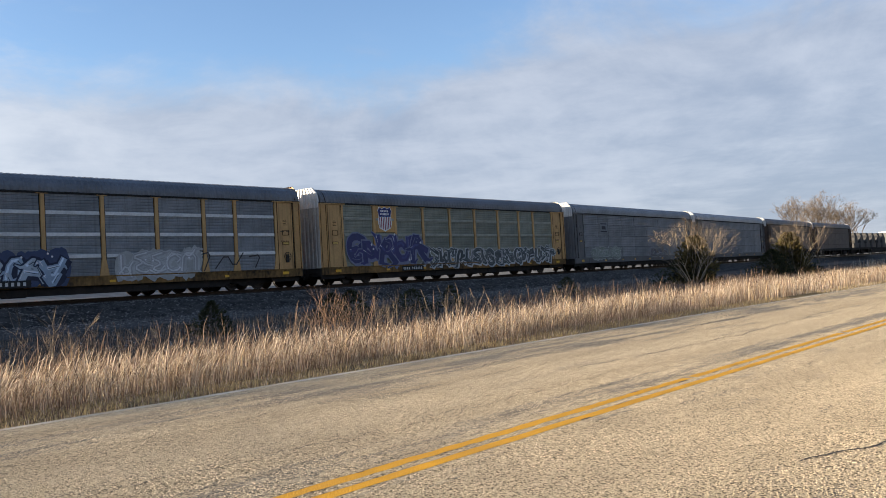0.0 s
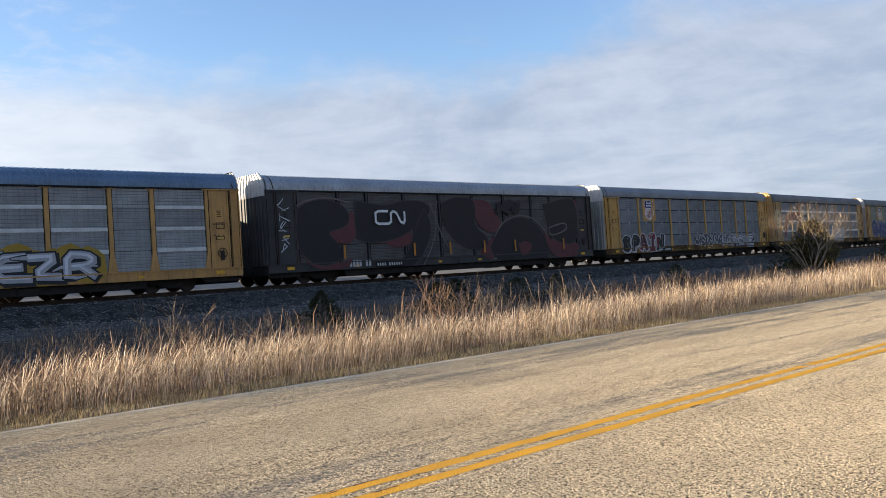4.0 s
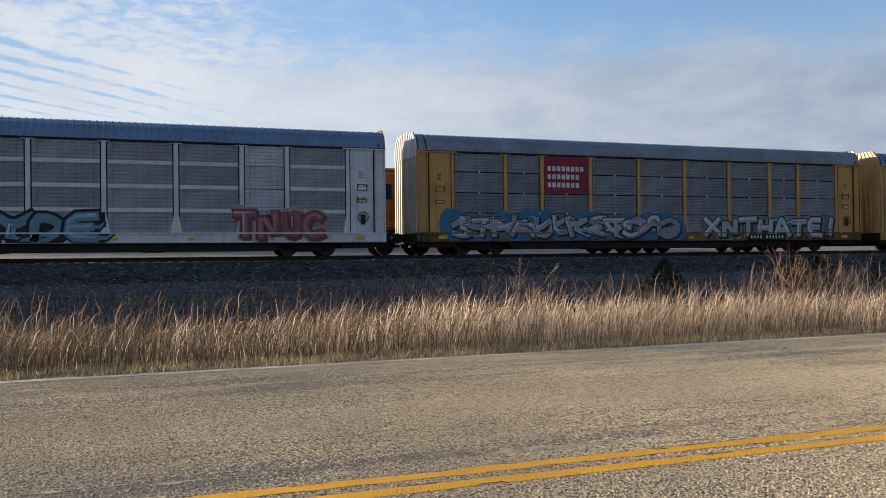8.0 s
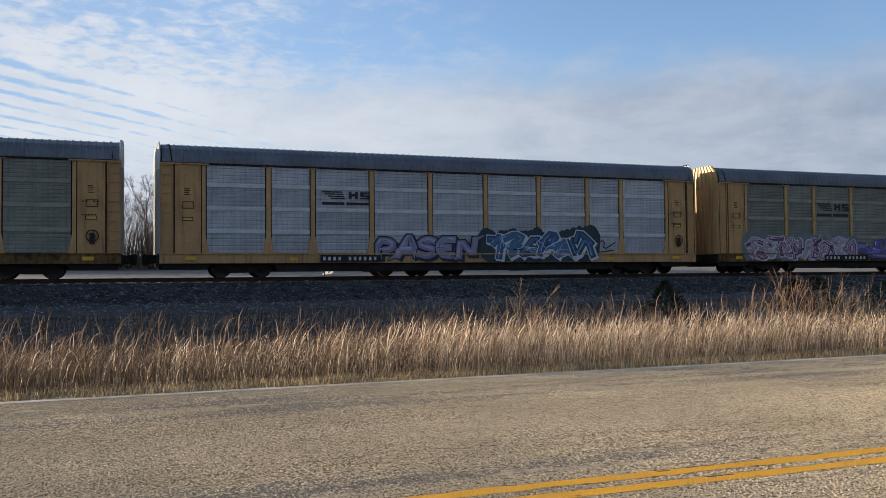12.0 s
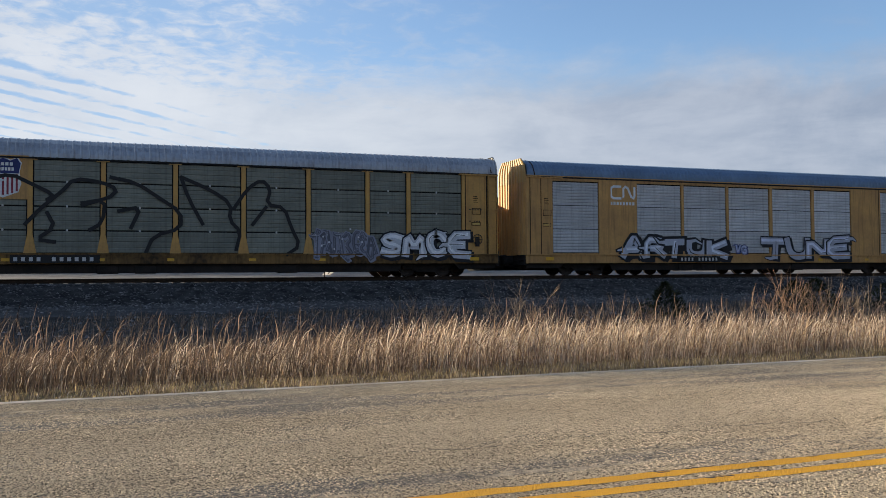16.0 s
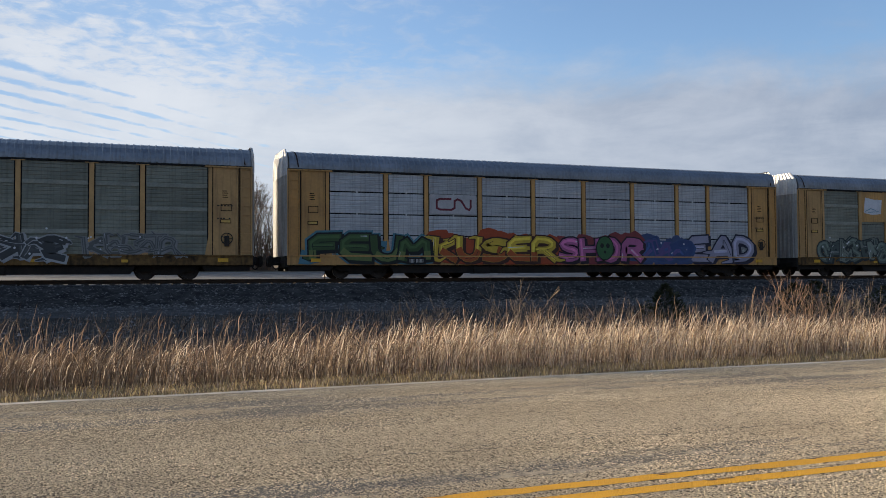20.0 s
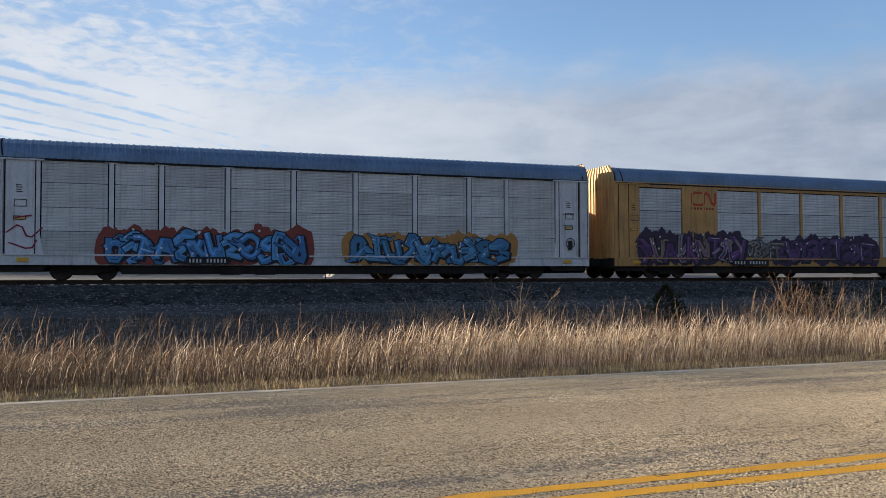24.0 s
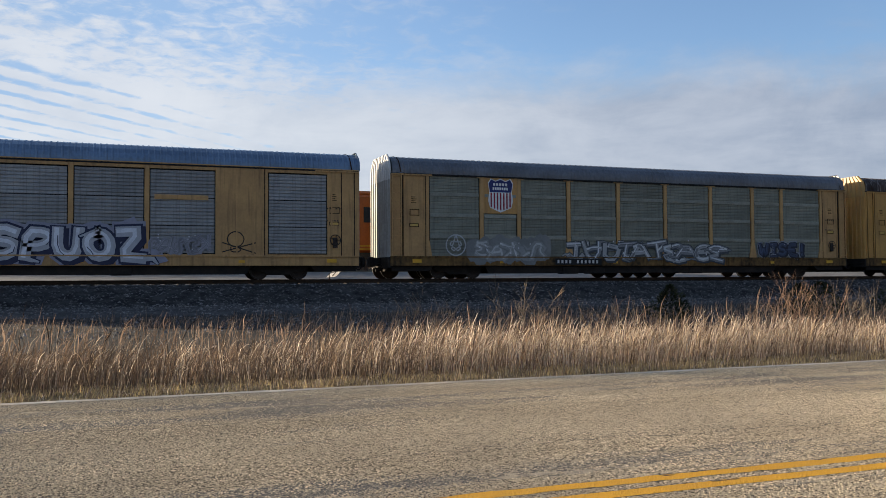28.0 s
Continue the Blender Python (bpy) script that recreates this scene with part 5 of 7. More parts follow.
def lettering(s, forms, x0, x1, z0, z1, fills, rnd, thick, line, jitter, halo, shine, flick, over=1.12, round_off=1, low=None):
    """Draws outlined fat letters in a row: 0 cloud, 1 outline, 2 halo, 3 shine, 4 and on the bodies; low paints their lower halves."""
    n, h = len(forms), z1 - z0
    glow = len(s.mats)
    s.mats.append(spray(tuple(min(255, int(v * 1.22 + 8)) for v in fills[0])))
    cw = (x1 - x0) / n
    th = min(thick * h, 0.36 * cw)
    ol = line * h
    built = []
    for k, form in enumerate(forms):
        wd, zh = cw * over * rnd.uniform(0.94, 1.06) - th, h * rnd.uniform(0.90, 1.0) - th - 2 * ol
        cx, zb = x0 + cw * k - cw * (over - 1) / 2 + th / 2, z0 + th / 2 + ol + (h * rnd.uniform(-0.5, 0.5) * jitter)
        lean, rot = rnd.uniform(-1, 1) * jitter * h, rnd.uniform(-1, 1) * jitter
        bulge = rnd.uniform(-0.1, 0.1)
        place = lambda q: (cx + wd * (q[0] + bulge * math.sin(3.14 * q[1])) + lean * q[1], zb + zh * (q[1] + rot * (q[0] - 0.5)))
        strokes = []
        for st in form:
            st = [(x + rnd.uniform(-1, 1) * jitter * 0.5, z + rnd.uniform(-1, 1) * jitter * 0.3) for x, z in st]
            strokes.append(soften([place(q) for q in st], round_off if len(st) > 2 else 0))
        tails = []
        for st in strokes:                    # pointed flicks off the ends of the strokes
            for end, before in ((st[0], st[1]), (st[-1], st[-2])):
                if rnd.random() < flick:
                    dx, dz = end[0] - before[0], end[1] - before[1]
                    d = math.hypot(dx, dz) or 1
                    tx, tz = rnd.choice((-1, 1)) * rnd.uniform(0.25, 0.6) * cw, rnd.uniform(-0.08, 0.14) * h * (1 if end[1] > (z0 + z1) / 2 else -1)
                    tails.append([end, (end[0] + tx * 0.5 + dx / d * th * 0.3, end[1] + dz / d * th * 0.25), (end[0] + tx, min(z1 + 0.04, max(z0, end[1] + tz)))])
        built.append((strokes, tails))
    if halo:
        for strokes, tails in built:
            for st in strokes + tails:
                s.stroke(st, th + 4.5 * ol, 2)
    for k, (strokes, tails) in enumerate(built):
        for st in tails:
            s.stroke(st, th * 0.62 + 2 * ol, 1, 0.3)
        for st in strokes:                    # block shadow, then the outline
            s.stroke([(x + ol * 1.3, z - ol * 1.2) for x, z in st], th + 2 * ol, 1)
        for st in strokes:
            s.stroke(st, th + 2 * ol, 1)
        mi = 4 + k % len(fills)
        for st in tails:
            s.stroke(st, th * 0.62, mi, 0.25)
        for st in strokes:
            s.stroke(st, th, mi)
        for st in strokes:
            if rnd.random() < 0.7:
                s.stroke([(x - th * 0.10, z + th * 0.10) for x, z in st], th * 0.42, glow, 0.7)
        for st in strokes:
            m = len(st)
            if low is not None:
                run = []
                for q in st + [(0, 9)]:
                    if q[1] < z0 + h * (0.40 + 0.08 * rnd.random()):
                        run.append(q)
                    else:
                        s.stroke(run, th * 0.94, low)
                        run = []
            elif len(fills) > 1 and m > 2:
                i = rnd.randrange(m - 1)
                s.stroke(st[i:i + 3], th * 0.55, 4 + rnd.randrange(len(fills)))
            if rnd.random() < 0.65:           # a thin cut line inside the body
                i = rnd.randrange(max(1, m - 2))
                s.stroke([(x + rnd.uniform(-0.12, 0.12) * th, z + rnd.uniform(-0.12, 0.12) * th) for x, z in st[i:i + 4]], max(0.018, ol * 0.35), 1)
            if shine and rnd.random() < 0.6:
                s.stroke([(x - th * 0.26, z + th * 0.2) for x, z in st[:2]], th * 0.13, 3, 0.4)


def wild(parent, x0, x1, z0, z1, fills, edge, cloud, seed, letters=None, thick=0.26, label="", halo=None, shine=True, line=0.038, flick=0.7):
    """An interlocked sprayed piece that nobody could read: cloud behind, then outlined bodies with flicks and highlights."""
    rnd = random.Random(seed)
    s = Spray([cloud or edge, edge, halo or edge, (225, 225, 228)] + list(fills))
    h = z1 - z0
    n = round(letters * 1.3) if letters else max(2, round((x1 - x0) / (h * 0.62)))
    if cloud:
        for k in range(n * 3):
            s.disc(x0 - 0.03 * (x1 - x0) + 1.06 * (x1 - x0) * (k + 0.5) / (n * 3), z0 + h * rnd.uniform(0.35, 0.62), (x1 - x0) / n * rnd.uniform(0.4, 0.65), h * rnd.uniform(0.46, 0.62), 0, 12, rnd)
    forms = []
    for k in range(n):
        flip, turn = rnd.random() < 0.5, rnd.random() < 0.3
        form = [[((1 - x if flip else x), (1 - z if turn else z)) for x, z in st] for st in rnd.choice(SHAPES)]
        a, b = rnd.uniform(-0.2, 0.5), rnd.uniform(0.1, 0.9)
        forms.append(form + [[(a, b), (a + 0.35, b + rnd.uniform(-0.5, 0.5)), (a + rnd.uniform(0.5, 0.9), b + rnd.uniform(-0.3, 0.3))]])
    lettering(s, forms, x0, x1, z0, z1, fills, rnd, min(thick, 0.30) * 0.8, line, 0.16, halo, shine, flick, over=1.45)
    for _ in range(n):
        s.disc(rnd.uniform(x0, x1), rnd.uniform(z0 + 0.2 * h, z1), 0.035 * h, 0.035 * h, 3, 8)
    return s.done("graffiti", parent, label or "sprayed graffiti lettering")


def word(parent, text, x0, x1, z0, z1, fill, edge, halo=None, seed=0, fat=0.055, label="", jitter=0.06, cloud=None, wide=0.86, warp=0.0, body2=None, lift=0.0, line=0.05, others=()):
    """Readable sprayed letters: halo, outline and body, each letter a little different."""
    rnd = random.Random(seed)
    s = Spray([cloud or edge, edge, halo or edge, (225, 225, 228), fill] + list(others) + [body2 or fill])
    s.y -= lift
    n, h = len(text), z1 - z0
    if cloud:
        for k in range(n * 2):
            s.disc(x0 + (x1 - x0) * (k + 0.5) / (n * 2), z0 + h * rnd.uniform(0.35, 0.65), (x1 - x0) / n * 0.6, h * rnd.uniform(0.45, 0.6), 0, 12, rnd)
    lettering(s, [LETTERS[ch] for ch in text], x0, x1, z0, z1, (fill,) + tuple(others), rnd, 0.14 + 1.8 * fat, line, jitter, halo, fat > 0, 0.5 if warp else 0.12, over=1.08 + 0.45 * warp, low=5 + len(others) if body2 else None)
    return s.done("graffiti", parent, label or "sprayed graffiti lettering")


def scrawl(parent, lines, w, colour, label="thin sprayed line drawing"):
    s = Spray([colour])
    for pts in lines:
        s.stroke(soften(pts, 1), w, 0)
    return s.done("graffiti", parent, label)


def bars(parent, x0, x1, z, h, colour, n, seed, name="stencil_band"):
    """Stencilled marks as plain bars of their size."""
    s = Spray([colour])
    rnd = random.Random(seed)
    w = (x1 - x0) / n
    for k in range(n):
        if rnd.random() < 0.88:
            s.poly([(x0 + w * k, z), (x0 + w * (k + 0.68), z), (x0 + w * (k + 0.68), z + h), (x0 + w * k, z + h)], 0)
    o = s.done(name, parent, "small stencilled marks")
    return tagged(o, "small stencilled marks", kind="stuff")


def shield(parent, xc, z0, z1, stripes=True):
    """A plate with a shield: blue head with pale bars over red and white stripes."""
    bm = bmesh.new()
    add_box(bm, xc - 0.92, xc + 0.92, -FACE + 0.012, -FACE + 0.05, z0 - 0.10, z1 + 0.12, bevel=0.01)
    part("shield_plate", bm, PAINT["yellow"], parent, "yellow plate behind the shield")
    s = Spray([(38, 48, 110), (235, 235, 232), (150, 45, 60)])
    s.y = -FACE + 0.008
    h = z1 - z0
    w = h * 0.41

    def out(k, zlo, zhi):
        full = [(-1.0, 0.86), (-0.78, 1.0), (-0.4, 0.93), (0, 1.0), (0.4, 0.93), (0.78, 1.0), (1.0, 0.86), (0.88, 0.62), (0.98, 0.34), (0.82, 0.14), (0.35, 0.06), (0, 0.0), (-0.35, 0.06), (-0.82, 0.14), (-0.98, 0.34), (-0.88, 0.62)]
        return [(xc + x * w * k, z0 + h * (0.5 + (z - 0.5) * k)) for x, z in full]

    s.poly(out(1.06, 0, 1), 1)
    s.poly(out(1.0, 0, 1), 1 if not stripes else 1)
    s.poly([(xc - w, z0 + h * 0.86), (xc - w * 0.88, z0 + h * 0.60), (xc + w * 0.88, z0 + h * 0.60), (xc + w, z0 + h * 0.86), (xc + w * 0.78, z0 + h), (xc + w * 0.4, z0 + h * 0.93), (xc, z0 + h), (xc - w * 0.4, z0 + h * 0.93), (xc - w * 0.78, z0 + h)], 0)
    for zz, k in ((0.80, 0.62), (0.67, 0.66)):
        n = 5 if zz > 0.7 else 7
        for i in range(n):
            a = xc - w * k + 2 * w * k * i / n
            s.poly([(a, z0 + h * zz), (a + 2 * w * k / n * 0.72, z0 + h * zz), (a + 2 * w * k / n * 0.72, z0 + h * (zz + 0.085)), (a, z0 + h * (zz + 0.085))], 1)
    if stripes:
        for i in range(-3, 4):
            x = xc + i * w * 0.26
            lo = 0.04 + 0.10 * (abs(i) / 3) ** 1.5
            s.poly([(x - w * 0.06, z0 + h * lo), (x + w * 0.06, z0 + h * lo), (x + w * 0.06, z0 + h * 0.585), (x - w * 0.06, z0 + h * 0.585)], 2)
    s.done("shield_emblem", parent, "blue, white and red shield emblem")


def sign(parent, x0, x1, z0, z1, back, fore, rows, proud=False, label="painted emblem panel"):
    """A flat panel with rows of plain bars: (left, right, low, high) in fractions."""
    s = Spray([back or (0, 0, 0), fore])
    s.y = -FACE - (0.004 if proud is True else proud) if proud else -FACE + 0.03
    if back:
        s.poly([(x0, z0), (x1, z0), (x1, z1), (x0, z1)], 0)
    w, h = x1 - x0, z1 - z0
    for a, b, c, d in rows:
        s.poly([(x0 + a * w, z0 + c * h), (x0 + b * w, z0 + c * h), (x0 + b * w, z0 + d * h), (x0 + a * w, z0 + d * h)], 1)
    return s.done("emblem", parent, label)


def worm(parent, x0, x1, z0, z1, colour, back=None, proud=0.004, label="painted emblem"):
    """A bent band emblem, on a panel where back is given."""
    s = Spray([back or colour, colour])
    s.y = -FACE - proud
    w, h = x1 - x0, z1 - z0
    if back:
        s.poly([(x0, z0), (x1, z0), (x1, z1), (x0, z1)], 0)
        x0, z0, w, h = x0 + 0.09 * w, z0 + 0.16 * h, w * 0.82, h * 0.68
    line = [(0.44, 0.9), (0.16, 0.9), (0.07, 0.78), (0.07, 0.22), (0.16, 0.1), (0.46, 0.1), (0.54, 0.24), (0.54, 0.76), (0.62, 0.9), (0.72, 0.78), (0.84, 0.22), (0.93, 0.12), (0.97, 0.3), (0.97, 0.86)]
    s.stroke([(x0 + a * w, z0 + b * h) for a, b in line], 0.16 * h, 1)
    return s.done("emblem", parent, label)


STRIPES = [(0.0, 0.42, 0.92, 1.0), (0.06, 0.44, 0.78, 0.86), (0.12, 0.46, 0.64, 0.72), (0.18, 0.48, 0.50, 0.58), (0.55, 0.61, 0.52, 0.98), (0.61, 0.68, 0.70, 0.86), (0.68, 0.74, 0.52, 0.98), (0.79, 1.0, 0.86, 0.98), (0.79, 0.86, 0.70, 0.98), (0.79, 1.0, 0.68, 0.80), (0.93, 1.0, 0.52, 0.80), (0.79, 1.0, 0.52, 0.62), (0.0, 0.46, 0.12, 0.30), (0.50, 0.98, 0.12, 0.30)]
THREE = [(0.08 + 0.105 * k, 0.08 + 0.105 * k + 0.075, z, z + 0.13) for z, n in ((0.60, 8), (0.38, 7), (0.16, 7)) for k in range(n)]


# ---------------------------------------------------------------- the autoracks
def fittings(e, frame_paint, roof, cap, rib_step, door_w, rnd, plated=False):
    f = PAINT[frame_paint]
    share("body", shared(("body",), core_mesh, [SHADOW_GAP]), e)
    share("side_sill", shared(("side_sill", frame_paint, plated), sill_mesh, [f if plated or frame_paint in ("white", "black", "brown", "grey") else GRIME_SHADE]), e)
    share("underframe", shared(("underframe",), under_mesh, [UNDER]), e)
    share("roof", shared(("roof", roof, rib_step), lambda bm: roof_mesh(bm, rib_step, 0.018), [ROOF[roof]]), e)
    for x in (-HALF + 0.42, HALF - 0.42):
        share("roof_lip", shared(("roof_lip",), lip_mesh, [SEAM]), e, pose(x, 0, 0))
    share("brake_wheel", shared(("brake_wheel",), brake_wheel_mesh, [STEEL]), e, pose(12.45, -FACE - 0.07, 1.75))
    for x in (-7.9, -4.3, -1.6, 1.8, 4.9, 8.3):
        share("reflector", shared(("small_reflector",), lambda bm: add_box(bm, -0.15, 0.15, -1.585, -1.565, Z_SILL + 0.12, Z_SILL + 0.24), [REFLECT]), e, pose(x, 0, 0))
    for sgn in (-1, 1):
        share("placard", shared(("placard",), placard_mesh, [SEAM, PLACARD]), e, pose(sgn * 12.42, 0, 0))
        share("grab_rail", shared(("grab_rail", frame_paint), lambda bm: add_box(bm, -1.0, 1.0, -FACE - 0.05, -FACE + 0.02, Z_EAVE - 0.12, Z_EAVE - 0.06), [f]), e, pose(sgn * 12.55, 0, 0))
        share("end_door", shared(("end_door", sgn, frame_paint, cap), lambda bm: end_mesh(bm, sgn, Z_ROOF + 0.02, frame_paint in ("white", "grey")), [f if cap == "yellow" or frame_paint in ("white", "black", "brown", "grey") else END_GALV, CAP_YELLOW if cap == "yellow" else CAP_WHITE]), e)
        share("coupler", shared(("coupler", sgn), lambda bm: coupler_mesh(bm, sgn), [UNDER]), e)
        b = share("bogie", shared(("bogie",), side_frame_mesh, [UNDER]), e, pose(sgn * 10.05, 0, 0))
        for wx in (-0.89, 0.89):
            share("wheelset", shared(("wheelset",), wheel_mesh, [STEEL, TREAD]), b, pose(wx, 0, 0.42))


def rack_car(label, frame_paint, sheet, roof="galv", cap="white", bands=(), alt=None, gusset=True, pitch=0.155, rows=(1.05, 1.98, 2.95, 3.95, 4.86), seed=0, flush=False, skip=(), seam=False):
    """An autorack with outside posts; sheets in rows between the posts, a hatch and ladder at both ends."""
    e = thing("autorack_car", label, "railcar", "autorack train cars")
    rnd = random.Random(seed)
    fittings(e, frame_paint, roof, cap, 0.30, 1.0, rnd, plated=sheet in ("light", "mid"))
    f = PAINT[frame_paint]
    edges = POSTS
    if sheet in BAND_DIM and not seam and not flush:
        bands = (3.98, 2.98, 1.98)
    for i, (a, b) in enumerate(zip(edges, edges[1:])):
        w = b - a - (0.29 if not flush else 0.03)
        for j, (z0, z1) in enumerate(zip(rows, rows[1:])):
            if (i, j) in skip:
                continue
            sh = (alt or {}).get(i, (alt or {}).get((i, j), sheet))
            me = shared(("side_sheet", round(w, 2), round(z1 - z0, 2), sh, pitch, seam), lambda bm: sheet_mesh(bm, w, z1 - z0 - (0.03 if seam else 0.004), pitch, 0.013), [SHEET[sh]])
            share("side_sheet", me, e, pose((a + b - w) / 2, -FACE + 0.045 + rnd.uniform(0, 0.012), z0 + (0.015 if seam else 0.002)))
        for z in bands:
            if (alt or {}).get(i) is None:
                me = shared(("pale_band", round(w, 2), sheet), lambda bm: add_box(bm, 0, w, -0.02, 0.02, -0.085, 0.085, bevel=0.012), [BAND_DIM.get(sheet, BAND)])
                share("pale_band", me, e, pose((a + b - w) / 2, -FACE + 0.03, z))
        for z in rows[1:-1]:
            if seam and not bands and not flush:
                me = shared(("latch", frame_paint), lambda bm: (add_box(bm, -0.035, 0.035, -0.03, 0.02, -0.045, 0.045, bevel=0.008)), [BAND])
                share("latch", me, e, pose((a + b) / 2, -FACE + 0.03, z))
    if not flush:
        for x in POSTS:
            share("post", shared(("post", frame_paint, gusset), lambda bm: post_mesh(bm, Z_FLOOR, Z_EAVE - 0.06, gusset), [f]), e, pose(x, 0, 0))
    for sgn in (-1, 1):
        xd = sgn * (11.78 + 0.62)
        share("hatch", shared(("hatch", frame_paint), lambda bm: door_mesh(bm, 1.12, Z_FLOOR + 0.02, Z_EAVE - 0.10), [f]), e, pose(xd, 0, 0))
        for xs in (11.86, 12.98, 13.06, 13.50):
            share("panel_seam", shared(("panel_seam",), lambda bm: add_box(bm, -0.022, 0.022, -FACE - 0.006, -FACE + 0.06, Z_FLOOR + 0.02, Z_EAVE - 0.10), [SEAM]), e, pose(sgn * xs, 0, 0))
        bm_key = ("corner_plate", frame_paint)
        share("corner_plate", shared(bm_key, lambda bm: add_box(bm, -0.30, 0.30, -FACE + 0.03, -FACE + 0.12, Z_FLOOR, Z_EAVE - 0.08, bevel=0.02), [f]), e, pose(sgn * 13.26, 0, 0))
        share("ladder", shared(("ladder", frame_paint), lambda bm: ladder_mesh(bm, Z_FLOOR + 0.02, Z_EAVE - 0.12), [f]), e, pose(sgn * 13.28, -FACE - 0.02, 0))
        share("reflector", shared(("reflector",), lambda bm: add_box(bm, -0.22, 0.22, -FACE - 0.024, -FACE - 0.005, Z_SILL + 0.14, Z_SILL + 0.30), [REFLECT]), e, pose(sgn * 12.3, 0, 0))
    return e


INSET = ((-12.1, -9.45), (-7.2, -4.45), (-4.3, -1.55), (-1.4, 1.35), (1.55, 4.3), (4.5, 7.2), (9.45, 12.1))


def plate_car(label, paint, sheet, roof="blue", cap="yellow", pitch=0.155, seed=0):
    """A smooth plated autorack with sheets set into framed openings."""
    e = thing("autorack_car", label, "railcar", "autorack train cars")
    rnd = random.Random(seed)
    fittings(e, paint, roof, cap, 0.24, 1.0, rnd, plated=True)
    f = PAINT[paint]
    z0, z1 = 1.10, 4.72
    cuts = [-HALF] + [v for ab in INSET for v in ab] + [HALF]
    for a, b in zip(cuts[::2], cuts[1::2]):
        share("side_plate", shared(("side_plate", paint, round(b - a, 2)), lambda bm: add_box(bm, a - (a + b) / 2, b - (a + b) / 2, -FACE, -FACE + 0.10, Z_FLOOR, Z_EAVE + 0.02, bevel=0.012), [f]), e, pose((a + b) / 2, 0, 0))
    for a, b in INSET:
        for lo, hi in ((Z_FLOOR, z0), (z1, Z_EAVE + 0.02)):
            me = shared(("side_rail", paint, round(b - a, 2), lo), lambda bm: add_box(bm, 0, b - a, -FACE, -FACE + 0.10, lo, hi), [f])
            share("side_rail", me, e, pose(a, 0, 0))
    for a, b in INSET:
        a, b = a + 0.04, b - 0.04
        w = b - a
        hh = (z1 - z0 - 0.06) / 3
        for j in range(3):
            me = shared(("side_sheet", round(w, 2), round(hh, 2), sheet, pitch), lambda bm: sheet_mesh(bm, w, hh - 0.01, pitch, 0.035), [SHEET[sheet]])
            share("side_sheet", me, e, pose(a, -FACE + 0.055, z0 + 0.03 + hh * j + 0.005))
    for x in (-13.35, -12.75, 9.3, 12.75, 13.35):
        share("panel_seam", shared(("panel_seam",), lambda bm: add_box(bm, -0.022, 0.022, -FACE - 0.006, -FACE + 0.06, Z_FLOOR + 0.02, Z_EAVE - 0.10), [SEAM]), e, pose(x, 0, 0))
    for x in (-13.0, -12.3, -8.8, -8.1, 8.1, 8.8, 12.3, 13.0):
        share("rivet_strip", shared(("rivet_strip", paint), lambda bm: add_box(bm, -0.03, 0.03, -FACE - 0.008, -FACE + 0.02, Z_FLOOR + 0.1, Z_EAVE - 0.1), [f]), e, pose(x, 0, 0))
    for sgn in (-1, 1):
        share("reflector", shared(("reflector",), lambda bm: add_box(bm, -0.22, 0.22, -FACE - 0.024, -FACE - 0.005, Z_SILL + 0.14, Z_SILL + 0.30), [REFLECT]), e, pose(sgn * 12.3, 0, 0))
    return e


WHITE, INK, NAVY, SILVER = (205, 205, 208), (28, 28, 32), (40, 48, 95), (165, 165, 170)


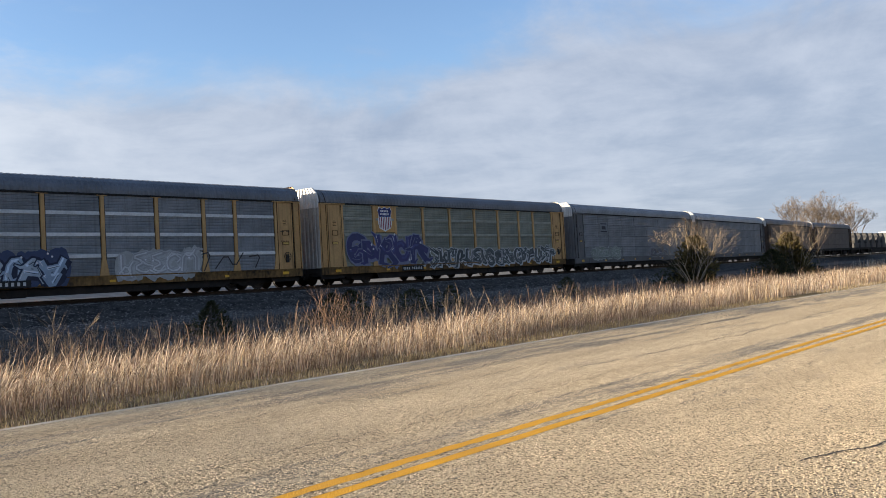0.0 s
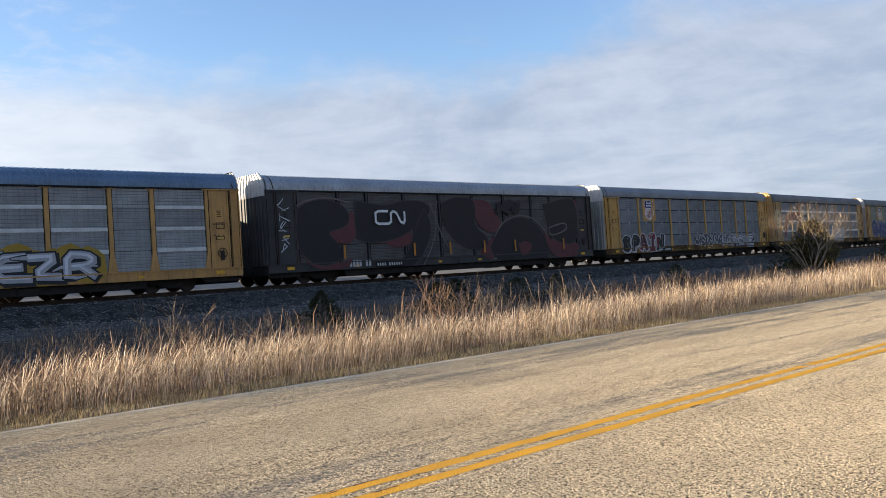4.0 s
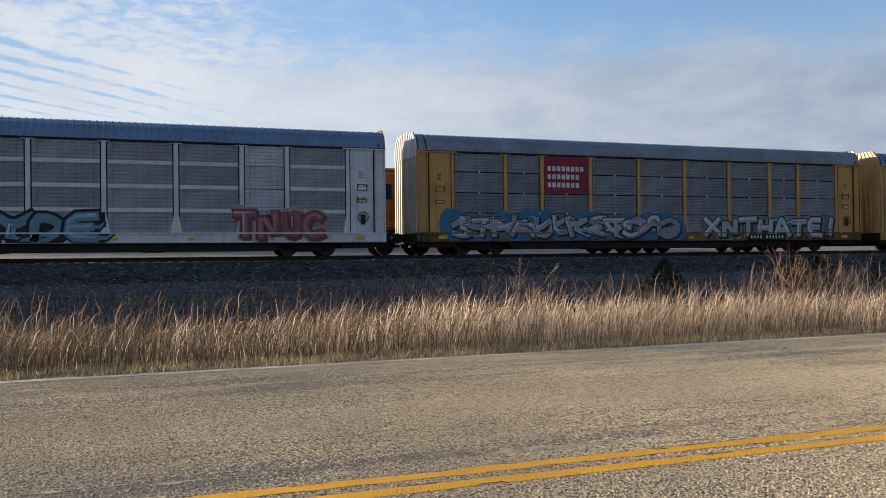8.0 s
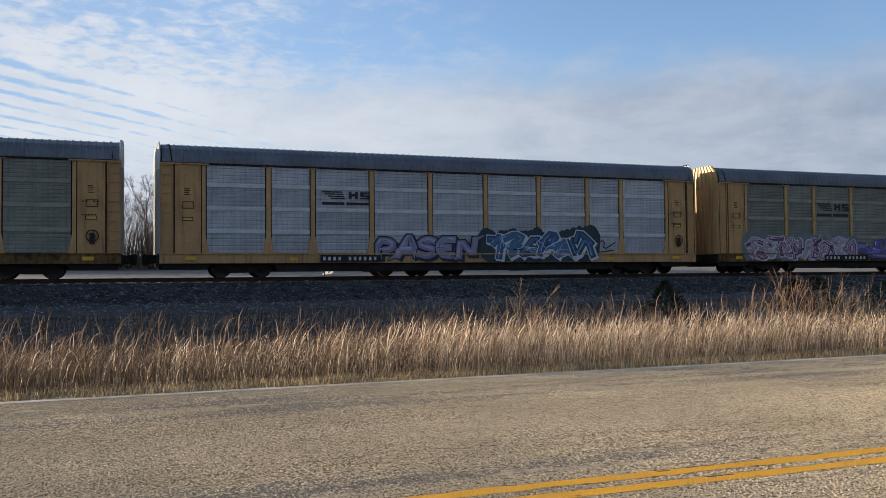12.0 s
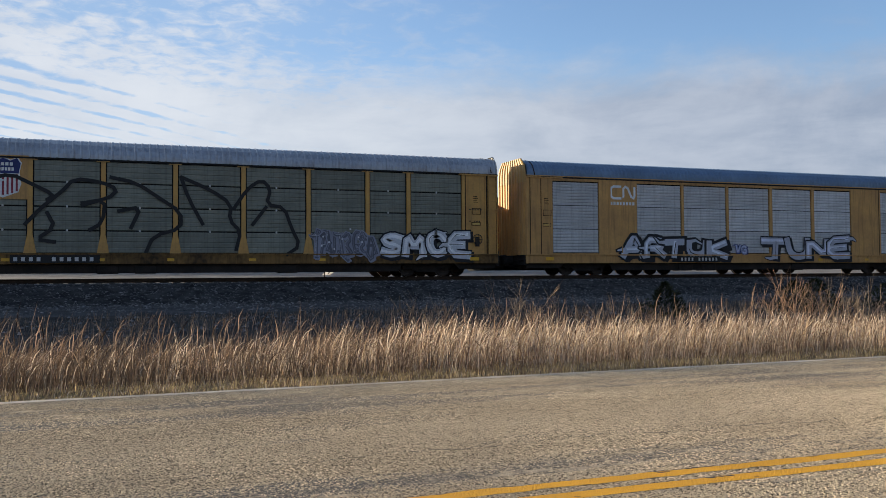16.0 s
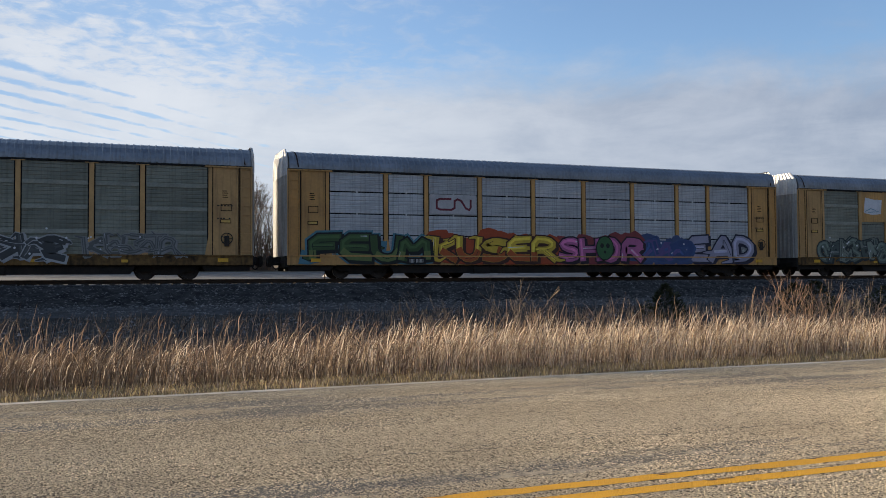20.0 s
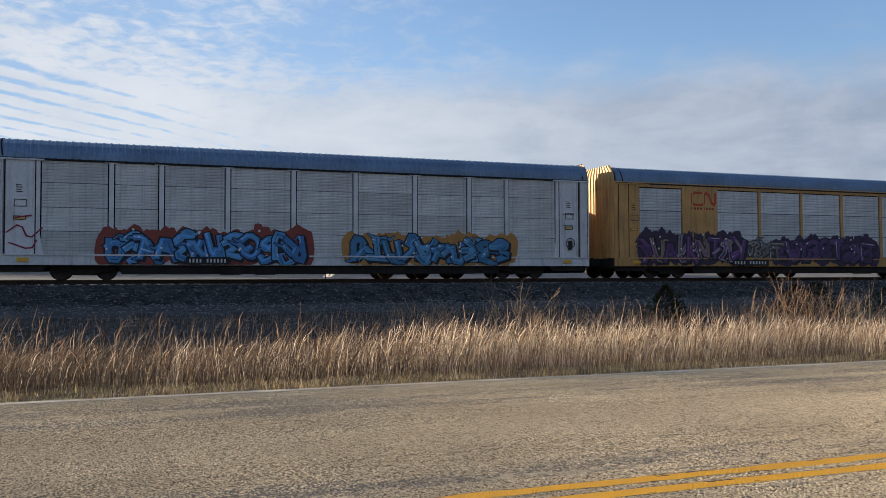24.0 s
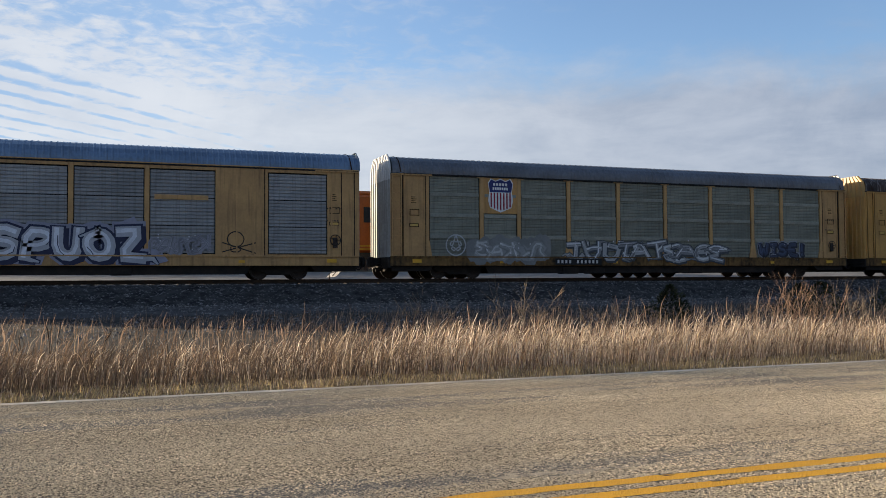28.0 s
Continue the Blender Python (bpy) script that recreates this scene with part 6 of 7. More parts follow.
def build_cars():
    cars = {}
    # ---- far front of the train
    for n, (fp, sh, rf) in {-11: ("brown", "brown", "dark"), -10: ("brown", "brown", "dark"), -9: ("grey", "slate", "pale"), -8: ("grey", "slate", "galv")}.items():
        c = rack_car("weathered %s autorack freight car" % ("brown" if fp == "brown" else "grey"), fp, sh, rf, "white", gusset=False, seed=n + 50, flush=True)
        cars[n] = c
    sign(cars[-8], -8.7, -7.2, 3.2, 4.2, (120, 125, 130), (40, 42, 48), [(0.1, 0.9, 0.1, 0.22), (0.1, 0.9, 0.8, 0.9), (0.25, 0.75, 0.35, 0.65)])
    wild(cars[-8], -10.5, -5.0, 0.9, 2.1, [(120, 128, 120)], (165, 170, 165), None, 101, label="pale outlined graffiti")
    wild(cars[-8], 2.0, 6.0, 0.9, 1.9, [(80, 82, 90)], (150, 150, 155), None, 102)
    wild(cars[-9], -3.0, 3.0, 0.9, 1.9, [(90, 95, 100)], (130, 130, 135), None, 103)
    # ---- car with blue and white pieces
    c = cars[-7] = rack_car("tan autorack car with dark perforated sides and shield", "tan", "dark", "dark", "white", seed=1)
    shield(c, -8.0, 3.25, 4.75)
    wild(c, -11.4, -4.2, 0.9, 3.1, [(52, 56, 100), (62, 60, 110)], (120, 125, 150), None, 111, thick=0.24, label="faded blue graffiti")
    wild(c, -4.4, 11.6, 0.75, 2.2, [(70, 74, 74)], (190, 192, 192), None, 112, thick=0.22, label="white outlined graffiti")
    # ---- banded car with smiling face
    c = cars[-6] = rack_car("yellow autorack car with white-banded grey sides", "tan", "slate", "dark", "yellow", bands=(3.98, 2.98, 1.98), seed=2)
    s = Spray([(206, 192, 152), (52, 44, 34)])
    s.disc(-12.75, 3.2, 0.92, 0.94, 0, 26)
    for x in (-13.0, -12.45):
        s.disc(x, 3.48, 0.11, 0.26, 1, 12)
    s.stroke([(-12.75 + 0.6 * math.cos(a), 3.15 + 0.52 * math.sin(a)) for a in np.linspace(3.5, 5.9, 9)], 0.07, 1)
    s.done("graffiti", c, "painted smiling face")
    s = Spray([(126, 70, 72)])
    s.poly([(-10.8, 1.35), (-11.2, 1.35), (-11.2, 2.6), (-10.6, 3.3), (-9.9, 3.75), (-8.9, 3.9), (-7.2, 3.95), (-6.95, 4.75), (-6.6, 4.75), (-6.6, 2.2), (-7.1, 2.2), (-7.15, 3.0), (-8.6, 3.1), (-9.9, 2.95), (-10.5, 2.4)][::-1], 0)
    s.done("graffiti", c, "faded red painted arched shape")
    sign(c, -6.0, -4.4, 3.25, 3.85, (150, 150, 145), INK, [(0.05, 0.12, 0.1, 0.9), (0.88, 0.95, 0.1, 0.9), (0.25, 0.75, 0.35, 0.7)])
    wild(c, -7.4, -0.7, 0.7, 2.2, [(168, 180, 192), (150, 168, 188)], (26, 34, 60), (60, 72, 104), 122, letters=6, line=0.06, label="blue and white graffiti")
    wild(c, 2.2, 6.4, 0.9, 2.2, [(165, 165, 165)], (185, 185, 185), (168, 168, 165), 123, thick=0.2, label="faded white overspray")
    scrawl(c, [[(6.5, 1.9), (7.4, 2.1), (6.9, 1.1)], [(7.6, 1.2), (8.3, 2.0), (8.8, 1.2), (9.4, 2.0)], [(9.8, 1.8), (10.6, 1.9), (10.2, 1.2)]], 0.07, (60, 55, 52))
    # ---- bright yellow car
    c = cars[-5] = rack_car("bright yellow autorack car with grey sides and shield", "bright", "slate", "galv", "white", seed=3, seam=True)
    shield(c, -7.45, 3.2, 4.72)
    word(c, "SPAIN", -11.5, -5.6, 0.64, 2.25, (30, 30, 34), (190, 190, 192), None, 4, fat=0.09, others=((30, 30, 34), (128, 44, 52), (128, 44, 52), (30, 30, 34)), label="fat black and red letters outlined white")
    wild(c, -0.5, 3.9, 0.95, 2.1, [(60, 62, 66)], (185, 185, 188), None, 131, thick=0.2)
    word(c, "ACME", 6.0, 10.2, 0.72, 1.8, (160, 160, 164), (48, 48, 55), (190, 190, 195), 5, fat=0.06)
    wild(c, 3.9, 6.0, 0.9, 2.1, [(85, 87, 92)], (190, 190, 192), None, 132, letters=3, thick=0.2)
    # ---- black car covered with paint
    c = cars[-4] = rack_car("black autorack car almost covered by dark and red graffiti", "black", "faded", "pale", "white", seed=4, gusset=False)
    s = Spray([(27, 26, 31), (100, 50, 54), (70, 58, 62), (112, 104, 100)])
    shapes = [(1, q) for q in (
        [(-8.6, 3.6), (-7.9, 3.9), (-7.9, 2.1), (-9.2, 2), (-10, 2.6), (-8.6, 2.9)],
        [(-6, 2.1), (-3.8, 2.8), (-3.8, 1.8), (-5.3, 1.7)],
        [(-11.5, 1.5), (-10.5, 1.1), (-9, 1), (-8.1, 1.3), (-8.6, 0.6), (-10.9, 0.7)],
        [(1.3, 4.5), (2.8, 4.6), (3.5, 3.6), (4.1, 3.1), (3.2, 2.3), (1.7, 2.9)],
        [(3.5, 2.4), (4, 1.6), (3.2, 0.6), (1.7, 1.1), (2.2, 1.6)],
        [(7.9, 3.1), (8.7, 1.7), (11.9, 1.8), (11.9, 0.6), (9, 0.6), (8.3, 1.9)],
        [(11.4, 4.5), (11.9, 4.7), (11.9, 3.6), (11.9, 2.6)])]
    shapes += [(0, q) for q in (
        [(-11.7, 3.9), (-11.1, 4.3), (-9.9, 4.5), (-8.7, 4.2), (-8.2, 3.5), (-8.6, 2.9), (-9.9, 2.7), (-9.3, 2.2), (-8.8, 1.5), (-9.2, 1), (-10.5, 0.8), (-11.6, 1.5), (-11.9, 2.6)],
        [(-7.8, 4.4), (-5.5, 4.1), (-4.3, 4.5), (-2.4, 4.4), (-2.2, 3.6), (-3.5, 2.8), (-5.2, 2.1), (-7.7, 2), (-8, 3.1)],
        [(-2.7, 4), (-2.2, 3.1), (-2.4, 2.1), (-3.5, 0.6), (-5.5, 0.4), (-3.8, 1.7), (-3.5, 2.9)],
        [(-1.3, 4.3), (-0.2, 4.7), (1.4, 4.7), (1.7, 4), (1.4, 2.9), (2.8, 2.1), (2.2, 1.3), (0.1, 1.7), (-1.2, 3.1)],
        [(2.8, 1.5), (3.8, 2.9), (5.5, 3.5), (7.2, 3.2), (8.3, 2.1), (8.7, 0.6), (7.2, 0.3), (3.2, 0.6)],
        [(8.3, 4.3), (10.9, 4.8), (11.9, 4.5), (11.9, 2), (10.9, 1.4), (8.7, 2), (8.7, 3.1)])]
    shapes.append((1, [(5.5, 1.7), (6.5, 1.9), (7, 1.4), (5.8, 0.7)]))
    for mi, pts in shapes:
        pts = soften(pts + pts[:1], 2)
        s.poly(pts, mi)
        if mi == 0:
            s.stroke(pts, 0.05, 2)
    for pts in (
            [(-1.6, 4.4), (-1.9, 3.8), (-1.5, 2.5), (-0.6, 1.2)],
            [(-2.2, 4.3), (-1.7, 3.1), (-2.2, 1.7), (-3, 0.6)],
            [(3.3, 2.2), (4, 3.1), (5.5, 3.6), (7.2, 3.4), (8.3, 2.5)],
            [(-11.7, 4.1), (-11.1, 4.4), (-9.7, 4.6), (-8.3, 4.3)],
            [(8.7, 2.7), (10.6, 3.1), (10.7, 2.5), (8.8, 2.1), (8.7, 2.7)]):
        s.stroke(soften(pts, 2), 0.09, 3)
    s.done("graffiti", c, "huge black and dull red graffiti letters")
    s, rnd = Spray([(205, 208, 212)]), random.Random(44)
    for k in range(7):          # pale scrawl down the end panel
        x, z = -12.55 + rnd.uniform(-0.1, 0.1), 4.3 - 0.4 * k
        s.stroke([(x + rnd.uniform(-0.35, 0.35), z + rnd.uniform(-0.22, 0.22)) for _ in range(4)], 0.05, 0)
    s.done("graffiti", c, "thin pale scrawl")
    worm(c, -6.7, -4.3, 3, 3.9, (235, 235, 235), proud=0.12, label="white painted emblem")
    word(c, "NEW", 3.6, 5.6, 3.6, 4.6, (30, 30, 34), (30, 30, 34), None, 6, fat=0.0, lift=0.12)
    for x in (-8.9, -3.8, -0.9, 2.1, 5, 10):
        sign(c, x, x + 0.14, 1.2, 1.95, (200, 130, 40), (200, 130, 40), [], proud=0.12, label="yellow reflective strip")
    bars(c, 2.9, 6.8, 0.75, 0.24, (190, 190, 190), 14, 7)
    bars(c, -8.9, -6.9, 0.74, 0.34, (200, 200, 200), 9, 8)
    # ---- banded car with two pieces
    c = cars[-3] = rack_car("yellow autorack car with white-banded galvanised sides", "yellow", "mid", "blue", "white", bands=(3.98, 2.98, 1.98), alt={1: "mid", 7: "mid"}, seed=5)
    sign(c, -6.8, -4.4, 2.98, 3.95, (176, 176, 172), INK, STRIPES)
    word(c, "SCRIBZ", -8.6, -1.7, 0.72, 2.55, (196, 200, 214), (34, 40, 110), (150, 158, 205), 9, fat=0.06, cloud=(44, 52, 120))
    word(c, "RUEZR", -0.9, 6.3, 0.70, 2.2, (180, 180, 186), (34, 34, 40), None, 151, fat=0.05, warp=0.3, cloud=(176, 142, 46), label="silver graffiti letters on yellow")
    # ---- plated car
    c = cars[-2] = plate_car("yellow plated autorack car with inset silver panels", "yellow", "pale", "blue", "yellow", seed=6)
    sign(c, -6.75, -4.6, 3.15, 3.85, (190, 190, 188), INK, STRIPES)
    word(c, "SENDR", -11.9, -4.6, 0.68, 2.2, (150, 140, 132), (24, 22, 24), None, 401, fat=0.05, wide=0.96, warp=0.32, jitter=0.06, body2=(158, 98, 58), label="rust and silver graffiti letters with black outline")
    wild(c, -3.5, 0.8, 0.8, 2.1, [(86, 84, 80)], (120, 118, 112), None, 162, letters=4)
    wild(c, 2.2, 7.7, 0.75, 2.1, [(110, 108, 105), (150, 96, 50), (70, 130, 150)], (100, 98, 96), None, 163, letters=4)
    word(c, "HUEY", 9.0, 12.2, 0.85, 2.2, (225, 228, 226), (22, 26, 28), (62, 140, 132), 10, fat=0.05)
    # ---- red panel car
    c = cars[-1] = rack_car("yellow autorack car with slate sides and red panel", "bright", "slate", "galv", "white", seed=7, seam=True)
    sign(c, -6.9, -4.4, 3.0, 4.84, (142, 32, 46), (225, 218, 216), THREE, label="red painted panel with pale bars")
    wild(c, -11.7, 0.8, 0.72, 2.0, [(160, 162, 168), (140, 144, 150)], (36, 36, 42), (62, 118, 150), 171, letters=9, label="silver graffiti on blue haze")
    word(c, "XNTHATE!", 2.6, 11.9, 0.70, 2.0, (168, 170, 174), (40, 40, 46), (120, 150, 110), 11, fat=0.05)
    # ---- white banded car
    c = cars[0] = rack_car("white autorack car with banded grey sides", "white", "mid", "blue", "yellow", bands=(3.98, 2.98, 1.98), alt={1: "light", 7: "light", (2, 2): "white"}, seed=8)
    sign(c, -6.3, -4.85, 3.2, 3.8, None, (176, 40, 48), [(0, 0.16, 0.05, 0.95), (0.16, 0.46, 0.72, 1), (0.16, 0.46, 0, 0.28), (0.53, 0.69, 0.22, 1), (0.69, 0.95, 0.74, 1), (0.69, 0.95, 0.22, 0.48), (0.86, 1.0, 0.3, 0.94)], label="red painted emblem")
    word(c, "KSES", -11.3, -7.0, 0.66, 2.25, (98, 100, 104), (30, 32, 38), (74, 78, 84), 402, fat=0.05, wide=0.96, warp=0.32, jitter=0.06, label="dark grey graffiti letters")
    word(c, "HYDE", -3.95, 1.2, 0.56, 2.15, (112, 142, 156), (14, 18, 26), None, 403, line=0.08, fat=0.05, wide=0.94, warp=0.35, jitter=0.08, label="pale cyan and black graffiti letters")
    word(c, "TNUC", 6.7, 10.7, 0.68, 2.15, (150, 92, 90), (120, 62, 62), (178, 150, 148), 12, fat=0.03)
    # ---- dark green car
    c = cars[1] = rack_car("tan autorack car with dark green-grey perforated sides", "tan", "dark", "dark", "yellow", seed=9)
    sign(c, -6.8, -4.45, 3.05, 3.9, None, (30, 32, 32), STRIPES)
    wild(c, -11.6, -4.2, 0.72, 2.05, [(150, 120, 138), (92, 52, 80), (176, 160, 170), (110, 66, 92)], (205, 200, 205), (120, 128, 128), 191, letters=9, thick=0.24, label="pink and white graffiti")
    wild(c, -3.85, 0.4, 0.75, 2.1, [(92, 88, 150), (140, 136, 180)], (86, 84, 140), None, 192, letters=2, thick=0.4, label="violet graffiti")
    word(c, "CAMPOS", 0.9, 8.9, 0.72, 2.1, (150, 96, 50), (36, 56, 42), (104, 100, 168), 404, fat=0.05, wide=0.96, warp=0.32, jitter=0.06, cloud=(100, 40, 38), body2=(66, 92, 62), label="green and orange graffiti letters on red and violet")
    wild(c, 8.9, 11.7, 0.9, 1.9, [(84, 88, 86)], (125, 128, 128), None, 194, thick=0.16)
    # ---- light grey car
    c = cars[2] = rack_car("yellow autorack car with light grey perforated sides", "tan", "light", "dark", "white", seed=10)
    sign(c, -6.6, -4.35, 3.15, 3.85, None, (34, 34, 40), STRIPES)
    word(c, "PASEN", -4.1, 0.9, 0.68, 1.98, (136, 132, 158), (40, 36, 62), None, 201, fat=0.06, warp=0.35, others=((150, 146, 166),), label="lilac graffiti letters with dark violet outline")
    wild(c, 1.5, 7.2, 0.68, 2.2, [(58, 92, 132), (78, 116, 152), (48, 78, 84)], (206, 212, 218), (44, 62, 70), 202, letters=5, thick=0.4, label="blue blocks with white outlines")
    scrawl(c, [[(7.4, 1.5), (8.0, 1.75), (7.9, 1.2), (8.6, 1.6)], [(7.6, 1.1), (8.5, 1.2)]], 0.06, (52, 50, 56))
    # ---- shield car seen in part
    c = cars[3] = rack_car("tan autorack car with dark sides and shield", "tan", "dark", "dark", "white", seed=11)
    shield(c, -8.0, 3.25, 4.78)
    word(c, "SOTECK", -10.3, -4.1, 0.85, 2.2, (146, 162, 170), (34, 40, 48), None, 211, fat=0.06, warp=0.4, others=((118, 140, 152),), label="pale blue graffiti letters")
    wild(c, -2.0, 6.0, 0.7, 2.15, [(52, 92, 62), (70, 110, 76)], (140, 150, 136), None, 212, letters=7, thick=0.28, label="green graffiti")
    # ---- plated car with big dark piece
    c = cars[4] = plate_car("yellow plated autorack car with inset silver panels", "yellow", "pale", "blue", "yellow", seed=12)
    worm(c, -8.85, -7.3, 3.85, 4.6, (240, 238, 234), label="white painted emblem")
    bars(c, -8.8, -7.3, 3.58, 0.16, (236, 234, 230), 8, 13)
    word(c, "ARTUK", -8.1, -1.6, 0.66, 2.15, (190, 194, 206), (12, 13, 22), None, 405, line=0.095, fat=0.05, wide=0.95, warp=0.3, jitter=0.05, label="silver graffiti letters with thick black outline")
    word(c, "VG", -1.05, -0.2, 1.0, 1.65, (160, 165, 190), (44, 52, 110), None, 14, fat=0.05)
    word(c, "TUNE", 1.0, 7.0, 0.68, 2.2, (186, 188, 200), (20, 20, 26), None, 406, fat=0.06, wide=0.96, warp=0.55, jitter=0.07, label="silver graffiti letters with black outline")
    # ---- big black outline car
    c = cars[5] = rack_car("yellow autorack car with dark sides and black outline drawing", "bright", "dark", "pale", "white", seed=13, seam=True, pitch=0.2)
    shield(c, -8.0, 3.3, 4.85)
    K = (18, 18, 20)
    scrawl(c, [[(-11.9, 1.0), (-11.8, 2.8), (-11.6, 3.6), (-10.3, 4.0), (-9.3, 4.1), (-8.6, 4.0), (-7.7, 4.2), (-7.1, 3.9), (-6.1, 3.4), (-6.4, 3.2)],
               [(-8.6, 3.9), (-8.9, 3.3), (-8.5, 3.0), (-8.6, 1.7)],
               [(-11.5, 2.7), (-11.1, 2.8), (-11.2, 2.4)],
               [(-10.3, 3.2), (-10.4, 2.3), (-10.0, 2.3), (-10.3, 3.1)],
               [(-7.2, 2.2), (-6.6, 2.9), (-5.8, 3.6), (-5.4, 4.1), (-4.4, 4.0), (-3.7, 3.7), (-4.1, 3.3), (-5.1, 3.1)],
               [(-6.4, 2.7), (-6.1, 2.1), (-6.8, 1.6), (-6.1, 1.5)],
               [(-5.1, 3.0), (-4.2, 3.3), (-4.3, 2.3), (-4.8, 2.0)],
               [(-4.0, 4.2), (-3.0, 4.0), (-2.1, 3.4), (-1.2, 2.8), (-1.2, 2.1), (-2.3, 1.8), (-2.6, 1.1)],
               [(-3.7, 2.8), (-2.8, 3.0), (-3.2, 2.1)],
               [(-1.2, 4.3), (0.0, 3.8), (0.9, 3.2), (0.8, 2.5), (1.3, 2.0), (1.1, 1.2)],
               [(-1.2, 4.3), (-0.9, 3.4), (-0.3, 2.3)],
               [(1.0, 3.0), (1.6, 3.9), (2.2, 4.3), (2.6, 3.9), (2.4, 3.2), (3.2, 3.1), (3.5, 2.2), (3.9, 1.4), (3.3, 1.0)],
               [(1.8, 2.3), (2.4, 3.1)]], 0.15, K, "large black spray-painted line drawing")
    scrawl(c, [[(-12.9, 4.5 - 0.42 * k), (-12.75 + 0.2 * (k % 3), 4.62 - 0.42 * k), (-12.5, 4.4 - 0.42 * k), (-12.1 - 0.1 * (k % 2), 4.55 - 0.42 * k)] for k in range(6)], 0.05, (46, 34, 20))
    wild(c, 4.5, 7.4, 0.9, 2.2, [(96, 96, 106)], (150, 152, 165), None, 231, letters=6, thick=0.14)
    word(c, "SMOE", 7.6, 12.1, 0.76, 2.25, (214, 216, 220), (20, 20, 26), None, 407, fat=0.065, wide=0.97, warp=0.3, jitter=0.04, label="silver graffiti letters with black outline")
    # ---- grey car with pale notice panel
    c = cars[6] = rack_car("tan autorack car with dark sides and torn notice panel", "tan", "dark", "galv", "white", seed=14, alt={1: "dark"})
    torn_notice(c)
    wild(c, -12.0, -5.4, 0.72, 2.3, [(98, 110, 100), (76, 88, 84), (122, 130, 120)], (40, 46, 46), None, 241, letters=7, thick=0.24, label="grey-green graffiti")
    wild(c, -4.2, 1.3, 0.72, 2.25, [(96, 108, 122), (128, 138, 148)], (42, 48, 56), None, 242, letters=4, thick=0.26)
    wild(c, 1.3, 6.2, 0.76, 2.15, [(106, 118, 106), (140, 146, 136)], (46, 54, 50), None, 243, letters=5, thick=0.26)
    wild(c, 6.3, 11.4, 0.74, 2.2, [(150, 140, 168), (110, 96, 140), (176, 170, 182)], (60, 48, 80), (150, 88, 52), 244, letters=6, thick=0.26, label="lilac and orange graffiti")
    # ---- colourful car
    c = cars[7] = rack_car("yellow autorack car with light grey sides, brightly sprayed", "yellow", "light", "galv", "white", seed=15, seam=True, pitch=0.18)
    worm(c, -6.85, -4.5, 3.02, 3.95, (112, 34, 46), (190, 186, 186), label="pale panel with dark red emblem")
    word(c, "FEUM", -12.6, -6.9, 0.68, 2.15, (58, 84, 44), (14, 20, 18), (80, 130, 145), 408, fat=0.05, wide=0.96, warp=0.32, jitter=0.06, body2=(104, 120, 66), label="green graffiti letters")
    word(c, "KUSER", -6.8, -0.2, 0.66, 2.15, (214, 178, 60), (70, 34, 22), None, 409, fat=0.05, wide=0.96, warp=0.32, jitter=0.06, cloud=(176, 74, 36), body2=(180, 88, 38), label="yellow graffiti letters on orange")
    word(c, "SHOR", 0.0, 4.7, 0.66, 2.15, (188, 104, 150), (38, 20, 34), None, 410, fat=0.05, wide=0.96, warp=0.32, jitter=0.06, cloud=(140, 58, 60), label="pink graffiti letters")
    s = Spray([(58, 104, 62), (20, 30, 24)])
    s.y -= 0.10
    s.disc(2.55, 1.46, 0.52, 0.62, 1, 18)
    s.disc(2.55, 1.46, 0.47, 0.57, 0, 18)
    for dx, dz, r in ((-0.17, 0.12, 0.11), (0.17, 0.12, 0.11), (0.0, -0.2, 0.07)):
        s.disc(2.55 + dx, 1.46 + dz, r, r * 1.2, 1, 10)
    s.done("graffiti", c, "green sprayed oval with dark spots")
    wild(c, 4.7, 7.7, 0.7, 2.1, [(52, 74, 122), (96, 84, 140)], (60, 84, 130), (62, 80, 120), 254, letters=2, thick=0.3, label="blue graffiti")
    word(c, "EAD", 7.6, 12.1, 0.66, 2.35, (160, 156, 176), (34, 32, 54), None, 411, fat=0.05, wide=0.96, warp=0.32, jitter=0.06, label="lilac graffiti letters with dark outline")
    # ---- second notice car
    c = cars[8] = rack_car("tan autorack car with dark sides and torn notice panel", "tan", "dark", "galv", "white", seed=16)
    torn_notice(c)
    word(c, "JEBL", -11.7, -5.4, 0.68, 2.35, (136, 164, 84), (34, 44, 34), None, 261, fat=0.08, warp=0.4, cloud=(84, 74, 128), body2=(92, 122, 58), label="lime green graffiti letters on violet")
    wild(c, -6.9, -4.4, 0.9, 1.9, [(150, 150, 175)], (90, 86, 140), None, 262, letters=3, thick=0.3)
    wild(c, -4.1, 6.1, 0.78, 2.1, [(64, 66, 66), (76, 78, 78)], (175, 176, 176), None, 263, letters=10, thick=0.26, label="dark graffiti with pale outlines")
    wild(c, 6.8, 10.5, 0.95, 2.0, [(92, 94, 92)], (136, 136, 134), None, 264, letters=4, thick=0.16)
    # ---- plated car with purple pieces
    c = cars[9] = plate_car("yellow plated autorack car with inset silver panels", "yellow", "pale", "blue", "yellow", seed=17)
    worm(c, -8.95, -7.3, 3.8, 4.6, (190, 70, 40), label="rust red painted emblem")
    bars(c, -8.9, -7.4, 3.62, 0.12, (150, 62, 40), 8, 18)
    wild(c, -11.9, -5.7, 0.78, 2.35, [(98, 60, 110), (140, 120, 100), (84, 52, 98), (150, 140, 146)], (30, 24, 36), (60, 46, 66), 271, letters=7, thick=0.24, label="purple and ochre graffiti")
    wild(c, -5.6, -3.0, 0.95, 2.15, [(120, 116, 110)], (64, 60, 60), None, 272, letters=3, thick=0.12)
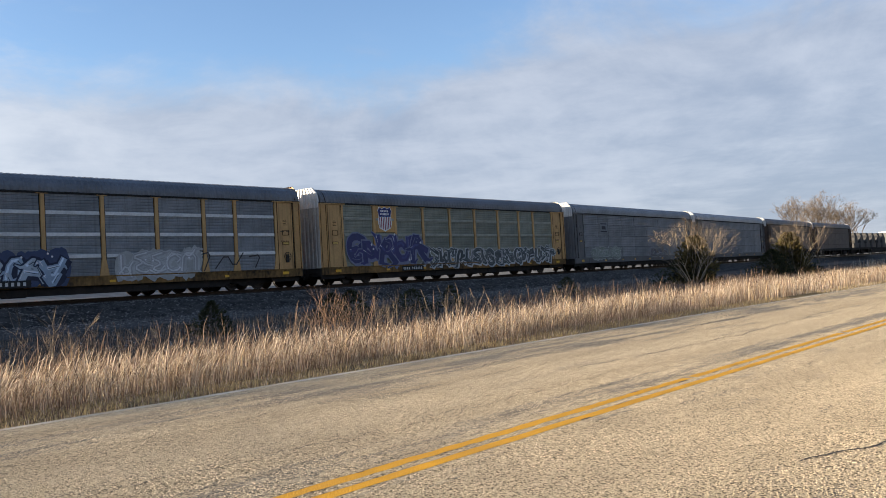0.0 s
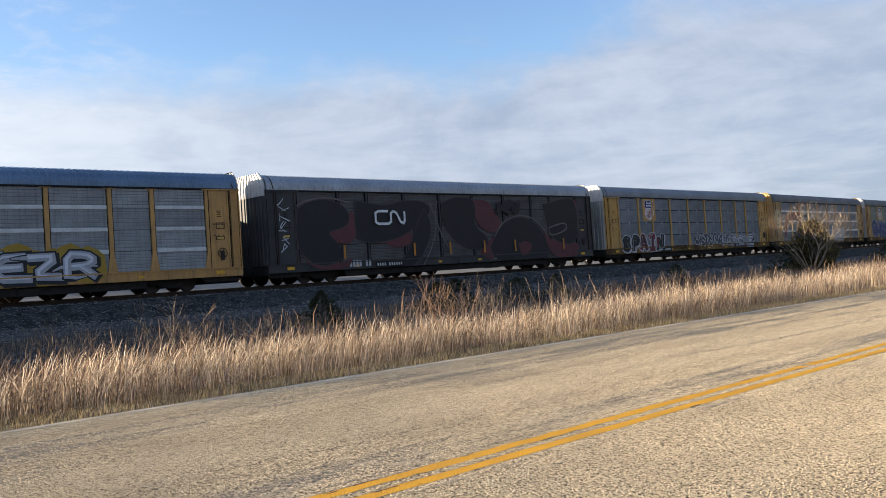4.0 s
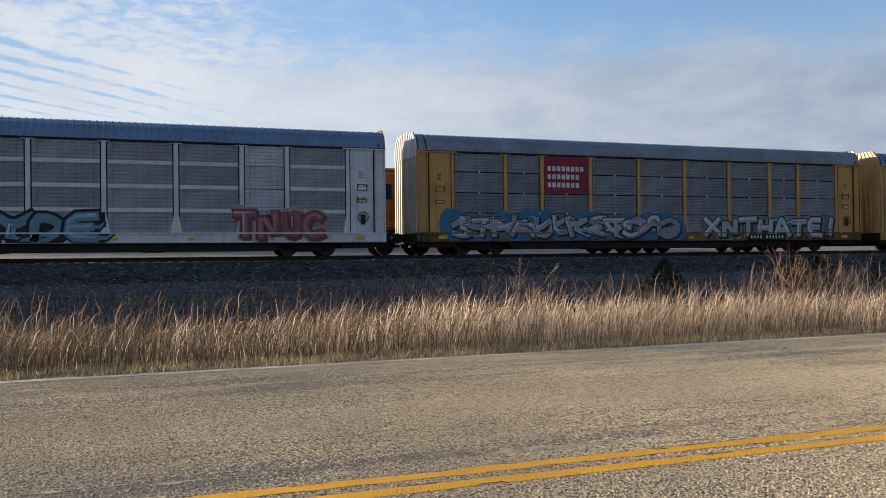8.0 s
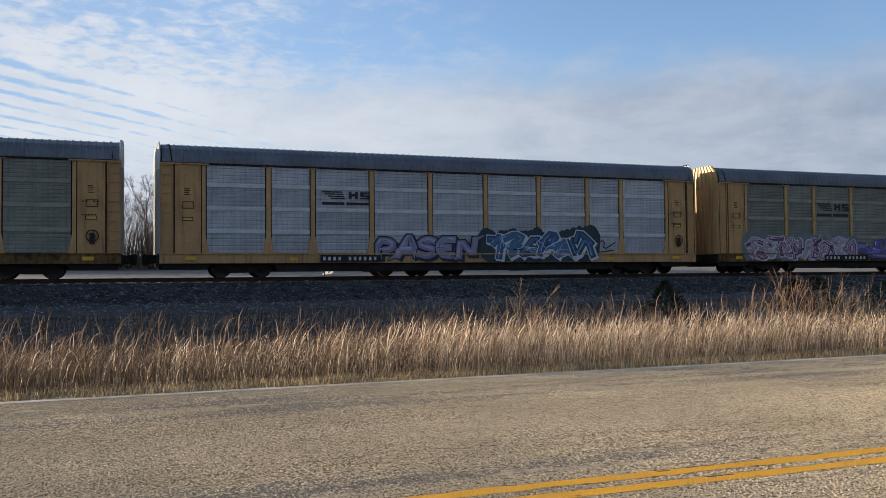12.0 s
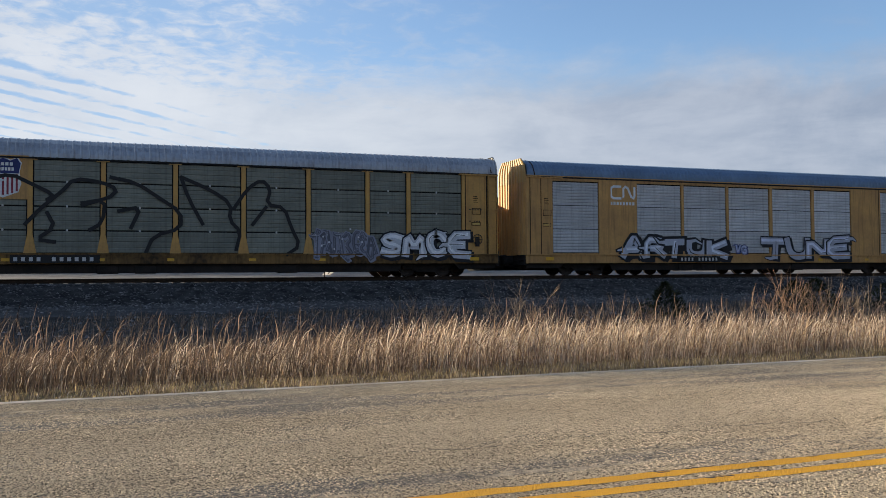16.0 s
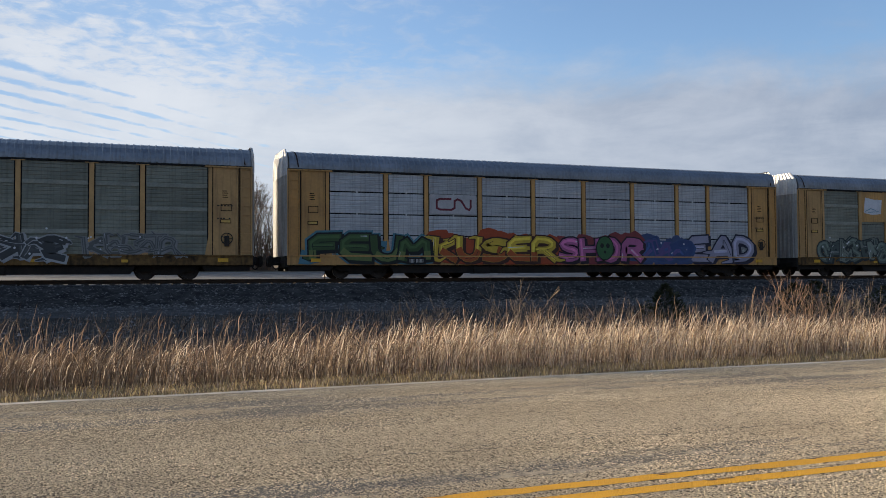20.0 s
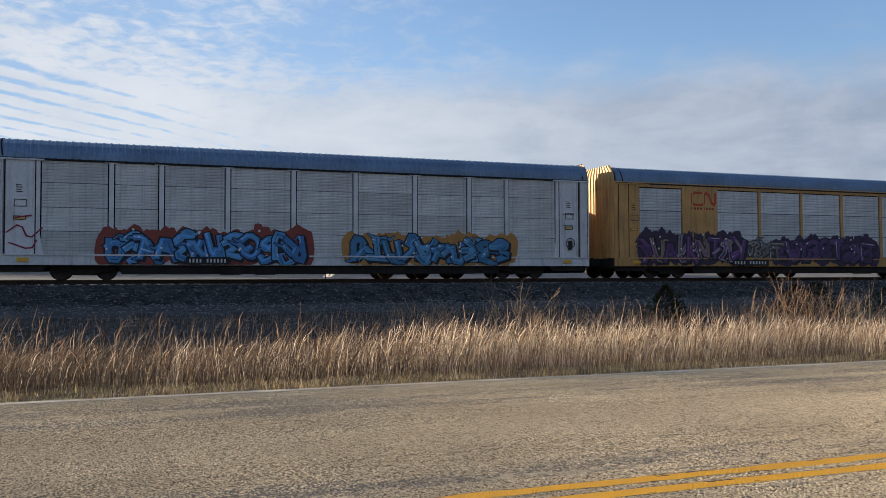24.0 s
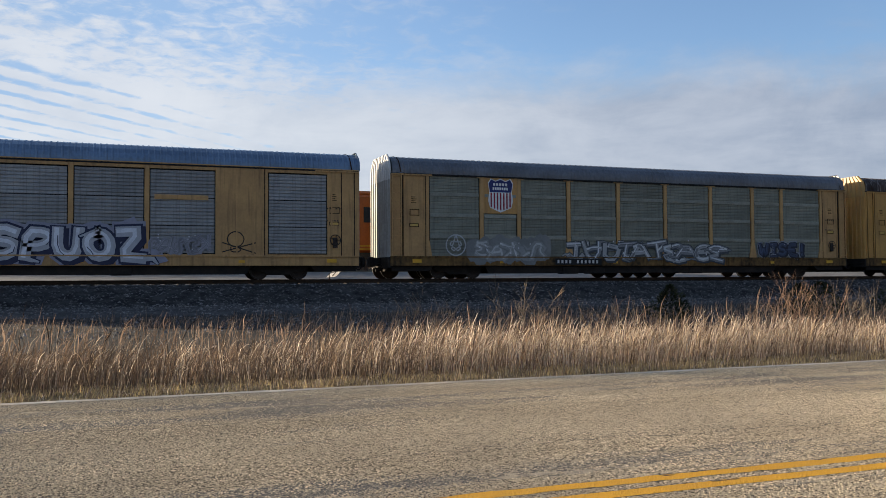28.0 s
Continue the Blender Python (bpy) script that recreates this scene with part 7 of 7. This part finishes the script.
    wild(c, -3.2, 3.7, 0.8, 2.25, [(74, 50, 92), (92, 64, 110)], (28, 22, 36), (58, 42, 72), 273, letters=7, thick=0.24, label="dark purple graffiti")
    scrawl(c, [[(9.5, 1.3), (9.9, 1.7), (10.2, 1.2), (10.7, 1.6)], [(9.6, 1.1), (10.8, 1.2)]], 0.06, (190, 190, 188))
    # ---- white louvred car
    c = cars[10] = rack_car("white autorack car with louvred white sides", "white", "white", "blue", "yellow", seed=18, pitch=0.125)
    wild(c, -9.2, -0.9, 0.66, 2.15, [(76, 138, 190), (96, 160, 205), (66, 122, 176)], (14, 20, 34), (140, 62, 48), 281, letters=9, thick=0.32, label="blue graffiti on red cloud")
    wild(c, 1.3, 9.1, 0.66, 2.05, [(72, 128, 170), (92, 150, 188), (60, 116, 150)], (14, 22, 34), (186, 132, 66), 282, letters=8, thick=0.32, label="blue graffiti on orange cloud")
    scrawl(c, [[(-12.9, 1.9), (-12.4, 2.3), (-12.1, 1.6), (-11.6, 2.1)], [(-12.8, 1.5), (-12.0, 1.2), (-11.8, 1.6)], [(-12.6, 2.5), (-12.0, 2.6)]], 0.06, (150, 40, 70))
    # ---- peeling roof car
    c = cars[11] = rack_car("yellow autorack car with peeling rusty roof", "bright", "slate", "rust", "yellow", seed=19, seam=True, pitch=0.24)
    shield(c, -8.0, 3.2, 4.78, stripes=False)
    wild(c, -11.5, -9.1, 0.95, 1.95, [(28, 34, 40)], (190, 194, 196), None, 291, letters=3, thick=0.3)
    wild(c, -6.6, -4.5, 0.95, 2.2, [(140, 142, 172)], (196, 196, 206), None, 292, letters=3, thick=0.3, label="lilac graffiti")
    wild(c, -3.9, -2.4, 0.85, 2.0, [(120, 116, 130)], (160, 156, 168), None, 293, letters=2, thick=0.3)
    s = Spray([(34, 52, 122), (44, 62, 138)])
    rr = random.Random(5)
    for k in range(14):
        s.disc(-2.0 + 4.0 * k / 13, 1.45 + 0.35 * math.sin(k * 0.5), 0.62, 0.62, k % 2, 12, rr)
    s.done("graffiti", c, "dark blue painted patch")
    wild(c, 2.2, 3.9, 0.85, 1.95, [(168, 160, 186)], (120, 116, 140), None, 294, letters=3, thick=0.34)
    s = Spray([(112, 126, 180)])
    s.poly([(4.6, 0.76), (8.95, 0.76), (8.95, 2.36), (4.6, 2.36)], 0)
    s.done("graffiti", c, "pale blue painted block")
    word(c, "TILT", 4.7, 8.9, 0.80, 2.32, (132, 146, 198), (38, 46, 96), None, 15, fat=0.03, jitter=0.01)
    wild(c, 9.3, 11.5, 0.9, 2.05, [(172, 130, 156)], (84, 60, 84), None, 295, letters=3, thick=0.34, label="pink graffiti")
    # ---- shield car near the end
    c = cars[12] = rack_car("tan autorack car with dark green-grey sides and shield", "tan", "dark", "dark", "white", seed=20)
    shield(c, -8.0, 3.22, 4.78)
    pent = [(-10.35 + 0.5 * math.cos(a), 1.58 + 0.5 * math.sin(a)) for a in np.linspace(0, 6.2832, 15)]
    star = [(-10.35 + 0.5 * math.cos(1.57 + 2.5133 * k), 1.58 + 0.5 * math.sin(1.57 + 2.5133 * k)) for k in range(6)]
    scrawl(c, [pent, star], 0.06, (188, 190, 190), "pale star in a circle")
    wild(c, -9.4, -5.6, 0.85, 1.95, [(150, 152, 150)], (128, 130, 128), (132, 134, 132), 301, letters=4, thick=0.3, label="grey overpainted graffiti")
    wild(c, -4.3, 5.1, 0.78, 1.95, [(168, 170, 170), (130, 132, 134)], (70, 74, 78), None, 302, letters=8, thick=0.24, label="silver graffiti")
    word(c, "WISE!", 7.4, 10.7, 1.05, 1.95, (56, 68, 92), (26, 30, 44), (150, 156, 166), 16, fat=0.04)
    # ---- last car in view
    c = cars[13] = plate_car("yellow plated autorack car with grey inset panels", "tan", "mid", "blue", "white", seed=21)
    word(c, "SPUOZ", -1.6, 4.4, 0.62, 2.4, (186, 188, 194), (34, 40, 72), (150, 152, 170), 17, fat=0.07, wide=1.0, warp=0.3)
    wild(c, 4.5, 6.9, 1.1, 1.95, [(128, 128, 134)], (150, 150, 158), None, 311, letters=5, thick=0.12)
    scrawl(c, [[(8.05 + 0.36 * math.cos(a), 1.75 + 0.34 * math.sin(a)) for a in np.linspace(0, 6.2832, 12)], [(7.5, 1.2), (8.9, 1.6)], [(7.5, 1.6), (8.9, 1.15)], [(7.85, 1.42), (7.85, 1.2), (8.25, 1.2), (8.25, 1.42)]], 0.05, (44, 34, 24))
    bm = bmesh.new()
    add_box(bm, 4.7, 6.9, -FACE + 0.015, -FACE + 0.04, 3.42, 3.62)
    part("side_sheet", bm, PAINT["tan"], c, "rust orange replaced panel strip")
    for n, c in cars.items():
        if n >= -7:
            number_band(c, *NUMBERS.get(n, (-6.6, -4.7)), n + 300)
            bars(c, 12.05, 12.75, 3.15, 0.05, (60, 52, 40), 5, n + 330)
            bars(c, 12.05, 12.65, 2.6, 0.05, (60, 52, 40), 5, n + 360)
    return cars


NUMBERS = {-6: (-5.0, -2.2), -3: (-5.6, -2.9), -2: (-3.9, -1.5), -1: (5.6, 7.9), 0: (-6.6, -3.9), 1: (-6.3, -3.3), 2: (-6.6, -4.0), 3: (-6.3, -4.1), 4: (-4.6, -2.2), 5: (-7.6, -4.5), 6: (-5.2, -2.9), 7: (-7.9, -7.2), 8: (-5.6, -3.0), 9: (-6.2, -4.0), 10: (-5.9, -4.3), 11: (-6.6, -4.1), 12: (-5.0, -2.6)}


def number_band(c, x0, x1, seed):
    """The car's number on its sill: a black band with plain pale bars."""
    s = Spray([(14, 14, 15), (206, 206, 204)])
    s.y -= 0.10
    s.poly([(x0 - 0.12, Z_SILL + 0.05), (x1 + 0.10, Z_SILL + 0.05), (x1 + 0.10, Z_SILL + 0.36), (x0 - 0.12, Z_SILL + 0.36)], 0)
    n = 10
    w = (x1 - x0) / (n + 1)
    for k in range(n):
        a = x0 + w * (k + (1 if k > 3 else 0))
        s.y -= 0.001
        s.poly([(a, Z_SILL + 0.12), (a + w * 0.5, Z_SILL + 0.12), (a + w * 0.5, Z_SILL + 0.28), (a, Z_SILL + 0.28)], 1)
    s.done("number_band", c, "black band with pale stencilled bars")


def torn_notice(c):
    bm = bmesh.new()
    add_box(bm, -8.92, -7.10, -FACE + 0.012, -FACE + 0.05, 3.10, 4.84, bevel=0.01)
    part("notice_plate", bm, PAINT["yellow"], c, "yellow backing plate")
    s = Spray([(214, 216, 220), (120, 160, 176)])
    s.y = -FACE + 0.008
    s.poly([(-8.74, 3.62), (-8.1, 3.52), (-7.42, 3.58), (-7.34, 4.40), (-8.0, 4.42), (-8.62, 4.52), (-8.68, 4.1)], 0)
    s.stroke([(-8.6, 3.72), (-8.2, 3.88), (-7.8, 3.78)], 0.05, 1)
    s.stroke([(-8.4, 3.66), (-7.6, 3.72)], 0.04, 1)
    s.done("torn_notice", c, "torn pale notice sheet")


CARS = build_cars()


# ---------------------------------------------------------------- cars ahead of the autoracks
def dark_flatcar(label):
    e = thing("flat_car", label, "railcar", "freight cars ahead")
    share("underframe", shared(("underframe",), under_mesh, [UNDER]), e)
    bm = bmesh.new()
    add_box(bm, -13, 13, -1.5, 1.5, 1.0, 1.2, bevel=0.03)
    part("deck", bm, UNDER, e)
    for k, x in enumerate((-10.5, -6.2, -1.8, 2.6, 7.0, 11.0)):
        bm = bmesh.new()
        add_rod(bm, (x, -1.3, 2.7), (x, 1.3, 2.7), 1.15, n=12)
        add_box(bm, x - 1.5, x + 1.5, -1.35, 1.35, 1.2, 2.2, bevel=0.1)
        add_box(bm, x - 0.5, x + 0.8, -1.2, 1.2, 3.2, 4.2, bevel=0.1)
        part("machine_load", bm, PAINT["black"], e, "dark machinery load")
    for sgn in (-1, 1):
        b = share("bogie", shared(("bogie",), side_frame_mesh, [UNDER]), e, pose(sgn * 10.05, 0, 0))
        for wx in (-0.89, 0.89):
            share("wheelset", shared(("wheelset",), wheel_mesh, [STEEL, TREAD]), b, pose(wx, 0, 0.42))
    return e


def box_load_car(label, seed):
    e = thing("box_car", label, "railcar", "freight cars ahead")
    rnd = random.Random(seed)
    share("underframe", shared(("underframe",), under_mesh, [UNDER]), e)
    for k in range(7):
        bm = bmesh.new()
        x = -11.6 + k * 3.85
        add_box(bm, x - 1.75, x + 1.75, -1.5, 1.5, 1.0, 4.4 + rnd.uniform(-0.1, 0.2), bevel=0.05)
        part("side_bay", bm, PAINT["brown"] if k % 2 else PAINT["grey"], e)
        bm = bmesh.new()
        add_box(bm, x + 1.75, x + 2.1, -1.52, 1.52, 1.0, 4.7, bevel=0.03)
        part("side_post", bm, PAINT["white"], e, "white upright")
    for sgn in (-1, 1):
        b = share("bogie", shared(("bogie",), side_frame_mesh, [UNDER]), e, pose(sgn * 10.05, 0, 0))
        for wx in (-0.89, 0.89):
            share("wheelset", shared(("wheelset",), wheel_mesh, [STEEL, TREAD]), b, pose(wx, 0, 0.42))
    return e


CARS[-12] = dark_flatcar("dark flat car loaded with machinery")
CARS[-13] = box_load_car("grey and brown freight car with white uprights", 3)
CARS[-14] = box_load_car("grey and brown freight car with white uprights", 4)
CARS[-15] = box_load_car("grey and brown freight car with white uprights", 5)


# ---------------------------------------------------------------- parked train on the second track
ORANGE = pbr("loco_orange", (0.62, 0.17, 0.025), (0.45, 0.12, 0.025), 0.45, scale=0.8, fine=9, streak=(*RUST, 0.25))
LOCO_DARK = pbr("loco_dark_green", (0.03, 0.032, 0.03), (0.05, 0.05, 0.045), 0.6, scale=0.8, fine=9)
LOCO_STRIPE = pbr("loco_yellow", (0.75, 0.45, 0.03), (0.6, 0.35, 0.03), 0.5)
GLASS = pbr("cab_glass", (0.03, 0.04, 0.05), (0.05, 0.06, 0.07), 0.08)


def locomotive(at):
    e = thing("locomotive", "parked orange diesel locomotive with dark roof and yellow stripe", "locomotive", "parked orange locomotives", at=at)
    bm = bmesh.new()
    add_box(bm, 0.3, 22.0, -1.45, 1.45, 1.0, 1.35, bevel=0.03)
    part("frame", bm, LOCO_DARK, e)
    bm = bmesh.new()
    add_box(bm, 0.2, 3.2, -1.45, 1.45, 1.35, 4.35, bevel=0.12)
    add_box(bm, 0.35, 3.1, -1.35, 1.35, 4.3, 4.55, bevel=0.1)
    part("cab", bm, ORANGE, e)
    bm = bmesh.new()
    add_box(bm, 0.8, 1.5, -1.47, -1.44, 2.9, 3.7)
    add_box(bm, 1.8, 2.6, -1.47, -1.44, 2.9, 3.7)
    part("cab_window", bm, GLASS, e)
    bm = bmesh.new()
    add_box(bm, 3.2, 20.5, -1.05, 1.05, 1.35, 3.75, bevel=0.08)
    part("hood", bm, ORANGE, e)
    bm = bmesh.new()
    add_box(bm, 3.2, 20.5, -1.06, 1.06, 3.75, 4.35, bevel=0.15)
    add_box(bm, 16.0, 21.3, -1.35, 1.35, 3.7, 4.6, bevel=0.2)
    part("hood_roof", bm, LOCO_DARK, e)
    bm = bmesh.new()
    for z in (1.5, 1.66):
        add_box(bm, 0.2, 20.5, -1.475, -1.455, z, z + 0.07)
    part("stripe", bm, LOCO_STRIPE, e)
    bm = bmesh.new()
    for x in np.arange(3.6, 21, 1.6):
        add_rod(bm, (x, -1.42, 1.35), (x, -1.42, 2.35), 0.02, n=5)
    add_rod(bm, (3.6, -1.42, 2.35), (20.8, -1.42, 2.35), 0.02, n=5)
    part("handrail", bm, LOCO_STRIPE, e)
    bm = bmesh.new()
    add_box(bm, 7.8, 14.2, -1.3, 1.3, 0.3, 1.0, bevel=0.15)
    part("fuel_tank", bm, LOCO_DARK, e)
    for xc in (4.4, 17.8):
        bm = bmesh.new()
        for y in (-1.05, 1.05):
            add_prism(bm, [(-2.6, 0.55), (-2.4, 0.85), (2.4, 0.85), (2.6, 0.55), (1.2, 0.42), (-1.2, 0.42)], y - 0.08, y + 0.08)
        b = part("bogie", bm, UNDER, e)
        b.matrix_basis = pose(xc, 0, 0)
        for wx in (-2.0, 0.0, 2.0):
            share("wheelset", shared(("loco_wheelset",), lambda bm: wheel_mesh(bm, 0.51), [STEEL, TREAD]), b, pose(wx, 0, 0.51))
    return e


def parked_flat(at):
    e = thing("parked_flat_car", "dark parked flat car on the second track", "railcar", "parked flat cars", at=at)
    bm = bmesh.new()
    add_box(bm, 0.3, 17.5, -1.4, 1.4, 0.85, 1.25, bevel=0.03)
    add_box(bm, 0.5, 17.3, -0.4, 0.4, 0.45, 0.9)
    part("deck", bm, UNDER, e)
    for x in (2.2, 8.9, 15.6):
        b = share("bogie", shared(("bogie",), side_frame_mesh, [UNDER]), e, pose(x, 0, 0))
        for wx in (-0.89, 0.89):
            share("wheelset", shared(("wheelset",), wheel_mesh, [STEEL, TREAD]), b, pose(wx, 0, 0.42))
    return e


locomotive((11.0, YC + 4.7, RAIL))
locomotive((33.8, YC + 4.7, RAIL))
for k in range(7):
    parked_flat((56.5 + 18.0 * k, YC + 4.7, RAIL))


def switch_target():
    e = thing("switch_target", "crumpled white metal plate on a low trackside stand", "track sign", at=(9.79, 42.38, 0.86))
    bm = bmesh.new()
    add_rod(bm, (0, 0, 0), (0, 0, 0.5), 0.03, n=6)
    add_box(bm, -0.18, 0.18, -0.15, 0.15, 0, 0.08)
    part("stand", bm, UNDER, e)
    bm = bmesh.new()
    add_prism(bm, [(-0.40, 0.32), (0.22, 0.36), (0.40, 0.78), (-0.22, 0.72)], -0.03, -0.015)
    o = part("plate", bm, CAP_WHITE, e)
    o.matrix_basis = pose(0, 0, 0.05, -42, 0, -58)
    bm = bmesh.new()
    add_prism(bm, [(-0.05, 0.40), (0.02, 0.40), (0.08, 0.70), (0.0, 0.70)], -0.036, -0.032)
    add_prism(bm, [(-0.25, 0.62), (0.0, 0.66), (0.0, 0.70), (-0.25, 0.67)], -0.036, -0.032)
    o = part("marking", bm, UNDER, e)
    o.matrix_basis = pose(0, 0, 0.05, -42, 0, -58)


switch_target()

# ---------------------------------------------------------------- motion
LENGTH, SPEED, START = 28.65, 18.69, -152.03
# seconds and the metres by which the train runs ahead of a steady speed
DRIFT = [(0, -0.07), (1, -0.03), (2, 0.07), (3, 0.14), (4, 0.21), (4.5, 0.24), (5.5, 0.36), (6.5, 0.48), (7, 0.93), (8, 0.76), (9, 0.67), (10, 0.66), (11, 0.63), (12, 0.43), (13, 0.34), (14, 0.29), (15, 0.23), (16, 0.12), (17, 0.0), (18, -0.08), (19, -0.23), (20, -0.45), (21, -0.52), (22, -0.69), (23, -0.91), (24, -1.16), (25, -1.3), (26, -1.67), (27, -1.89), (28, -2.14)]


def motions():
    for n, c in CARS.items():
        rows = []
        for t, d in DRIFT:
            x = START + SPEED * t + d - n * LENGTH
            rows.append((t, pose(x, YC + (swing(x - 10) + swing(x + 10)) / 2, RAIL, 0, 0, math.degrees(math.atan((swing(x + 10) - swing(x - 10)) / 20)))))
        walk(c, rows)


motions()
